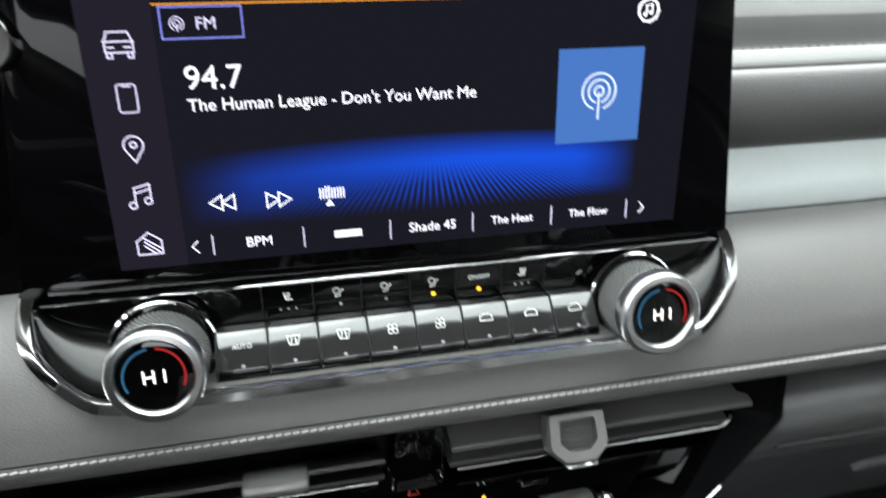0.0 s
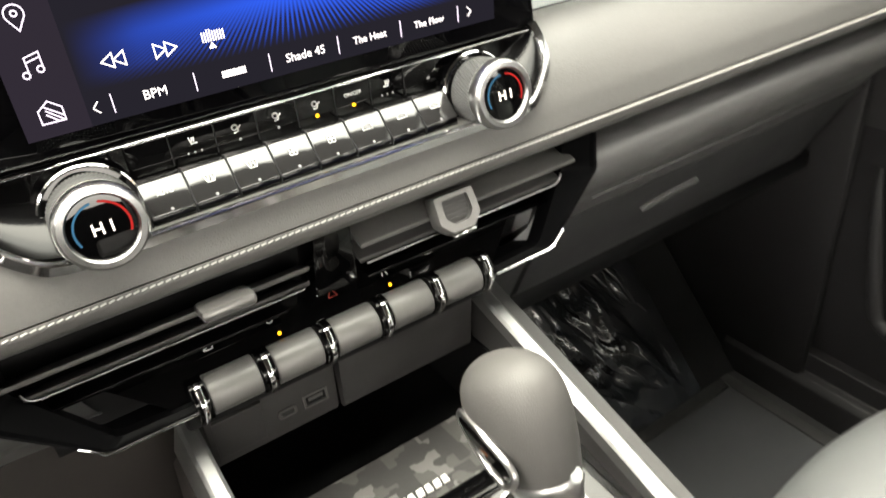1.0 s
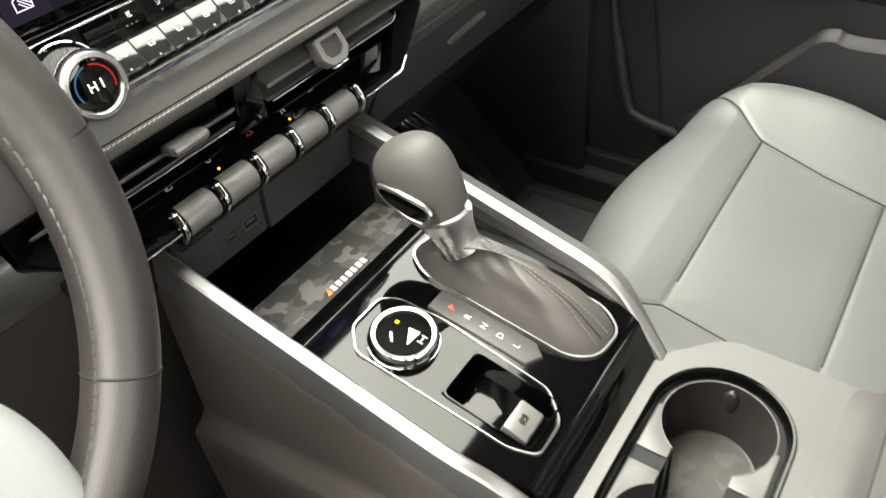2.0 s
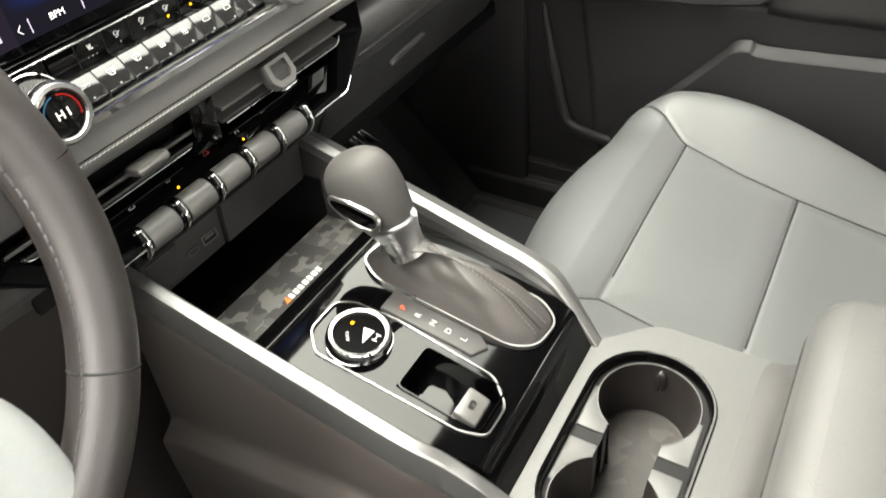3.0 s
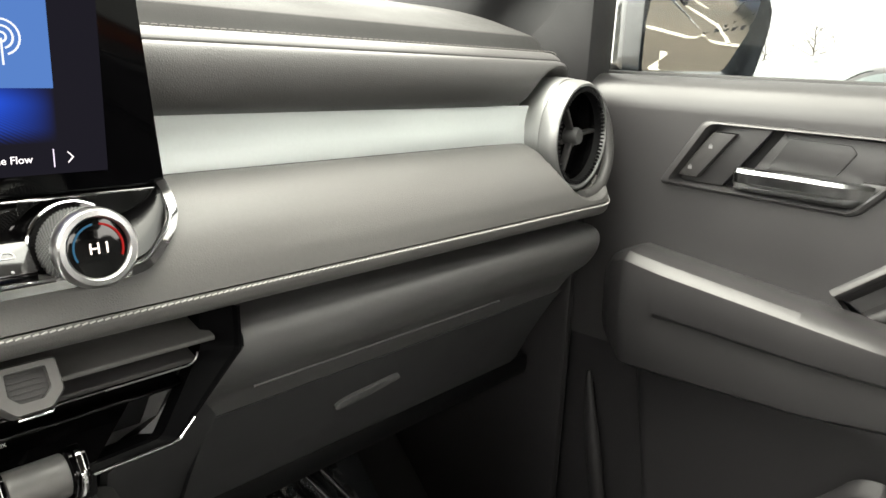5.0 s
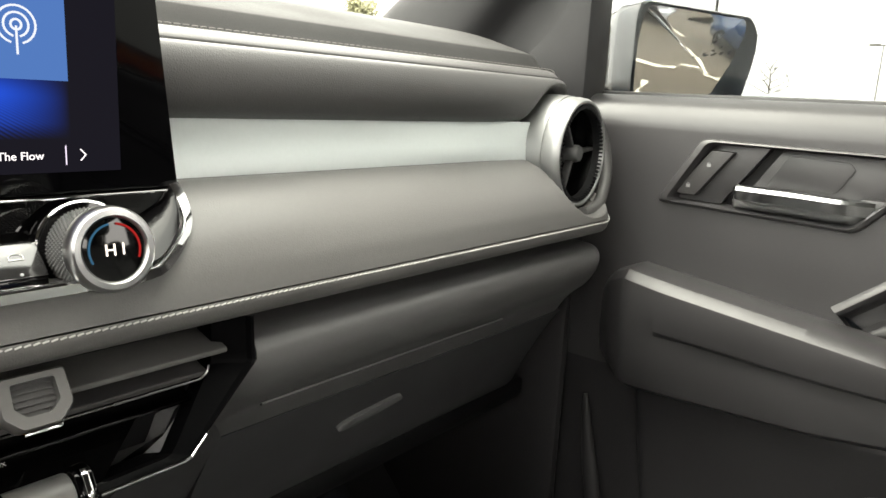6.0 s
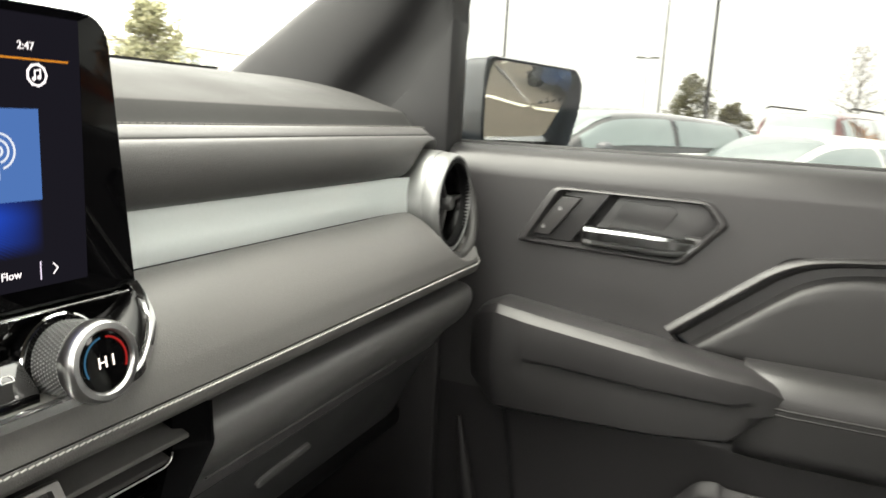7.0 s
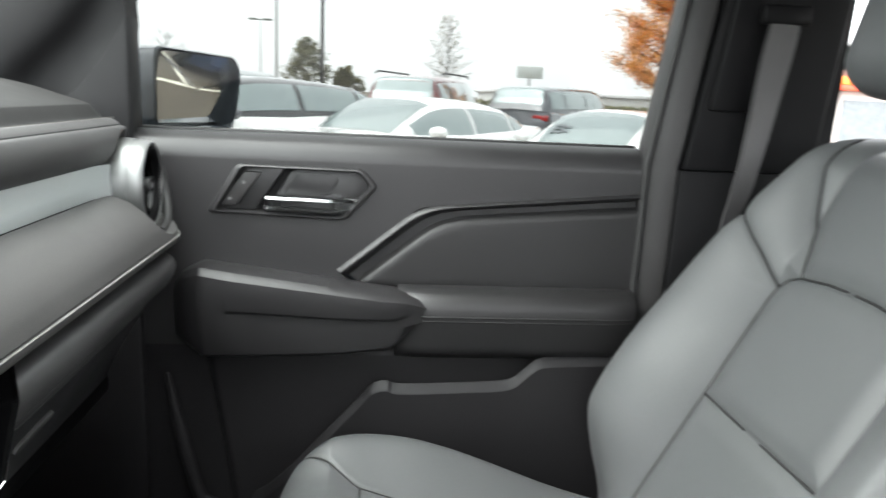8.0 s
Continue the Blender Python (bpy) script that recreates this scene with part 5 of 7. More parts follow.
neck = []
for q in span(0, 1, 14):
    ring = []
    for k in range(72):
        a = 360 * k / 72
        h = -0.004 + (neck_top(a) + 0.004) * q
        w, d, f = (float(np.interp(h, KW[0], KW[c])) for c in (1, 2, 3))
        g_ = 0.0012 if q < 0.99 else -0.0008
        ring.append(Vector((0.0345, 0.366, 1.022)) + AX * h + FA * f + (-SA) * (w + g_) * math.cos(radians(a)) + FA * (d + g_) * math.sin(radians(a)))
    neck.append(ring)
part("collar", loft(neck, caps=False), NECK, gear, "satin silver neck with side arm", sharp=50)
knob_rings = [along(0.022, 0.0172, 0.0195, 0.0), along(0.030, 0.0195, 0.0235, 0.001), along(0.042, 0.0225, 0.029, 0.004), along(0.056, 0.0248, 0.0335, 0.007), along(0.068, 0.0252, 0.0345, 0.008), along(0.078, 0.0235, 0.0325, 0.008), along(0.086, 0.0195, 0.027, 0.007), along(0.0915, 0.013, 0.018, 0.006), along(0.094, 0.006, 0.008, 0.005), along(0.0946, 0.001, 0.001, 0.005)]
part("knob", loft([list(r_) for r_ in zip(*[smooth_line(col, 4) for col in zip(*knob_rings)])]), KNOB_LEATHER, gear, "smooth black leather knob")
tm = Matrix.Translation((0.0345, 0.366, 1.022)) @ Matrix((-SA, FA, AX)).transposed().to_4x4()
loop = [(0.0245, 0.070), (0.0050, 0.0625), (-0.0125, 0.049), (-0.0150, 0.041), (-0.0060, 0.0335), (0.0080, 0.040), (0.0205, 0.053), (0.0265, 0.064)]
ringl = rounded(loop, 0.004, 4)
part("knob_trim", tube([tm @ Vector((-0.0235 - 0.0022 * (1 - abs(p[0]) / 0.03), p[0], p[1])) for p in ringl + ringl[:1]], 0.0022, 8, caps=False), NECK, gear, "silver button surround")
part("release_button", moved(prism(rounded([(0.023, 0.0685), (0.004, 0.060), (-0.0120, 0.047), (-0.0138, 0.0415), (-0.0055, 0.036), (0.008, 0.042), (0.0195, 0.0545), (0.0245, 0.063)], 0.004), "x", -0.0262, -0.0215, 0.0012), tm), PIANO, gear, "gloss black release button")
part("badge", moved(lathe([(0.0042, 0), (0.004, 0.0008), (0, 0.001)], 20), tm @ aim((0.004, -0.0225, 0.031), (0.1, -1, 0.1))), SILVER, gear)
gp = loft([[(x, y, top_z(y) - 0.001) for x, y in ((-0.008, 0.371), (0.013, 0.371), (0.013, 0.288), (0.006, 0.278), (-0.008, 0.286))], [(x, y, top_z(y) + 0.0028) for x, y in ((-0.007, 0.370), (0.013, 0.370), (0.013, 0.288), (0.006, 0.279), (-0.007, 0.286))]], r=0.0008)
plate = part("gear_plate", gp, PLASTIC, gear, "dark grey gear indicator plate")
for i, ch in enumerate("PRNDL"):
    y = 0.354 - 0.014 * i
    part("gear_letter", moved(text_mesh(ch, height=0.0052), on_top(0.002, y, 0.0031)), GEAR_RED if ch == "P" else GEAR_WHITE, plate)

# ---- armrest lid ----
arm = thing("console_armrest", (0.0, -0.1, 0.925), "padded grey-black leather armrest lid behind the cup holders", "armrest")
prof = rounded([(0.060, 0.955), (0.068, 0.99), (0.060, 1.028), (0.025, 1.036), (-0.30, 1.034), (-0.30, 0.955)], [0.002, 0.02, 0.02, 0.02, 0.002, 0.002], 6)


def squeeze(x, p):
    t = max(0.0, (abs(x) - 0.105) / 0.03)
    return (p[0] - 0.016 * t * t, 0.926 + (p[1] - 0.926) * (1 - 0.22 * t * t))


part("lid", loft([[(x, *squeeze(x, p)) for p in prof] for x in (-0.134, -0.131, -0.126, -0.118, -0.108, -0.05, 0, 0.05, 0.108, 0.118, 0.126, 0.131, 0.134)]), LEATHER_ARM, arm)
# The base's dark tone holds the shade below the lid's front edge.
part("lid_base", loft([[(x, 0.088 - t, 0.9292), (x, 0.076 - t, 0.9325), (x, 0.066 - t, 0.942), (x, 0.056 - t, 0.962), (x, -0.29, 0.962), (x, -0.29, 0.9292)] for x, t in ((-0.1275, 0.006), (-0.12, 0.0015), (-0.10, 0.0), (0.10, 0.0), (0.12, 0.0015), (0.1275, 0.006))]), PLASTIC, arm, "plastic base under the lid, shade in its dark tone")
part("lid_seam", tube([(x, squeeze(x, (0.0655, 0.985))[0] + 0.0004, 0.985) for x in span(-0.128, 0.128, 24)], 0.0011, 6), SEAM, arm)

# ---- steering wheel ----
WC = Vector((-0.3641, 0.3846, 1.2448))
wheel = thing("steering_wheel", WC, "black leather steering wheel with polished silver spoke trim", "steering wheel")
WM = aim(WC, (0, -0.955, 0.296))
rim = [WM @ Vector((0.1712 * math.cos(a), 0.1712 * math.sin(a), 0)) for a in (2 * math.pi * k / 96 for k in range(97))]
part("wheel_rim", tube(rim, 0.0160, 24, caps=False, up=WM.to_3x3() @ Vector((0, 0, 1))), WHEEL_LEATHER, wheel, "stitched black leather rim")
for a in (-33.5, 213.5):
    part("rim_seam", moved(lathe([(0.0161, -0.0007), (0.0166, 0.0), (0.0161, 0.0007)], 24), WM @ Matrix.Rotation(radians(a), 4, "Z") @ Matrix.Translation((0.1712, 0, 0)) @ Matrix.Rotation(radians(90), 4, "X")), SEAM, wheel)
for s in (-1, 1):
    part("spoke", moved(bevel(box(min(s * 0.05, s * 0.158), max(s * 0.05, s * 0.158), -0.022, 0.02, -0.022, -0.002), 0.005), WM), PLASTIC, wheel)
    band = smooth_line([(s * 0.035, -0.034, 0.010), (s * 0.065, -0.046, 0.010), (s * 0.083, -0.066, 0.009), (s * 0.090, -0.095, 0.007), (s * 0.088, -0.140, 0.004)], 6)
    part("spoke_trim", tube([WM @ p for p in band], 0.0150, 20, 0.4, up=WM.to_3x3() @ Vector((0, 0, 1))), SILVER, wheel, "polished silver spoke trim")
part("rim_stitching", stitches([WM @ Vector((0.1572 * math.cos(a), 0.1572 * math.sin(a), 0.0072)) for a in (2 * math.pi * k / 160 for k in range(161))], 0.0045, 0.0012, 0.0008), PLASTIC_GREY, wheel, "grey rim stitching")
part("hub_pad", moved(lathe([(0.0, 0.016), (0.045, 0.014), (0.068, 0.004), (0.074, -0.012), (0.06, -0.03), (0, -0.03)], 40), WM), PLASTIC_DARK, wheel, "black hub cover")
part("lower_spoke", moved(bevel(box(-0.03, 0.03, -0.158, -0.06, -0.018, -0.002), 0.005), WM), PLASTIC, wheel)
part("column", moved(lathe([(0.05, -0.03), (0.055, -0.06), (0.055, -0.2), (0, -0.2)], 32), WM), PLASTIC_DARK, wheel)


# ---- passenger seat ----
seat = thing("passenger_seat", (0.37, 0.0, 0.56), "black leather front passenger seat with stitched panels and bolsters", "car seat")
SCX = 0.372


def groove(d, deep=0.0052, w=0.0045):
    return -deep * math.exp(-(d / w) ** 2)


def seg_gap(x, y, a, b):
    """Distance of (x, y) from the stroke a-b."""
    dx, dy = b[0] - a[0], b[1] - a[1]
    t = max(0.0, min(1.0, ((x - a[0]) * dx + (y - a[1]) * dy) / (dx * dx + dy * dy)))
    return math.hypot(x - a[0] - dx * t, y - a[1] - dy * t)


# seams of the cushion in plan: outer side, inner side, two across
CUSH_LINES = [[(0.585, 0.345), (0.558, 0.304), (0.531, 0.265), (0.529, 0.26), (0.524, 0.18), (0.527, 0.11), (0.537, 0.0), (0.55, -0.12)], [(0.180, 0.290), (0.190, 0.278), (0.208, 0.258), (0.212, 0.18), (0.209, 0.11), (0.199, 0.0), (0.186, -0.12)], [(0.529, 0.26), (0.208, 0.258)], [(0.527, 0.11), (0.209, 0.11)]]
CUSH_SEAMS = [(a, b) for ln in CUSH_LINES for a, b in zip(ln, ln[1:])]


def soft(t):
    t = min(1.0, max(0.0, t))
    return t * t * (3 - 2 * t)


def cushion_half(y):
    return 0.262 * (1 - 0.13 * max(0.0, (y - 0.2225) / 0.1475) ** 2)


def cushion_front(u):
    return 0.393 - 0.023 * abs(u) ** 1.5 - 0.03 * abs(u) ** 3


def cushion_z(x, y):
    u = (x - SCX) / cushion_half(y)
    z = 0.806 + 0.30 * (min(y, 0.30) - 0.107)
    z += 0.007 * math.cos(min(abs(u), 1) * math.pi / 2)
    z += (0.030 + 0.012 * soft(u + 0.5)) * soft((abs(u) - 0.54) / 0.38) * (1 - 0.62 * soft((y - 0.17) / 0.17))
    z += 0.015 * soft((u - 0.62) / 0.3) * soft((y + 0.05) / 0.2)
    near = min(seg_gap(x, y, a, b) for a, b in CUSH_SEAMS)
    z += groove(near, 0.0026, 0.0030) - 0.0035 * (1 - 0.8 * soft((y - 0.26) / 0.06)) * math.exp(-(near / 0.018) ** 2)
    f = min(1.0, max(0.0, (y - cushion_front(u) + 0.105) / 0.105))
    e = min(1.0, max(0.0, (abs(u) - 0.80) / 0.20))
    return z - 0.066 * (1 - math.sqrt(max(0.0, 1 - f ** 2.4))) - 0.045 * (1 - math.sqrt(max(0.0, 1 - e ** 2.4)))


def cushion(u, v):
    y = -0.22 + (cushion_front(u) + 0.22) * v
    x = SCX + cushion_half(y) * u - (0.016 * soft(-u) * soft((y - 0.2) / 0.12) if u < 0 else 0.0)
    return (x, y, cushion_z(x, y))


us, vs = span(-1, 1, 260), span(0, 1, 280)
cu = sheet(cushion, us, vs)
bound = [e for e in cu.edges if len(e.link_faces) == 1]
ext = bmesh.ops.extrude_edge_only(cu, edges=bound)
for g in ext["geom"]:
    if isinstance(g, bmesh.types.BMVert):
        g.co.z = 0.70
        g.co.x = SCX + (g.co.x - SCX) * 1.02
bmesh.ops.recalc_face_normals(cu, faces=cu.faces)
part("cushion", cu, LEATHER_SEAT, seat, "smooth black leather cushion", sharp=80)
for ln in CUSH_LINES:
    path = [(ax + (bx - ax) * q, ay + (by - ay) * q) for (ax, ay), (bx, by) in zip(ln, ln[1:]) for q in span(0, 1, 9)[:-1]]
    part("seam", tube([(x, y, cushion_z(x, y) + 0.0004) for x, y in path if y < 0.352], 0.0013, 6), SEAM, seat, "dark sewn seam")
part("cushion_base", box(SCX - 0.25, SCX + 0.25, -0.2, 0.30, 0.60, 0.72, 0.02), PLASTIC_DARK, seat)
part("side_cover", box(SCX - 0.272, SCX - 0.252, -0.24, 0.2, 0.66, 0.74, 0.006), PLASTIC, seat)
LEAN_B = radians(28)
# seams of one half of the backrest: (across, up) in metres
BACK_LINES = [[(0.122, -0.05), (0.122, 0.375), (0.1185, 0.392), (0.108, 0.404), (0.09, 0.4115), (0.04, 0.417), (0.0, 0.418)], [(0.122, 0.231), (0.0, 0.231)], [(0.119, 0.389), (0.152, 0.418), (0.20, 0.452), (0.27, 0.49)], [(0.09, 0.4115), (0.127, 0.485), (0.149, 0.546), (0.158, 0.62)]]
BACK_SEAMS = [(a, b) for ln in BACK_LINES for a, b in zip(ln, ln[1:])]


BOLSTER = smooth_line([(0, -0.04, -0.035), (0, 0.0, -0.026), (0, 0.031, -0.004), (0, 0.069, 0.032), (0, 0.117, 0.068), (0, 0.159, 0.077), (0, 0.23, 0.076), (0, 0.317, 0.066), (0, 0.387, 0.061), (0, 0.46, 0.053), (0, 0.54, 0.04), (0, 0.63, 0.03)], 8)
BOL_S, BOL_D = [p.y for p in BOLSTER], [p.z for p in BOLSTER]


def back(u, v):
    """u from inner to outer side, v from the base up."""
    s = -0.04 + 0.66 * v
    half = 0.262 - 0.085 * max(0.0, (v - 0.45) / 0.55) ** 1.7
    x = u * half
    out = 0.010 * math.cos(min(abs(u), 1) * math.pi / 2)
    hw = 0.122
    b = max(0.0, abs(x) - hw) / max(half - hw, 1e-3)
    side = float(np.interp(s, BOL_S, BOL_D))
    out += side * math.sin(min(b, 1.0) * math.pi * 0.6)
    e = max(0.0, abs(u) - 0.85) / 0.15
    out -= 0.07 * e ** 2.2
    near = min(seg_gap(abs(x), s, a, b) for a, b in BACK_SEAMS)
    out += groove(near, 0.0030, 0.0030) - 0.0055 * math.exp(-(near / 0.016) ** 2)
    t = max(0.0, v - 0.87) / 0.13
    out -= 0.06 * t ** 2.5
    n, a = Vector((0, -math.sin(LEAN_B), math.cos(LEAN_B))), Vector((0, math.cos(LEAN_B), math.sin(LEAN_B)))
    p = Vector((SCX + x, -0.062, 0.80)) + n * s + a * out
    return p


bk = sheet(back, span(-1, 1, 260), span(0, 1, 300))
bound = [e for e in bk.edges if len(e.link_faces) == 1]
ext = bmesh.ops.extrude_edge_only(bk, edges=bound)
for g in ext["geom"]:
    if isinstance(g, bmesh.types.BMVert):
        g.co += Vector((0, -math.cos(LEAN_B), -math.sin(LEAN_B))) * 0.09
bmesh.ops.recalc_face_normals(bk, faces=bk.faces)
part("backrest", bk, LEATHER_SEAT, seat, "reclined black leather backrest", sharp=80)
for ln in BACK_LINES:
    for s in (-1, 1):
        path = []
        for (ax, ay), (bx, by) in zip(ln, ln[1:]):
            for q in span(0, 1, 8)[:-1]:
                x, h = ax + (bx - ax) * q, ay + (by - ay) * q
                v = (h + 0.04) / 0.66
                half = 0.262 - 0.085 * max(0.0, (v - 0.45) / 0.55) ** 1.7
                if 0 <= v <= 0.97 and x < half * 0.97:
                    path.append(back(s * x / half, v) + Vector((0, 0.0011, 0.0006)))
        part("seam", tube(path, 0.0015, 6), SEAM, seat, "dark sewn seam")
part("back_shell", moved(bevel(box(-0.2, 0.2, -0.13, -0.07, -0.02, 0.58), 0.02), Matrix.Translation((SCX, -0.062, 0.80)) @ Matrix.Rotation(LEAN_B, 4, "X")), PLASTIC_DARK, seat)
HM = Matrix.Translation((SCX, -0.322, 1.468)) @ Matrix.Rotation(radians(14), 4, "X")
part("headrest", moved(bevel(box(-0.118, 0.118, -0.05, 0.045, -0.095, 0.095), 0.042, 6), HM), LEATHER_SEAT, seat, "black leather headrest")
for s in (-1, 1):
    part("headrest_post", tube([(SCX + s * 0.07, -0.345, 1.27), (SCX + s * 0.07, -0.325, 1.40)], 0.007, 12), CHROME, seat)

# ---- passenger door ----
door = thing("passenger_door", (0.72, 0.2, 0.6), "black passenger door with chrome handle, padded armrest and pocket", "car door")


def plate(outer, holes, x0, x1):
    """A wall plate in (y, z) with holes through it, between two x."""
    bm = bmesh.new()
    es = []
    for loop in (outer, *holes):
        vs_ = [bm.verts.new((x0, y, z)) for y, z in loop]
        es += [bm.edges.new((vs_[i], vs_[(i + 1) % len(vs_)])) for i in range(len(vs_))]
    bmesh.ops.triangle_fill(bm, edges=es, use_beauty=True)
    geo = bmesh.ops.extrude_face_region(bm, geom=bm.faces[:])["geom"]
    for g in geo:
        if isinstance(g, bmesh.types.BMVert):
            g.co.x = x1
    bmesh.ops.recalc_face_normals(bm, faces=bm.faces)
    return bm


HDL = rounded([(0.437, 1.2475), (0.272, 1.2455), (0.253, 1.223), (0.2955, 1.1765), (0.476, 1.1825)], 0.008, 4)
def shrink(poly, k):
    c = Vector((sum(p[0] for p in poly) / len(poly), sum(p[1] for p in poly) / len(poly)))
    return [tuple(c + (Vector(p) - c) * k) for p in poly]


upper_out = [(0.60, 0.984), (0.60, 1.2545), (-0.137, 1.2545), (-0.137, 1.2265), (0.186, 1.1965), (0.302, 1.1015), (0.24, 1.04), (0.24, 0.984)]
part("upper_panel", plate(upper_out, [shrink(HDL, 0.96)], 0.700, 0.712), PLASTIC_DOOR, door, "matte black upper trim")
sill = smooth_line([(0, 0.700, 1.2540), (0, 0.7002, 1.2580), (0, 0.7014, 1.2640), (0, 0.7046, 1.2722), (0, 0.7105, 1.2810), (0, 0.7190, 1.2870), (0, 0.730, 1.2905), (0, 0.748, 1.2912)], 4)
part("sill", thick(loft([[(p.y, y, p.z) for p in sill] for y in span(0.60, -0.138, 20)], caps=False, closed=False), 0.004, (-1, 0, 0.5)), PLASTIC_DOOR, door, "rounded window sill")
part("window_seal", box(0.744, 0.752, -0.14, 0.60, 1.283, 1.2945, 0.002), RUBBER, door)
hin, hmid = shrink(HDL, 0.955), shrink(HDL, 0.99)
bz = part("handle_bezel", loft([[(0.7005, *p) for p in shrink(HDL, 1.075)], [(0.6975, *p) for p in shrink(HDL, 1.062)], [(0.6958, *p) for p in shrink(HDL, 1.035)], [(0.695, *p) for p in hmid], [(0.701, *p) for p in hin], [(0.722, *p) for p in shrink(HDL, 0.92)]], caps=False), PLASTIC_DOOR, door, "black bezel round the handle")
part("recess", box(0.722, 0.727, 0.245, 0.485, 1.172, 1.252), PLASTIC_DARK, bz)
part("front_floor", prism([(0.474, 1.185), (0.434, 1.2455), (0.378, 1.2450), (0.421, 1.184)], "x", 0.7115, 0.7235, 0.001), PLASTIC_DOOR, bz, "flat floor under the lock switch")
part("rear_floor", prism([(0.393, 1.2030), (0.3665, 1.2445), (0.274, 1.2425), (0.2585, 1.2228), (0.2970, 1.1805), (0.308, 1.181), (0.318, 1.2030)], "x", 0.7120, 0.7235, 0.001), PLASTIC_DOOR, bz, "flat floor behind the handle")
part("finger_cup", prism(rounded([(0.380, 1.2060), (0.3615, 1.2385), (0.308, 1.2370), (0.302, 1.2300), (0.317, 1.2070)], 0.003, 3), "x", 0.7105, 0.7125, 0.0008), PLASTIC_DOOR, bz, "shallow finger cup")
hd = smooth_line([(0.7080, 0.4085, 1.1935), (0.6985, 0.403, 1.1950), (0.6945, 0.385, 1.1950), (0.6945, 0.35, 1.1945), (0.6960, 0.31, 1.1930), (0.7035, 0.281, 1.1925)], 6)
part("door_handle", loft([[(p.x - 0.0022, p.y, p.z + 0.0105), (p.x + 0.0020, p.y, p.z + 0.0120), (p.x + 0.011, p.y, p.z + 0.0095), (p.x + 0.011, p.y, p.z - 0.0120), (p.x + 0.0075, p.y, p.z - 0.0128), (p.x + 0.0018, p.y, p.z - 0.0085), (p.x - 0.0032, p.y, p.z - 0.0025), (p.x - 0.0040, p.y, p.z + 0.0070)] for p in hd]), SMOKED, bz, "polished chrome inside handle", sharp=16)
part("handle_root", bevel(box(0.702, 0.72, 0.266, 0.294, 1.188, 1.206), 0.003), PLASTIC_DOOR, bz)
lk = loft([[(0.703, 0.434, 1.2385), (0.703, 0.4105, 1.238), (0.703, 0.4455, 1.1905), (0.703, 0.4685, 1.191)], [(0.713, 0.434, 1.2385), (0.713, 0.4105, 1.238), (0.713, 0.4455, 1.1905), (0.713, 0.4685, 1.191)]], r=0.0015)
lock = part("lock_switch", lk, PLASTIC, bz, "dark grey lock rocker switch")
for y, z in ((0.4345, 1.2235), (0.4535, 1.2005)):
    part("lock_sign", moved(join(box(-0.002, 0.002, -0.0022, 0.0012, 0, 0.0003), flat_shape([arc(0, 0.0012, 0.0012, 0, 180, 8)], 0.0005)), aim((0.7028, y, z), (-1, 0, 0))), ICON_DIM, lock)
# slanted groove and the padded insert below it
band_top = [(0.302, 1.1015), (0.225, 1.1646), (0.200, 1.1835), (0.175, 1.195), (0.145, 1.2009), (0.10, 1.2052), (-0.137, 1.2265)]
band_bot = [(0.272, 1.083), (0.195, 1.1466), (0.172, 1.1640), (0.148, 1.1755), (0.118, 1.1825), (0.07, 1.1872), (-0.137, 1.2045)]
bt, bb = smooth_line([(0, *p) for p in band_top], 5), smooth_line([(0, *p) for p in band_bot], 5)
part("groove", loft([[(x, p.y + (q.y - p.y) * k, p.z + (q.z - p.z) * k) for p, q in zip(bt, bb)] for k, x in ((-0.16, 0.7035), (-0.10, 0.7035), (0.0, 0.6985), (0.08, 0.6950), (0.16, 0.6938), (0.24, 0.6948), (0.32, 0.6990), (0.42, 0.7070), (0.52, 0.7100), (0.90, 0.7100), (1.02, 0.7045))], caps=False, closed=False), PLASTIC_DOOR, door, "raised slanted ridge with a groove")


def insert(u, v):
    y = 0.268 - 0.405 * u
    high = float(np.interp(y, [p[0] for p in band_bot[::-1]], [p[1] for p in band_bot[::-1]]))
    low = float(np.interp(y, [-0.14, 0.2, 0.28], [1.066, 1.073, 1.078]))
    e = min(v, 1 - v) * (high - low)
    return (0.7055 - 0.007 * min(1.0, max(0.0, e) / 0.008) ** 0.6, y, high + (low - high) * v)


part("door_insert", thick(sheet(insert, span(0, 1, 50), [0, 0.01, 0.03, 0.06, 0.1, 0.2, 0.4, 0.6, 0.8, 0.9, 0.96, 1]), 0.003, (-1, 0, 0)), LEATHER_DOOR_SHADED, door, "black leather door insert")
pad_prof = rounded([(0.705, 1.083), (0.680, 1.082), (0.659, 1.071), (0.6535, 1.044), (0.663, 0.990), (0.685, 0.973), (0.705, 0.972)], [0, 0.012, 0.014, 0.012, 0.012, 0.01, 0], 5)


def pad_ring(y):
    t = max(0.0, (abs(y - 0.03) - 0.13) / 0.05)
    return [(0.705 + (x - 0.705) * (1 - 0.25 * t * t), y, z) for x, z in pad_prof]


pad = part("rear_armrest", loft([pad_ring(y) for y in span(-0.136, 0.215, 18)]), LEATHER_DOOR_SHADED, door, "padded black leather armrest")
for z, x in ((1.0460, 0.6548), (1.0395, 0.6556)):
    part("armrest_seam", tube([(x - 0.0006 + 0.012 * max(0.0, (abs(y - 0.03) - 0.13) / 0.05) ** 2, y, z) for y in span(-0.13, 0.2, 20)], 0.0012, 6), SEAM, pad)
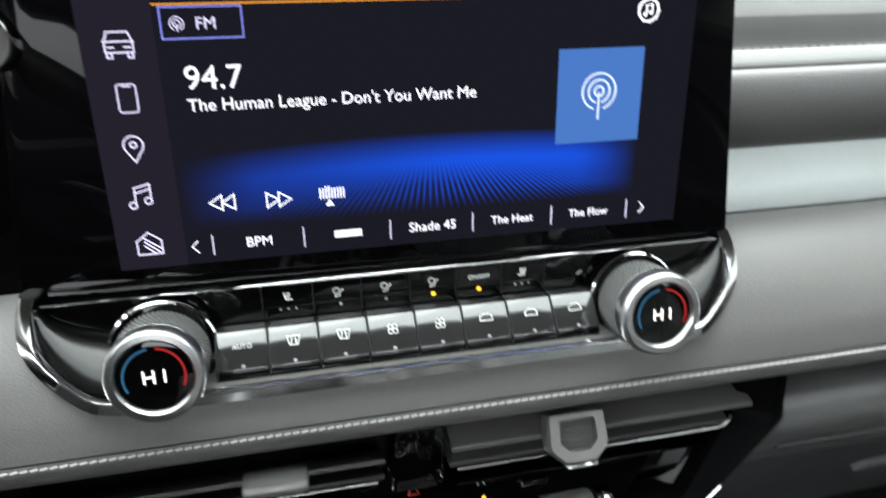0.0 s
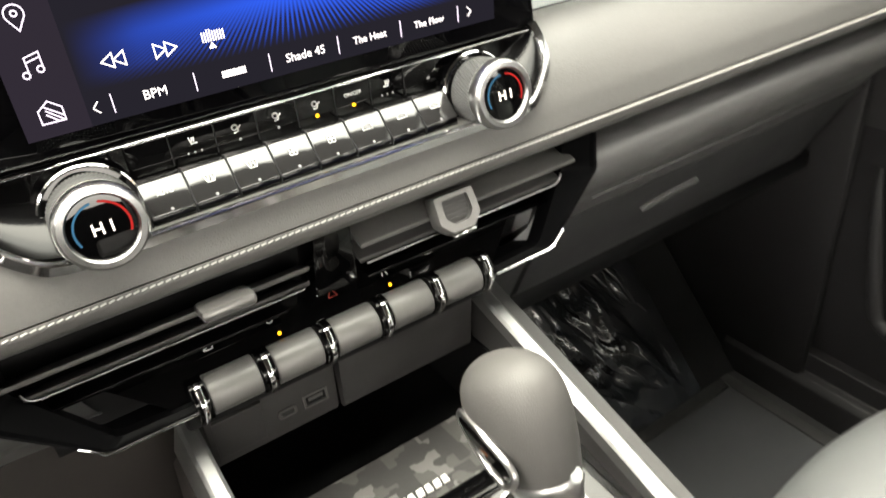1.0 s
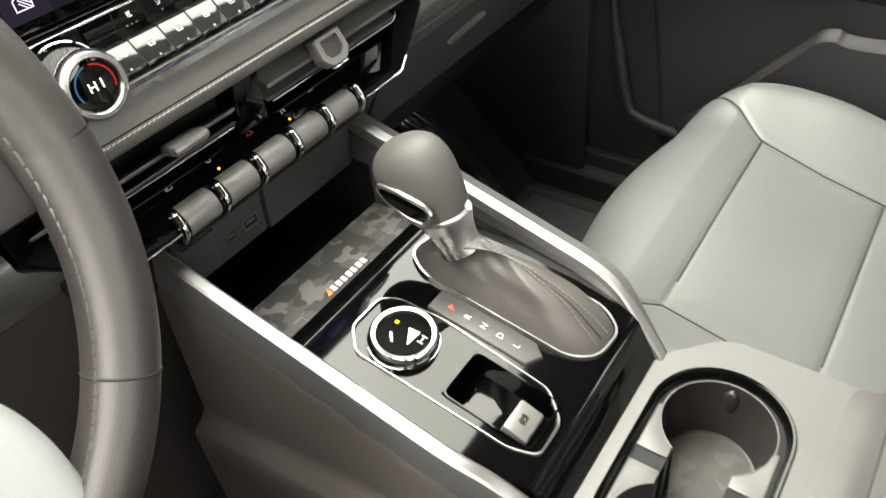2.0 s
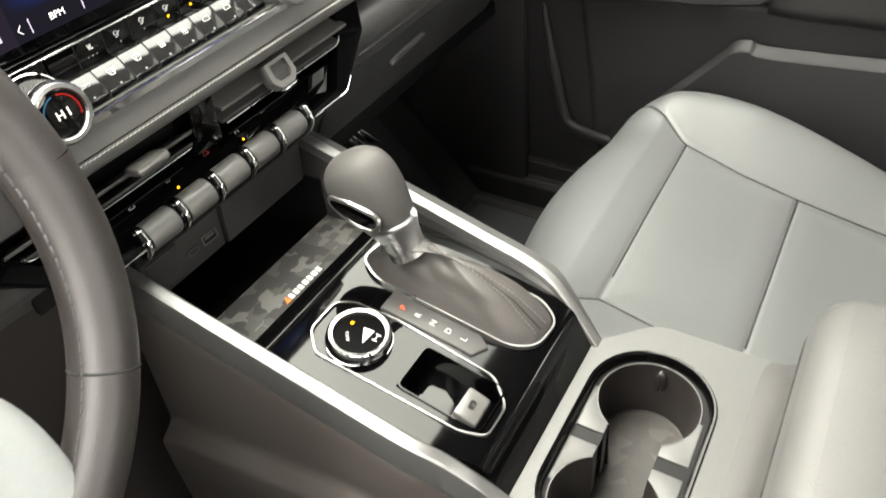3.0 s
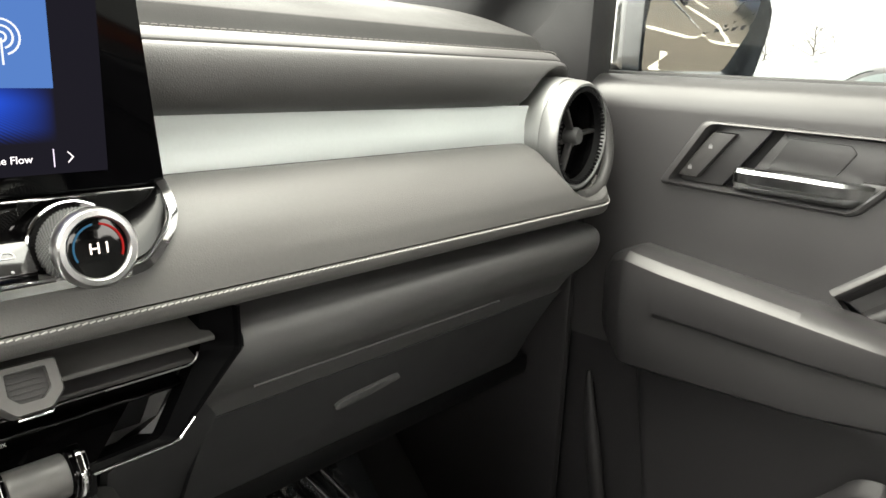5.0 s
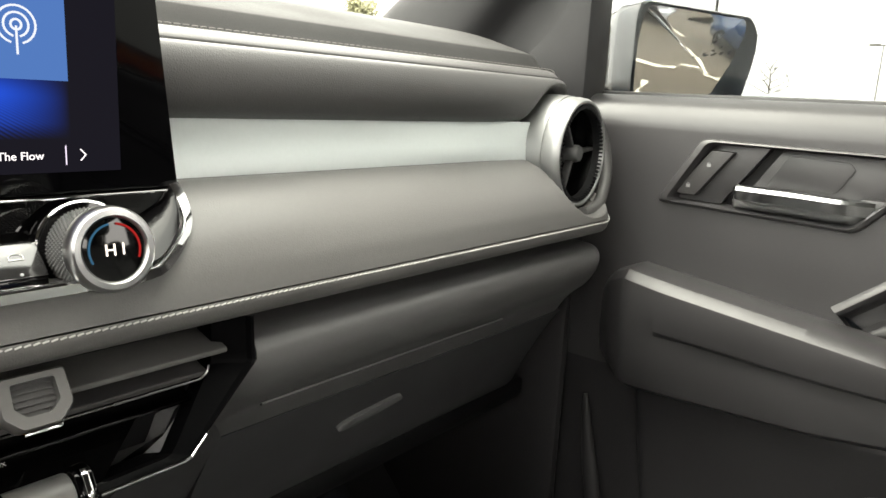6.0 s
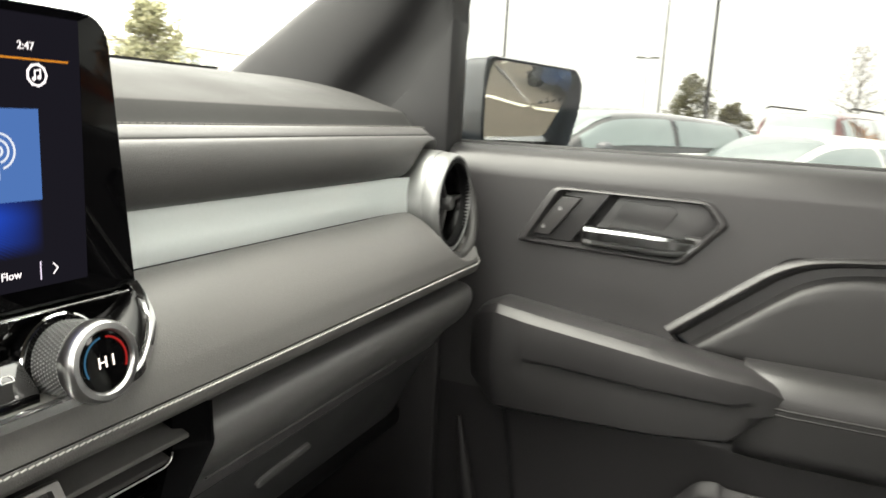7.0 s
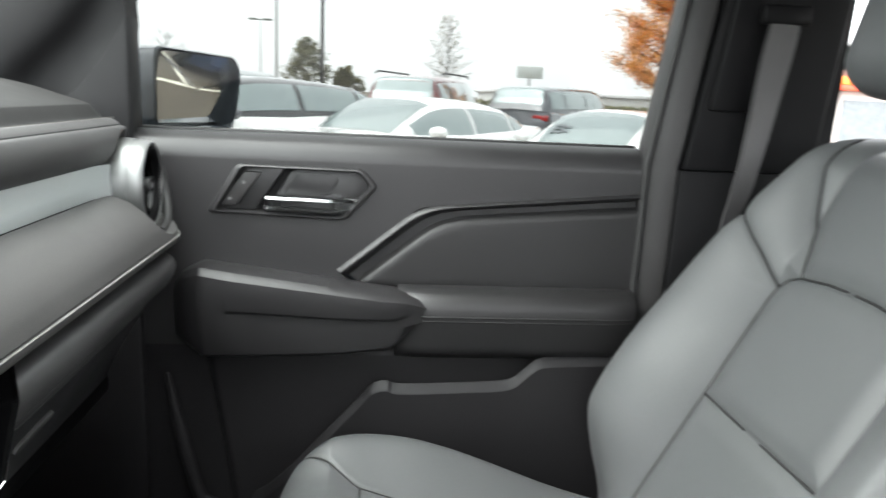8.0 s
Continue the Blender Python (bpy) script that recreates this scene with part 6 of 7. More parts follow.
# grab handle block: faceted, with an undercut
def grab(y):
    """A section of the grab block at y."""
    t = float(np.interp(y, [0.161, 0.18, 0.21, 0.25, 0.44, 0.485, 0.515, 0.53], [0.62, 0.78, 0.90, 0.97, 1.0, 0.95, 0.55, 0.25]))
    top = float(np.interp(y, [0.161, 0.185, 0.207, 0.488, 0.515, 0.53], [1.056, 1.070, 1.0765, 1.1125, 1.099, 1.078]))
    bot = float(np.interp(y, [0.161, 0.223, 0.30, 0.49, 0.53], [1.042, 0.989, 0.980, 0.974, 1.0]))
    xo = 0.703 - 0.064 * t
    mid = top - (top - bot) * 0.45
    k = float(np.interp(y, [0.19, 0.23, 0.42, 0.46], [0, 1, 1, 0]))
    return [(0.704, y, top), (0.703 - 0.026 * t, y, top + 0.001), (xo + 0.011 * t, y, top - 0.0012), (xo, y, top - float(np.interp(y, [0.161, 0.22, 0.45, 0.52], [0.005, 0.0085, 0.0105, 0.009]))), (xo + 0.002 * t, y, mid + 0.006), (xo + (0.003 + 0.011 * k) * t, y, mid), (xo + (0.004 + 0.008 * k) * t, y, mid - 0.012), (xo + 0.016 * t, y, bot + 0.010), (0.703 - 0.028 * t, y, bot), (0.704, y, bot)]


gb = loft([grab(y) for y in span(0.161, 0.53, 60)])
part("grab_block", bevel(gb, 0.002, 2, 32), PLASTIC_DOOR, door, "faceted black grab handle")
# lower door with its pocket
part("lower_panel", bevel(plate([(0.44, 0.62), (0.462, 0.78), (0.490, 0.95), (0.495, 0.985), (-0.137, 0.985), (-0.137, 0.62)], [], 0.702, 0.735), 0.016, 5), PLASTIC_LOWER_SHADED, door)
part("front_recess", plate([(0.60, 0.62), (0.60, 0.985), (0.43, 0.985), (0.43, 0.62)], [], 0.722, 0.732), PLASTIC_LOWER_SHADED, door)
pk = smooth_line([(0, *p) for p in ((0.43, 0.735), (0.385, 0.780), (0.326, 0.845), (0.268, 0.908), (0.247, 0.932), (0.226, 0.9385), (0.206, 0.9345), (0.10, 0.9385), (0.045, 0.9435), (0.022, 0.960), (0.002, 0.976), (-0.03, 0.980), (-0.137, 0.983))], 5)


def lip_x(y):
    return float(np.interp(y, [-0.14, 0.2, 0.26, 0.36, 0.40, 0.43], [0.662, 0.662, 0.668, 0.660, 0.672, 0.700]))


# Pocket body a tone below its lit lip; shade is in the colour.
POCKET = mat("shaded_pocket_plastic", (0.009, 0.0087, 0.0093), 0.5, spec=0.3, bump=0.35, bscale=1200, vary=0.15)
pocket_rows = [[(0.700, p.y, p.z - 0.10) for p in pk], [(lip_x(p.y) + 0.0165, p.y, p.z - 0.09) for p in pk], [(lip_x(p.y) + 0.0145, p.y, p.z - 0.001) for p in pk], [(lip_x(p.y) + 0.0125, p.y, p.z + 0.0030) for p in pk], [(lip_x(p.y) + 0.010, p.y, p.z + 0.0036) for p in pk], [(lip_x(p.y) + 0.001, p.y, p.z - 0.0060) for p in pk], [(lip_x(p.y) - 0.0006, p.y, p.z - 0.0095) for p in pk], [(lip_x(p.y) - 0.002, p.y, p.z - 0.05) for p in pk], [(lip_x(p.y) - 0.012, p.y, min(p.z - 0.06, 0.74)) for p in pk], [(lip_x(p.y) + 0.02, p.y, 0.63) for p in pk]]
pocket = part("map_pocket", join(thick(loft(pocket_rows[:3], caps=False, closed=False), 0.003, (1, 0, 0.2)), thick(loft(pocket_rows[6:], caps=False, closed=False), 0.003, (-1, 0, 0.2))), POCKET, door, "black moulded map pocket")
part("pocket_lip", thick(loft(pocket_rows[2:7], caps=False, closed=False), 0.003, (-1, 0, 0.6)), PLASTIC_LOWER_SHADED, pocket, "rounded upper lip")
ridge = smooth_line([(0.699, 0.545, 0.94), (0.698, 0.537, 0.89), (0.696, 0.522, 0.82), (0.694, 0.504, 0.752), (0.692, 0.488, 0.735), (0.69, 0.45, 0.727), (0.69, 0.40, 0.720), (0.69, 0.30, 0.712)], 6)
part("front_ridge", tube(ridge, lambda t: 0.010 * min(1.0, 0.3 + 3 * t), 14, 0.7, up=(-1, 0, 0)), PLASTIC_LOWER_SHADED, door, "thin raised edge of the door panel")
part("outer_skin", box(0.755, 0.80, -0.14, 0.60, 0.5, 1.275, 0.01), mat("truck_paint", (0.09, 0.105, 0.125), 0.25, coat=0.8, vary=0.05), door, "dark grey painted outer skin")
win = tagged(part("window_pane", box(0.7465, 0.7495, -0.225, 0.595, 1.28, 1.72), DIMMING_GLASS, door, "side window darkened to dim the outside"), "", "")


# ---- cabin shell ----
whole("cabin_floor", box(-0.76, 0.76, -1.4, 1.05, 0.50, 0.545), CARPET, "black carpeted cabin floor", "floor", "structure")
whole("firewall", box(-0.76, 0.76, 0.98, 1.02, 0.50, 1.35), CARPET, "black carpeted firewall", "wall", "structure")
whole("cabin_wall_rear", moved(plate([(-0.76, 0.5), (0.76, 0.5), (0.76, 1.74), (-0.76, 1.74)], [[(-0.6, 1.3), (0.6, 1.3), (0.55, 1.64), (-0.55, 1.64)]], 0, 0.05), Matrix.Translation((0, -1.36, 0)) @ Matrix.Rotation(radians(-90), 4, "Z") @ Matrix.Scale(-1, 4, (0, 1, 0))), PLASTIC_DARK, "dark rear cabin wall with a window", "wall", "structure")
whole("headliner", box(-0.76, 0.76, -1.4, 0.24, 1.70, 1.74), FABRIC, "dark grey fabric headliner", "ceiling", "structure")
whole("cabin_wall_left", plate([(1.0, 0.5), (1.0, 1.30), (0.58, 1.29), (0.45, 1.36), (0.16, 1.72), (-1.4, 1.74), (-1.4, 0.5)], [[(0.52, 1.27), (0.52, 1.30), (0.14, 1.66), (-0.24, 1.67), (-0.24, 1.27)], [(-0.42, 1.30), (-0.42, 1.66), (-1.0, 1.64), (-1.12, 1.30)]], -0.76, -0.70), PLASTIC, "dark driver side wall with door windows", "wall", "structure")
ws = bmesh.new()
wv = [ws.verts.new(p) for p in ((-0.72, 0.955, 1.362), (0.72, 0.955, 1.362), (0.66, 0.24, 1.735), (-0.66, 0.24, 1.735))]
ws.faces.new(wv)
wsg = whole("windscreen", thick(ws, 0.004), GLASS, "clear raked windscreen", "window", "structure")
wsg.visible_shadow = False
whole("cowl", box(-0.76, 0.76, 0.85, 1.0, 1.30, 1.352, 0.01), PLASTIC_DARK, "black cowl under the windscreen", "trim", "structure")

# right A-pillar and mirror sail
def pillar(name, poly, x0, x1, material, label, r=0.006):
    return whole(name, prism(poly, "x", x0, x1, r), material, label, "pillar", "structure")


STATIONS = [((0.690, 0.945, 1.345), (0.70, 0.655, 1.305)), ((0.690, 0.912, 1.367), (0.70, 0.640, 1.340)), ((0.688, 0.865, 1.398), (0.70, 0.615, 1.375)), ((0.684, 0.772, 1.458), (0.70, 0.586, 1.418)), ((0.677, 0.66, 1.520), (0.70, 0.584, 1.470)), ((0.672, 0.58, 1.556), (0.70, 0.560, 1.515)), ((0.655, 0.38, 1.662), (0.70, 0.38, 1.615)), ((0.648, 0.24, 1.728), (0.70, 0.24, 1.675))]
prings = []
for w_, d_ in STATIONS:
    w_, d_ = Vector(w_), Vector(d_)
    row = [w_, w_.lerp(d_, 0.05) + Vector((-0.010, 0, 0)), w_.lerp(d_, 0.22) + Vector((-0.018, 0, 0)), w_.lerp(d_, 0.42) + Vector((-0.022, 0, 0)), w_.lerp(d_, 0.58) + Vector((-0.021, 0, 0)), w_.lerp(d_, 0.66) + Vector((-0.014, 0, 0)), w_.lerp(d_, 0.74) + Vector((0.004, 0, 0)), w_.lerp(d_, 0.88) + Vector((0.008, 0, 0)), d_, Vector((0.755, d_.y, d_.z)), Vector((0.755, w_.y, w_.z))]
    prings.append(row)
whole("pillar_front", loft([[p for p in smooth_line(r_[:9], 3)] + r_[9:] for r_ in [[Vector(c) for c in row] for row in zip(*[smooth_line(col, 4) for col in zip(*prings)])]]), PILLAR, "grained black windscreen pillar trim", "pillar", "structure", sharp=45)
whole("windscreen_frit", box(-0.70, 0.655, 0.902, 0.908, 1.345, 1.3708), PLASTIC_DARK, "black ceramic edge of the windscreen", "trim", "structure")
pillar("mirror_sail", [(0.70, 1.27), (0.583, 1.27), (0.583, 1.44), (0.596, 1.415), (0.615, 1.385), (0.64, 1.352), (0.67, 1.325), (0.70, 1.31)], 0.698, 0.75, PILLAR, "black triangular mirror sail trim", 0.003)
whole("door_frame_top", prism([(0.585, 1.50), (0.30, 1.655), (-0.17, 1.66), (-0.17, 1.70), (0.26, 1.70), (0.60, 1.515)], "x", 0.70, 0.755, 0.004), PLASTIC_DARK, "black window frame above the door", "trim", "structure")
bp = thing("pillar_middle", (0.70, -0.27, 0.6), "black door pillar trim with seat belt slot", "pillar", kind="structure")
part("pillar_edge", loft([[(0.702, -0.140, 0.62), (0.752, -0.138, 0.62), (0.752, -0.205, 0.62), (0.69, -0.18, 0.62)], [(0.702, -0.142, 1.27), (0.752, -0.140, 1.27), (0.752, -0.205, 1.27), (0.685, -0.186, 1.27)], [(0.70, -0.210, 1.72), (0.752, -0.209, 1.72), (0.752, -0.27, 1.72), (0.685, -0.250, 1.72)]], r=0.008), PLASTIC, bp, "dark grey edge trim")
part("door_seal", tube([(0.6985, -0.1395, 0.63), (0.6985, -0.1405, 1.0), (0.6985, -0.1425, 1.27), (0.6985, -0.176, 1.50), (0.6985, -0.209, 1.71)], 0.0048, 10), RUBBER, bp, "black rubber door seal")
part("pillar_lower", loft([[(0.69, -0.182, 0.62), (0.75, -0.18, 0.62), (0.75, -0.42, 0.62), (0.69, -0.40, 0.62)], [(0.684, -0.187, 1.2668), (0.75, -0.187, 1.2668), (0.75, -0.40, 1.2668), (0.684, -0.385, 1.2668)]], r=0.006), PLASTIC_DARK, bp)
part("pillar_upper", loft([[(0.680, -0.190, 1.266), (0.75, -0.19, 1.266), (0.75, -0.40, 1.266), (0.680, -0.385, 1.266)], [(0.678, -0.256, 1.72), (0.75, -0.256, 1.72), (0.75, -0.45, 1.72), (0.678, -0.43, 1.72)]], r=0.006), PLASTIC_DARK, bp)
part("slot_cover", loft([[(0.671, -0.268, 1.352), (0.671, -0.216, 1.352), (0.686, -0.214, 1.352), (0.686, -0.27, 1.352)], [(0.669, -0.295, 1.56), (0.669, -0.243, 1.56), (0.684, -0.241, 1.56), (0.684, -0.297, 1.56)]], r=0.004), PLASTIC_DARK, bp)
sb = thing("seat_belt", (0.66, -0.27, 0.8), "dark grey woven seat belt hanging from the pillar", "seat belt")
belt = smooth_line([(0.662, -0.303, 1.478), (0.655, -0.293, 1.42), (0.652, -0.280, 1.32), (0.653, -0.266, 1.24), (0.656, -0.250, 1.15), (0.66, -0.240, 0.90), (0.664, -0.236, 0.66)], 6)
web = []
for k in range(7):
    row = []
    for i, p in enumerate(belt):
        tw = radians(float(np.interp(p.z, [0.9, 1.15, 1.24, 1.32, 1.48], [-62, -58, -26, -12, 0])))
        o = (k / 3 - 1) * 0.023
        row.append((p.x + o * math.sin(tw) - 0.003 * math.sin(i * 0.4 + k * 0.3), p.y + o * math.cos(tw), p.z))
    web.append(row)
part("webbing", thick(loft(web, caps=False, closed=False), 0.0012, (-1, 0, 0)), BELT, sb, "dark grey ribbed webbing")
part("belt_guide", moved(bevel(box(-0.034, 0.034, -0.009, 0.009, -0.013, 0.013), 0.005), Matrix.Translation((0.664, -0.303, 1.485)) @ Matrix.Rotation(radians(90), 4, "Z")), PLASTIC_DARK, sb, "black plastic belt guide")
for k in (0, 6):
    part("edge_stitching", tube([Vector(p) + Vector((-0.0006, 0.0016 if k == 0 else -0.0016, 0)) for p in web[k]], 0.0007, 5), SEAM, sb)
whole("cabin_wall_right", plate([(-0.40, 0.5), (-0.40, 1.74), (-1.4, 1.74), (-1.4, 0.5)], [[(-0.43, 1.30), (-0.44, 1.66), (-1.0, 1.64), (-1.12, 1.30)]], 0.715, 0.76), PLASTIC_DARK, "dark rear door with its window", "wall", "structure")
whole("roof_rail", box(0.68, 0.76, -1.4, -0.16, 1.66, 1.70, 0.01), FABRIC, "dark grey roof rail trim", "trim", "structure")
whole("kick_panel", box(0.690, 0.706, 0.575, 1.0, 0.54, 1.12, 0.012), PLASTIC_LOWER_SHADED, "black kick panel in the footwell", "trim", "structure")
whole("door_sill", prism(rounded([(0.682, 0.545), (0.684, 0.590), (0.692, 0.600), (0.703, 0.602), (0.704, 0.632), (0.745, 0.632), (0.745, 0.545)], 0.003), "y", -0.4, 0.70), PLASTIC_LOWER_SHADED, "ribbed black door sill", "trim", "structure")
mat_f = thing("floor_mat", (0.4, 0.68, 0.545), "black rubber floor mat under clear plastic wrap", "floor mat")
part("mat_sheet", box(0.17, 0.645, 0.20, 0.66, 0.545, 0.553, 0.003), MATCARPET, mat_f, "dark grey carpet mat")
for a in (box(0.155, 0.175, 0.19, 0.67, 0.545, 0.557, 0.003), box(0.64, 0.66, 0.19, 0.67, 0.545, 0.557, 0.003), box(0.176, 0.639, 0.65, 0.67, 0.545, 0.557, 0.003)):
    part("mat_border", a, RUBBER, mat_f, "raised black rubber border")
whole("toe_board", prism([(0.67, 0.545), (0.98, 0.86), (0.98, 0.545)], "x", 0.13, 0.69, 0.01), CARPET, "black carpeted toe board sloping up", "wall", "structure")


def crumple(u, v):
    x, h = 0.16 + 0.44 * u, 0.36 * v
    q = Vector((x * 12 + h * 4, h * 4.0 - x * 2, 3.1))
    rim = min(1.0, 8 * min(u, 1 - u, v + 0.02, 1.02 - v))
    lift = 0.008 + rim * (0.045 * abs(noise.noise(q)) + 0.015 * abs(noise.noise(q * 2.3)) + 0.0045 * abs(noise.noise(q * 5.1)) + 0.001 * abs(noise.noise(q * 9.7)))
    return (x, 0.675 + (h - lift) * 0.7, 0.55 + (h + lift) * 0.7)


for dx, dl in ((0.0, 1.0), (0.024, 0.8)):
    fold = smooth_line([(0.484 + dx, 0.828, 0.768), (0.498 + dx, 0.806, 0.744), (0.512 + dx, 0.786, 0.718), (0.530 + dx * 0.6, 0.768 + 0.01 * (1 - dl), 0.690)], 6)
    part("wrap_fold", tube(fold, lambda t, d=dl: 0.0012 + 0.0042 * d * math.sin(math.pi * t) ** 0.7, 10), FILM, mat_f, "standing shiny fold")
part("plastic_wrap", sheet(crumple, span(0, 1, 170), span(0, 1, 150)), FILM, mat_f, "crumpled shiny plastic wrap", sharp=180)
whole("cowl_side", join(box(0.70, 0.76, 0.60, 1.02, 0.50, 1.29), box(0.716, 0.76, 0.60, 1.02, 1.2895, 1.345)), PLASTIC_DARK, "black inner side wall of the footwell", "wall", "structure")
whole("truck_underbody", box(-0.70, 0.70, -1.30, 0.95, 0.0, 0.498, 0.03), PLASTIC_DARK, "plain dark underbody beneath the cabin", "wall", "structure")


# ---- door mirror ----
mir = thing("door_mirror", (0.86, 0.60, 1.26), "grey door mirror showing parked cars behind", "mirror")
MO = rounded([(0.0, 1.284), (0.0, 1.400), (0.05, 1.409), (0.92, 1.4025), (1.0, 1.385), (1.0, 1.352), (0.90, 1.281)], [0.03] * 7, 4)
MAX_, MIN_ = Vector((0.826, 0.588, 0)), Vector((0.168, -0.097, 0))
MN = Vector((-0.50, -0.866, 0.0)).normalized()


def mface(a, z, lift=0.0):
    return MAX_ + MIN_ * a - MN * lift + Vector((0, 0, z))


def mscale(k, kz):
    return [(0.5 + (a - 0.5) * k, 1.344 + (z - 1.344) * kz) for a, z in MO]


mh = loft([[mface(a, z, 0.105) for a, z in mscale(0.62, 0.72)], [mface(a, z, 0.085) for a, z in mscale(0.86, 0.9)], [mface(a, z, 0.045) for a, z in mscale(0.97, 1.0)], [mface(a, z, 0.0) for a, z in mscale(1, 1)], [mface(a, z, -0.003) for a, z in mscale(0.97, 0.965)], [mface(a, z, 0.002) for a, z in mscale(0.945, 0.935)], [mface(a, z, 0.034) for a, z in mscale(0.93, 0.92)]])
CARGREY = mat("grey_car_paint", (0.09, 0.105, 0.125), 0.25, coat=0.8, vary=0.05)
part("mirror_shell", mh, CARGREY, mir, "dark grey mirror shell")
part("mirror_arm", tube([(0.75, 0.67, 1.262), (0.80, 0.66, 1.264), (0.86, 0.645, 1.29)], 0.022, 14, 0.7), PLASTIC_DARK, mir)
AIM_ = Vector((-0.45, -0.88, -0.20)).normalized()
gc = mface(0.5, 1.344, 0.010)
rows = []
for k in (0.925, 0.75, 0.6, 0.45, 0.3, 0.15, 0.02):
    ring = []
    for a, z in mscale(k, k * 0.99):
        p = mface(a, z) - gc
        p = p - AIM_ * p.dot(AIM_)
        ring.append(gc + p - AIM_ * (p.length_squared / 2.4) + AIM_ * 0.0035)
    rows.append(ring)
part("mirror_glass", loft(rows, caps=False), MIRROR, mir, "convex mirror glass", sharp=180)

# ---- ground ----
g = bmesh.new()
bmesh.ops.create_grid(g, x_segments=40, y_segments=40, size=1500)
whole("ground", g, ASPHALT, "worn warm grey asphalt car park", "ground", "structure")


def stripe(x0, y0, x1, y1, w=0.12):
    d = Vector((x1 - x0, y1 - y0, 0))
    b = box(0, d.length, -w / 2, w / 2, 0.004, 0.008)
    return whole("parking_line", moved(b, Matrix.Translation((x0, y0, 0)) @ Matrix.Rotation(math.atan2(d.y, d.x), 4, "Z")), LINE_PAINT, "painted pale parking bay line on asphalt", "road marking", group="parking lines")


for k in range(5):
    stripe(1.35 + 2.75 * k - 2.75, -3.2, 1.35 + 2.75 * k - 2.75, 2.4)
stripe(-3, -4.1, 14, -4.1)
stripe(2.75, -4.1, 2.3, -9.5)
for k in range(4):
    stripe(0.2 + 2.75 * k, -13.5, 0.2 + 2.75 * k, -8.2)

# ---- cars ----
POLE_GREY = mat("sticker_print", (0.12, 0.13, 0.14), 0.6)
TYRE = mat("tyre_rubber", (0.02, 0.02, 0.02), 0.8)
CARGLASS = mat("car_glass", (0.25, 0.295, 0.295), 0.05, metal=0.5, coat=0.6, vary=0.08)
LAMP = mat("headlamp", (0.5, 0.52, 0.55), 0.1, coat=0.8)
TAIL = mat("tail_lamp", (0.3, 0.012, 0.01), 0.15, coat=0.7)


def car(name, at, heading, paint, label, length=4.7, width=1.84, belt=0.95, roof=1.44, hood=0.80, tail=0.95, a0=0.27, a1=0.43, c1=0.75, c0=0.93, roof_paint=None, rails=False, stickers=False, mirror_paint=None, boxy=0.52):
    """A parked car, nose along heading (degrees from +x). a0..c0: where the windscreen's foot and top and the rear window's top and foot lie along its length."""
    th = thing(name, (0, 0, 0), label, "car", "parked cars")
    L, W = length, width / 2
    def X(f):
        return L / 2 - f * L
    st = [(0.0, 0.50, 0.62, 0.60), (0.012, 0.42, 0.74, 0.66), (0.06, 0.30, 0.93, hood - 0.06), (0.16, 0.24, 1.0, hood + 0.02), (a0, 0.22, 1.0, hood + 0.09), (a0 + 0.06, 0.22, 1.0, belt), (0.55, 0.22, 1.0, belt), (0.8, 0.24, 1.0, belt + 0.03), (c0, 0.28, 0.97, tail), (0.985, 0.38, 0.88, tail - 0.06), (1.0, 0.48, 0.78, tail - 0.2)]
    rings = []
    for f, zb, w, zt in st:
        x, ww = X(f), W * w
        zm = zb + (zt - zb) * 0.55
        rings.append([(x, -ww * 0.82, zb), (x, -ww * 0.97, zb + 0.1), (x, -ww, zm), (x, -ww * 0.965, zt - 0.05), (x, -ww * 0.90, zt), (x, 0, zt + 0.025), (x, ww * 0.90, zt), (x, ww * 0.965, zt - 0.05), (x, ww, zm), (x, ww * 0.97, zb + 0.1), (x, ww * 0.82, zb)])
    part("body", loft(rings), paint, th, sharp=50)
    g0 = W * 0.93
    g1 = g0 * 0.80
    sill = hood + 0.02
    # the greenhouse: one smooth roofline, rounded sections that lean inwards
    line = smooth_line([(a0, 0, hood + 0.06), ((a0 + a1) / 2, 0, (hood + roof) / 2 + 0.05), (a1, 0, roof - 0.045), (a1 + (c1 - a1) * 0.4, 0, roof), (c1, 0, roof - 0.055), ((c1 + c0) / 2, 0, (roof + tail) / 2 + 0.01), (c0, 0, tail - 0.01)], 8)
    fs, hs = [p.x for p in line], [p.z for p in line]

    def skin(f, q, out=0.0):
        """A point of the greenhouse at f along the car, q from -1 (one sill) over 0 (the roof) to 1."""
        top = max(float(np.interp(f, fs, hs)), sill + 0.01)
        w = g0 * (1 - 0.22 * abs((f - (a0 + c0) / 2) / ((c0 - a0) / 2)) ** 4)
        ang = (1 - abs(q)) * math.pi / 2
        up_, side = math.sin(ang) ** boxy, math.cos(ang) ** boxy if abs(q) > 1e-6 else 0.0
        y = math.copysign((w + out) * side, q) * (1 - 0.22 * up_ * (top - sill) / (roof - sill))
        return Vector((X(f), y, sill + (top + out - sill) * up_))
    qs = [-1 + 2 * k / 32 for k in range(33)]
    part("cabin", loft([[skin(f, q) for q in qs] for f in fs]), roof_paint or paint, th, sharp=60)

    def pane(nm, f0, f1, q0, q1, n=8, m=8):
        """A curved pane lying proud on the greenhouse."""
        def row(f, out):
            return [skin(f, q0 + (q1 - q0) * k / m, out) for k in range(m + 1)]
        part(nm, loft([row(f0 + (f1 - f0) * k / n, 0.008) for k in range(n + 1)], caps=False, closed=False), CARGLASS, th, sharp=60)

    def mixp(a, b, t):
        return Vector(a).lerp(Vector(b), t)
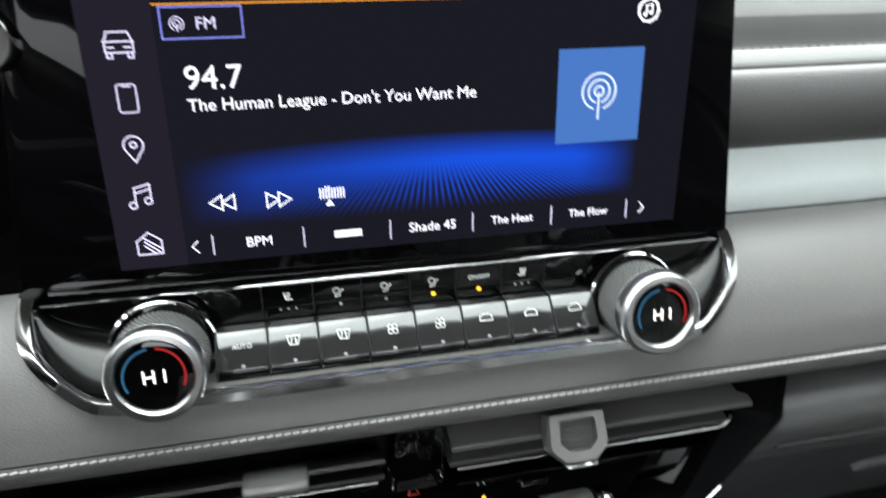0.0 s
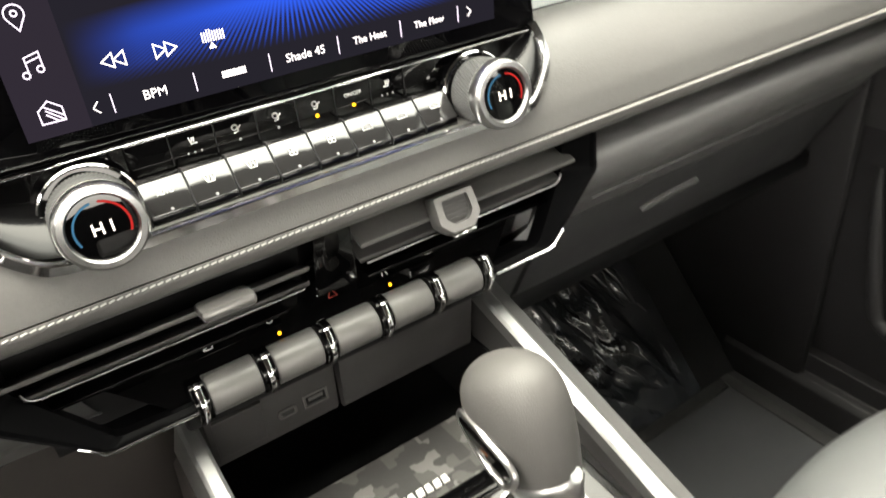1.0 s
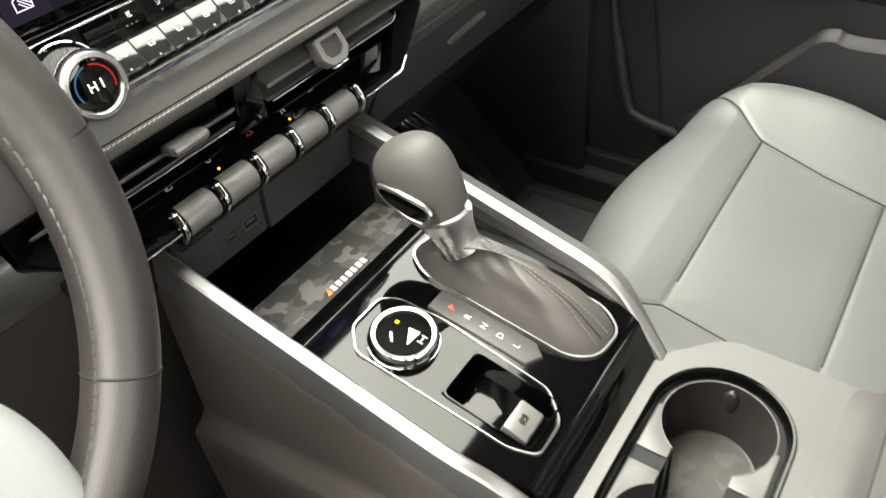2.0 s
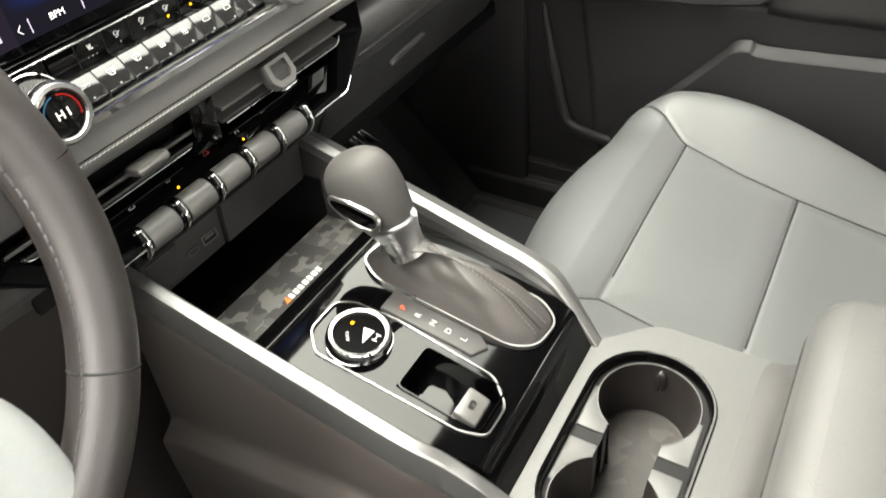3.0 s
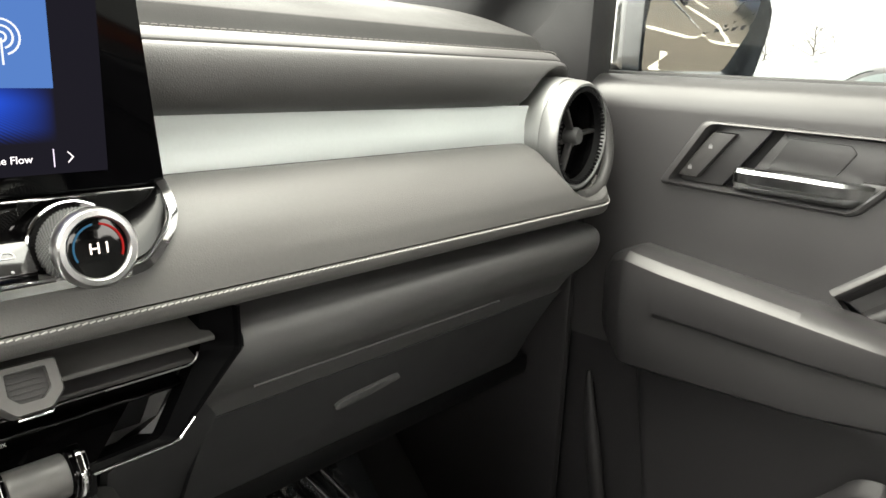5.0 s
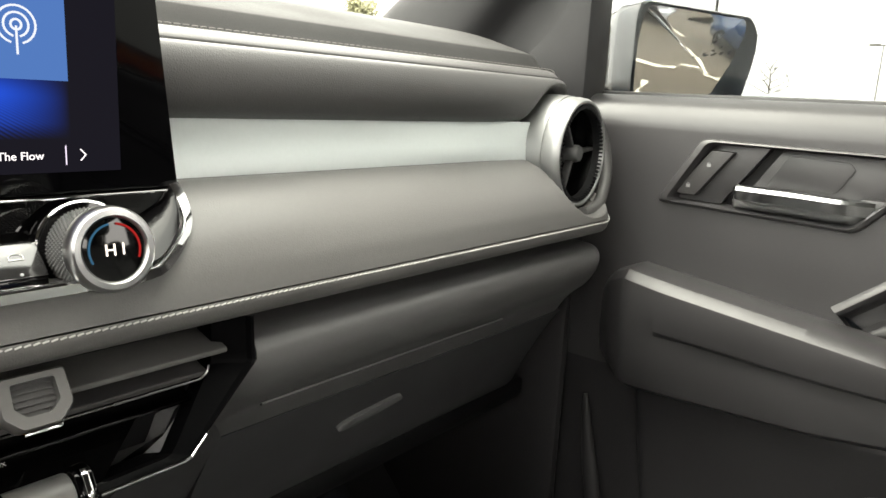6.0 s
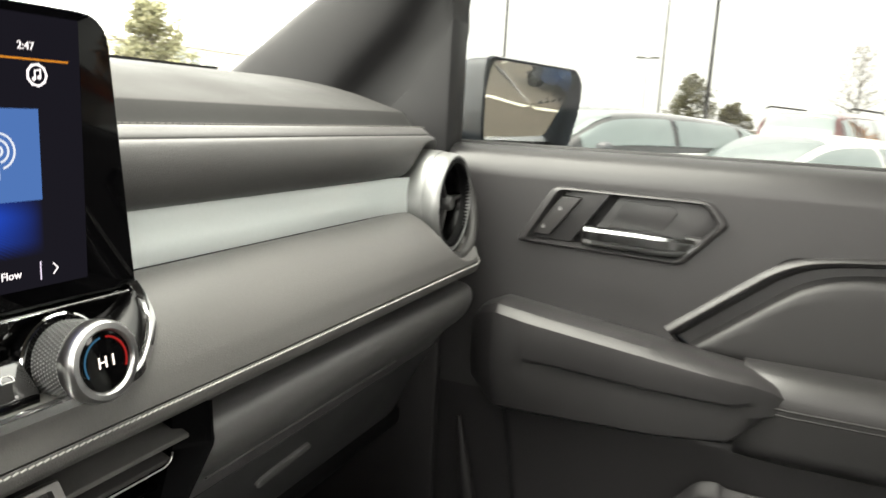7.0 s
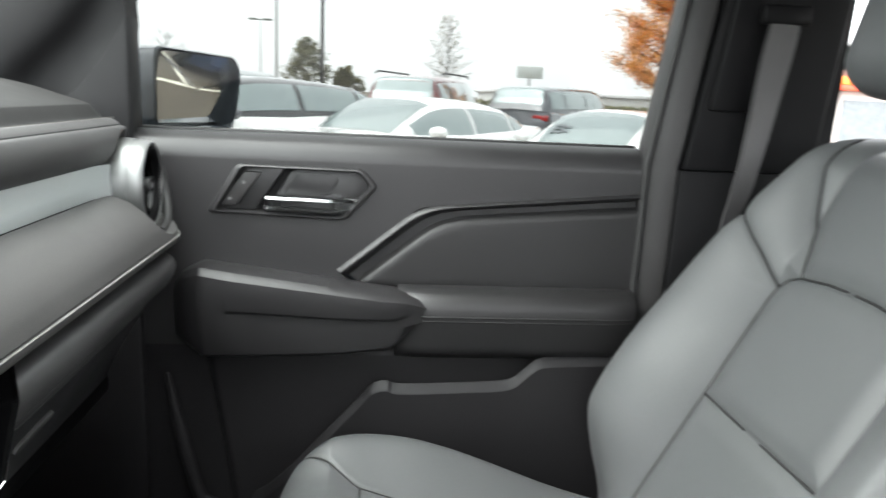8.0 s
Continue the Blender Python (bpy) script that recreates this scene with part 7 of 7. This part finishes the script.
    pane("windscreen", a0 + 0.018, a1 + 0.004, -0.44, 0.44)
    pane("rear_window", c1 + 0.01, c0 - 0.02, -0.42, 0.42)
    if stickers:
        for a, b, w in ((0.50, -0.22, 0.16), (0.42, -0.22, 0.12), (0.34, -0.22, 0.16), (0.46, -0.12, 0.10), (0.36, -0.12, 0.10)):
            f = a0 + (a1 - a0) * a
            c = skin(f, b, 0.01)
            way = (skin(f + 0.01, b) - skin(f - 0.01, b)).cross(Vector((0, 1, 0))).normalized()
            way = way if way.z > 0 else -way
            part("price_sticker", moved(box(-w / 2, w / 2, -0.02, 0.02, 0.004, 0.008), aim(c, way)), POLE_GREY, th, "plain printed bar")
    for s in (1, -1):
        low = 0.985
        for t0, t1 in ((0.05, 0.44), (0.465, 0.77), (0.795, 0.95)):
            span_ = (c0 - 0.03) - (a0 + 0.03)
            pane("side_window", a0 + 0.03 + span_ * t0, a0 + 0.03 + span_ * t1, s * 0.60, s * low)
        mx, my, mz = X(a0 + 0.085), s * W * 1.06, belt + 0.045
        ell = [[(mx + dx * 0.5, my + 0.115 * r_ * math.cos(2 * math.pi * k / 16), mz + 0.068 * r_ * math.sin(2 * math.pi * k / 16)) for k in range(16)] for dx, r_ in ((0.16, 0.35), (0.14, 0.65), (0.08, 0.9), (0.0, 1.0), (-0.05, 0.98), (-0.06, 0.9))]
        part("door_mirror", loft(ell), mirror_paint or paint, th, sharp=60)
        part("headlamp", bevel(box(X(0.075), X(0.012), s * W * 0.50 if s > 0 else -W * 0.86, W * 0.86 if s > 0 else -W * 0.50, hood - 0.2, hood - 0.09), 0.02), LAMP, th)
        part("tail_lamp", bevel(box(X(0.995), X(0.95), s * W * 0.5 if s > 0 else -W * 0.88, W * 0.88 if s > 0 else -W * 0.5, tail - 0.2, tail - 0.08), 0.02), TAIL, th)
        if rails:
            part("roof_rail", tube([(X(a1 + 0.04), s * g1 * 0.95, roof), (X(a1 + 0.06), s * g1 * 0.95, roof + 0.04), (X(c1 - 0.05), s * g1 * 0.95, roof + 0.04), (X(c1 - 0.02), s * g1 * 0.95, roof)], 0.018, 8), PLASTIC_DARK, th)
        for fx in (0.19, 0.80):
            m = Matrix.Translation((X(fx), s * (W - 0.10), 0.335)) @ Matrix.Rotation(radians(90 * -s), 4, "X")
            wh = part("wheel", lathe([(0.0, -0.1), (0.30, -0.1), (0.335, -0.07), (0.335, 0.07), (0.30, 0.105), (0.22, 0.105), (0.215, 0.07), (0.0, 0.07)], 32, m), TYRE, th)
            sp = [moved(box(0.03, 0.215, -0.022, 0.022, 0.07, 0.095, 0.005), m @ Matrix.Rotation(2 * math.pi * k / 5, 4, "Z")) for k in range(5)]
            part("rim", join(lathe([(0.0, 0.098), (0.045, 0.095), (0.05, 0.07)], 20, m), *sp), SATIN, wh)
    part("grille", bevel(box(X(0.02), X(0.0) + 0.012, -W * 0.42, W * 0.42, 0.40, hood - 0.12), 0.02), PIANO, th)
    th.location, th.rotation_euler = at, (0, 0, radians(heading))
    return th


WHITE = mat("white_car_paint", (0.8, 0.8, 0.79), 0.25, coat=0.8, vary=0.03)
CHAR = mat("charcoal_car_paint", (0.085, 0.09, 0.1), 0.25, coat=0.8, vary=0.05)
BLACKROOF = mat("black_roof_gloss", (0.035, 0.037, 0.04), 0.12, coat=0.8, vary=0.05)
BLUE = mat("blue_car_paint", (0.012, 0.04, 0.11), 0.22, coat=0.9, vary=0.05)
RED = mat("dark_red_car_paint", (0.11, 0.02, 0.018), 0.25, coat=0.8, vary=0.05)
SILVERCAR = mat("silver_car_paint", (0.42, 0.43, 0.43), 0.3, metal=0.5, coat=0.8, vary=0.05)
SEDAN = dict(length=4.7, width=1.84, belt=0.92, roof=1.39, hood=0.8, tail=0.98)
SUV = dict(length=4.75, width=1.9, belt=1.06, roof=1.66, hood=0.98, tail=1.12, a0=0.26, a1=0.38, c1=0.90, c0=0.985, boxy=0.34)
car("white_sedan", (8.9, -0.12, 0), 140, WHITE, "white four-door sedan parked at an angle in the lot", **{**SEDAN, "roof": 1.32, "belt": 0.9})
car("white_sedan", (8.6, -2.75, 0), 136, WHITE, "low white sedan with price stickers on its windscreen", stickers=True, **{**SEDAN, "roof": 1.28, "belt": 0.86, "hood": 0.74, "tail": 0.9})
car("white_crossover", (8.7, 2.05, 0), 140, WHITE, "white crossover with a black roof parked at an angle", roof_paint=BLACKROOF, mirror_paint=CHAR, **{**SUV, "roof": 1.47, "belt": 1.02, "hood": 0.93, "a1": 0.42, "c1": 0.8})
car("charcoal_suv", (16.8, -4.1, 0), -40, CHAR, "charcoal suv seen from behind in the next row", **SUV)
car("red_suv", (15.6, -0.95, 0), -20, RED, "dark red suv with black roof rails", **{**SUV, "roof": 1.72}, rails=True)
car("silver_suv", (14.8, 3.2, 0), -28, SILVERCAR, "silver suv parked in the next row", **SUV)
car("blue_sedan", (4.55, -5.6, 0), 80, BLUE, "dark blue sedan parked behind the truck", **SEDAN)
car("charcoal_sedan", (1.6, -9.5, 0), 95, CHAR, "charcoal sedan parked in the row behind", **SEDAN)
car("white_suv", (5.8, -17.5, 0), 95, WHITE, "white suv far behind in the lot", **SUV)

# ---- trees, poles, buildings ----
BARK = mat("bark", (0.09, 0.075, 0.06), 0.9, vary=0.3, vscale=8, bump=0.8, bscale=40)


def leafy(name, color, spread):
    m = mat(name, color, 0.6, vary=0.3, vscale=1.5)
    n, l = m.node_tree.nodes, m.node_tree.links
    geo = n.new("ShaderNodeNewGeometry")
    ramp = n.new("ShaderNodeValToRGB")
    ramp.color_ramp.elements[0].color = (*[c * (1 - spread) for c in color], 1)
    ramp.color_ramp.elements[1].color = (*[min(1, c * (1 + spread)) for c in color], 1)
    l.new(geo.outputs["Random Per Island"], ramp.inputs[0])
    l.new(ramp.outputs[0], n["Principled BSDF"].inputs["Base Color"])
    thin, both = n.new("ShaderNodeBsdfTranslucent"), n.new("ShaderNodeMixShader")
    l.new(ramp.outputs[0], thin.inputs["Color"])
    both.inputs[0].default_value = 0.5
    l.new(n["Principled BSDF"].outputs[0], both.inputs[1])
    l.new(thin.outputs[0], both.inputs[2])
    l.new(both.outputs[0], n["Material Output"].inputs["Surface"])
    return m


def tree(name, at, height, width, trunk, leaf, label, seed, leaves=2600, size=0.16, low=0.3, shape=1.0, limbs=16):
    """A tapered trunk with limbs and twigs, and a crown of small leaf clumps about the limb ends."""
    rnd = random.Random(seed)
    th = thing(name, at, label, "tree")
    base = Vector(at)
    sway = [base + Vector((rnd.uniform(-1, 1) * 0.02 * height * t, rnd.uniform(-1, 1) * 0.02 * height * t, height * 0.96 * t)) for t in span(0, 1, 9)]
    pieces = [tube(sway, lambda t: trunk * (1 - 0.88 * t), 10)]
    tips = []
    for k in range(limbs):
        t = low + (0.95 - low) * (k + rnd.random()) / limbs
        a = k * 2.4 + rnd.uniform(-0.4, 0.4)
        reach = width / 2 * (1 - ((t - low) / (1 - low)) ** (1.6 * shape) * 0.85) * rnd.uniform(0.7, 1.05)
        s = base + (sway[-1] - base) * t
        d = Vector((math.cos(a), math.sin(a), 0))
        p = [s + d * reach * q + Vector((0, 0, height * 0.13 * q ** 0.8)) + Vector((rnd.uniform(-1, 1), rnd.uniform(-1, 1), rnd.uniform(-1, 1))) * 0.04 * reach for q in span(0, 1, 6)]
        p[0] = s
        pieces.append(tube(p, lambda q, r0=trunk * 0.32 * (1 - 0.6 * t): r0 * (1 - 0.85 * q) + 0.006, 6))
        for j in range(5):
            q0 = p[rnd.randint(2, 5)]
            e = q0 + Vector((rnd.uniform(-1, 1), rnd.uniform(-1, 1), rnd.uniform(0.1, 1.2))).normalized() * reach * rnd.uniform(0.25, 0.5)
            pieces.append(tube([q0, (q0 + e) / 2 + Vector((0, 0, 0.03)), e], lambda q, r0=trunk * 0.08: r0 * (1 - 0.7 * q) + 0.004, 5))
            tips += [q0, e, (q0 + e) / 2]
        tips += p[2:]
    part("trunk", join(*pieces), BARK, th)
    if not leaves:
        return th
    verts, faces = [], []
    for _ in range(leaves):
        c = rnd.choice(tips) + Vector((rnd.gauss(0, 1), rnd.gauss(0, 1), rnd.gauss(0, 0.8))) * width * 0.036
        u = Vector((rnd.uniform(-1, 1), rnd.uniform(-1, 1), rnd.uniform(-1, 1))).normalized()
        v = u.orthogonal().normalized()
        w = u.cross(v)
        s = size * rnd.uniform(0.5, 1.2)
        i = len(verts)
        verts += [c - v * s, c + w * s * 0.55 + u * s * 0.15, c + v * s, c - w * s * 0.55 + u * s * 0.15]
        faces += [(i, i + 1, i + 2), (i, i + 2, i + 3)]
    me = bpy.data.meshes.new("crown")
    me.from_pydata([tuple(p - base) for p in verts], [], faces)
    me.materials.append(leaf)
    cr = new("crown", me)
    cr.parent = th
    tagged(cr, kind="stuff")
    return th


GREEN = leafy("muted_green_leaves", (0.21, 0.205, 0.125), 0.45)
TAN = leafy("dry_tan_leaves", (0.27, 0.21, 0.13), 0.4)
YELLOWGREEN = leafy("yellow_green_leaves", (0.16, 0.15, 0.07), 0.4)
MAPLE = leafy("orange_maple_leaves", (0.8, 0.36, 0.11), 0.4)
RUST = leafy("rust_leaves", (0.26, 0.09, 0.05), 0.4)
tree("evergreen_tree", (60, 5.9, 0), 4.9, 3.9, 0.13, GREEN, "broad muted green tree beyond the parked cars", 3, 3800, 0.12, 0.28, limbs=26)
tree("evergreen_tree", (29.5, 30.5, 0), 6.2, 5.0, 0.16, GREEN, "green pine tree seen through the windscreen", 5, 9000, 0.12, 0.2, limbs=28)
tree("evergreen_tree", (62, 3.0, 0), 3.0, 3.2, 0.1, YELLOWGREEN, "small yellowing tree at the edge of the lot", 9, 6000, 0.11, 0.3)
tree("bare_tree", (45, -4.0, 0), 6.0, 3.2, 0.08, TAN, "slender tree with sparse dry leaves", 11, 1300, 0.05, 0.3, limbs=34)
tree("bare_tree", (48, 13.5, 0), 4.6, 4.0, 0.1, BARK, "bare branched tree in the distance", 12, 0, 0.1, 0.3)
tree("bare_tree", (50, 17.0, 0), 4.2, 4.0, 0.1, BARK, "bare branched tree in the distance", 17, 0, 0.1, 0.3)
tree("rust_tree", (46, 22.0, 0), 3.0, 3.0, 0.09, RUST, "small rust-brown tree in the distance", 21, 1800, 0.16, 0.25)
tree("maple_tree", (25, -9.9, 0), 7.2, 4.4, 0.15, MAPLE, "orange autumn maple beside the lot", 7, 34000, 0.05, 0.2, limbs=30)
POLE = mat("dark_pole", (0.05, 0.05, 0.05), 0.5, metal=0.3)
POLE_PALE = mat("pale_pole", (0.2, 0.205, 0.19), 0.5)


def lamp_post(at, h, r, material, label):
    th = thing("light_pole", at, label, "light pole", "lot lights")
    x, y, z = at
    part("mast", tube([(x, y, 0), (x, y, h)], lambda t: r * (1 - 0.35 * t), 14), material, th)
    part("foot", lathe([(r * 3, 0), (r * 3, 0.75), (r * 2.7, 0.8), (0, 0.8)], 20, Matrix.Translation((x, y, 0))), POLE_PALE, th, "concrete foot")
    for s in (-1, 1):
        part("lamp_head", bevel(box(x - 0.18, x + 0.18, y + min(s * 0.2, s * 0.9), y + max(s * 0.2, s * 0.9), h - 0.08, h + 0.08), 0.03), material, th)
        part("bracket", tube([(x, y, h - 0.05), (x, y + s * 0.3, h - 0.02)], 0.04, 8), material, th)


lamp_post((34, 4.86, 0), 12.0, 0.07, POLE_PALE, "pale slim light pole in the lot")
lamp_post((29, 2.45, 0), 12.0, 0.09, POLE, "dark light pole in the lot")
lamp_post((60, 9.6, 0), 6.5, 0.06, POLE_PALE, "distant small light pole")
lamp_post((31, 11.28, 0), 12.0, 0.08, POLE, "dark light pole in the lot")
CONCRETE = mat("pale_concrete", (0.5, 0.48, 0.44), 0.85, vary=0.15, vscale=0.8, bump=0.3, bscale=30)
DIMGLASS = mat("dim_window", (0.16, 0.18, 0.19), 0.12, vary=0.2)
ob = thing("office_building", (72, 66, 0), "pale concrete office building with rows of windows", "building")
part("wall", box(58, 92, 62, 76, 0, 7.2, 0.1), CONCRETE, ob)
part("roof", box(57.7, 92.3, 61.7, 76.3, 7.2, 7.6, 0.05), CONCRETE, ob)
for row in range(3):
    for k in range(14):
        x = 59.2 + 2.35 * k
        part("window", box(x, x + 1.75, 61.93, 62.02, 1.0 + 2.2 * row, 2.5 + 2.2 * row), DIMGLASS, ob)
for row in range(3):
    for k in range(5):
        y = 63 + 2.5 * k
        part("window", box(57.93, 58.02, y, y + 1.8, 1.0 + 2.2 * row, 2.5 + 2.2 * row), DIMGLASS, ob)
shop = thing("filling_station", (24, -20, 0), "filling station shop with a brown roof and orange fascia stripe", "building")
part("wall", box(21.5, 30, -30, -13.5, 0, 2.25, 0.03), mat("shop_wall", (0.5, 0.47, 0.45), 0.8, vary=0.2, vscale=1.5), shop)
part("fascia", box(21.1, 30.3, -30.3, -13.2, 2.25, 2.5, 0.02), mat("orange_fascia", (0.75, 0.2, 0.03), 0.5), shop, "orange stripe")
part("fascia_line", box(21.12, 30.2, -30.2, -13.25, 2.08, 2.25, 0.02), mat("red_fascia", (0.6, 0.07, 0.03), 0.5), shop, "thin red stripe")
part("parapet", box(21.2, 30.2, -30.2, -13.3, 2.5, 2.85, 0.02), mat("brown_fascia", (0.22, 0.13, 0.11), 0.6), shop, "brown parapet")
for k in range(6):
    part("window", box(21.44, 21.53, -29 + 2.6 * k, -27.2 + 2.6 * k, 0.5, 1.8), DIMGLASS, shop)
hall = thing("low_building", (60, -14, 0), "long low white building beyond the lot", "building")
part("wall", box(54, 64, -24, -8.5, 0, 1.75, 0.05), mat("white_wall", (0.75, 0.75, 0.73), 0.8, vary=0.08, vscale=0.6), hall)
part("roof", box(53.6, 64.4, -24.3, -8.2, 1.75, 2.0, 0.05), mat("white_roof", (0.75, 0.75, 0.75), 0.6), hall)
sg = thing("roadside_sign", (50, -10.1, 0), "pale roadside sign board on a post", "sign")
part("board", box(49.9, 50.1, -11.0, -9.2, 2.75, 3.55, 0.04), mat("sign_board", (0.55, 0.58, 0.56), 0.5), sg)
part("post", box(49.95, 50.05, -10.15, -10.05, 0, 2.8), POLE, sg)
hedge = thing("hedge", (45, -3, 0), "low dull green hedge at the lot's edge", "hedge")
rnd = random.Random(4)
hv, hf = [], []
for _ in range(9000):
    c = Vector((45 + rnd.gauss(0, 0.4), rnd.uniform(-30, 40), rnd.uniform(0.1, 1.15)))
    u = Vector((rnd.uniform(-1, 1), rnd.uniform(-1, 1), rnd.uniform(-1, 1))).normalized()
    v = u.orthogonal().normalized()
    w = u.cross(v)
    i = len(hv)
    hv += [c - v * 0.2, c + w * 0.12, c + v * 0.2, c - w * 0.12]
    hf += [(i, i + 1, i + 2), (i, i + 2, i + 3)]
hm_ = bpy.data.meshes.new("leaves")
hm_.from_pydata([tuple(p - Vector((45, -3, 0))) for p in hv], [], hf)
hm_.materials.append(GREEN)
hl = new("leaves", hm_)
hl.parent = hedge
tagged(hl, kind="stuff")
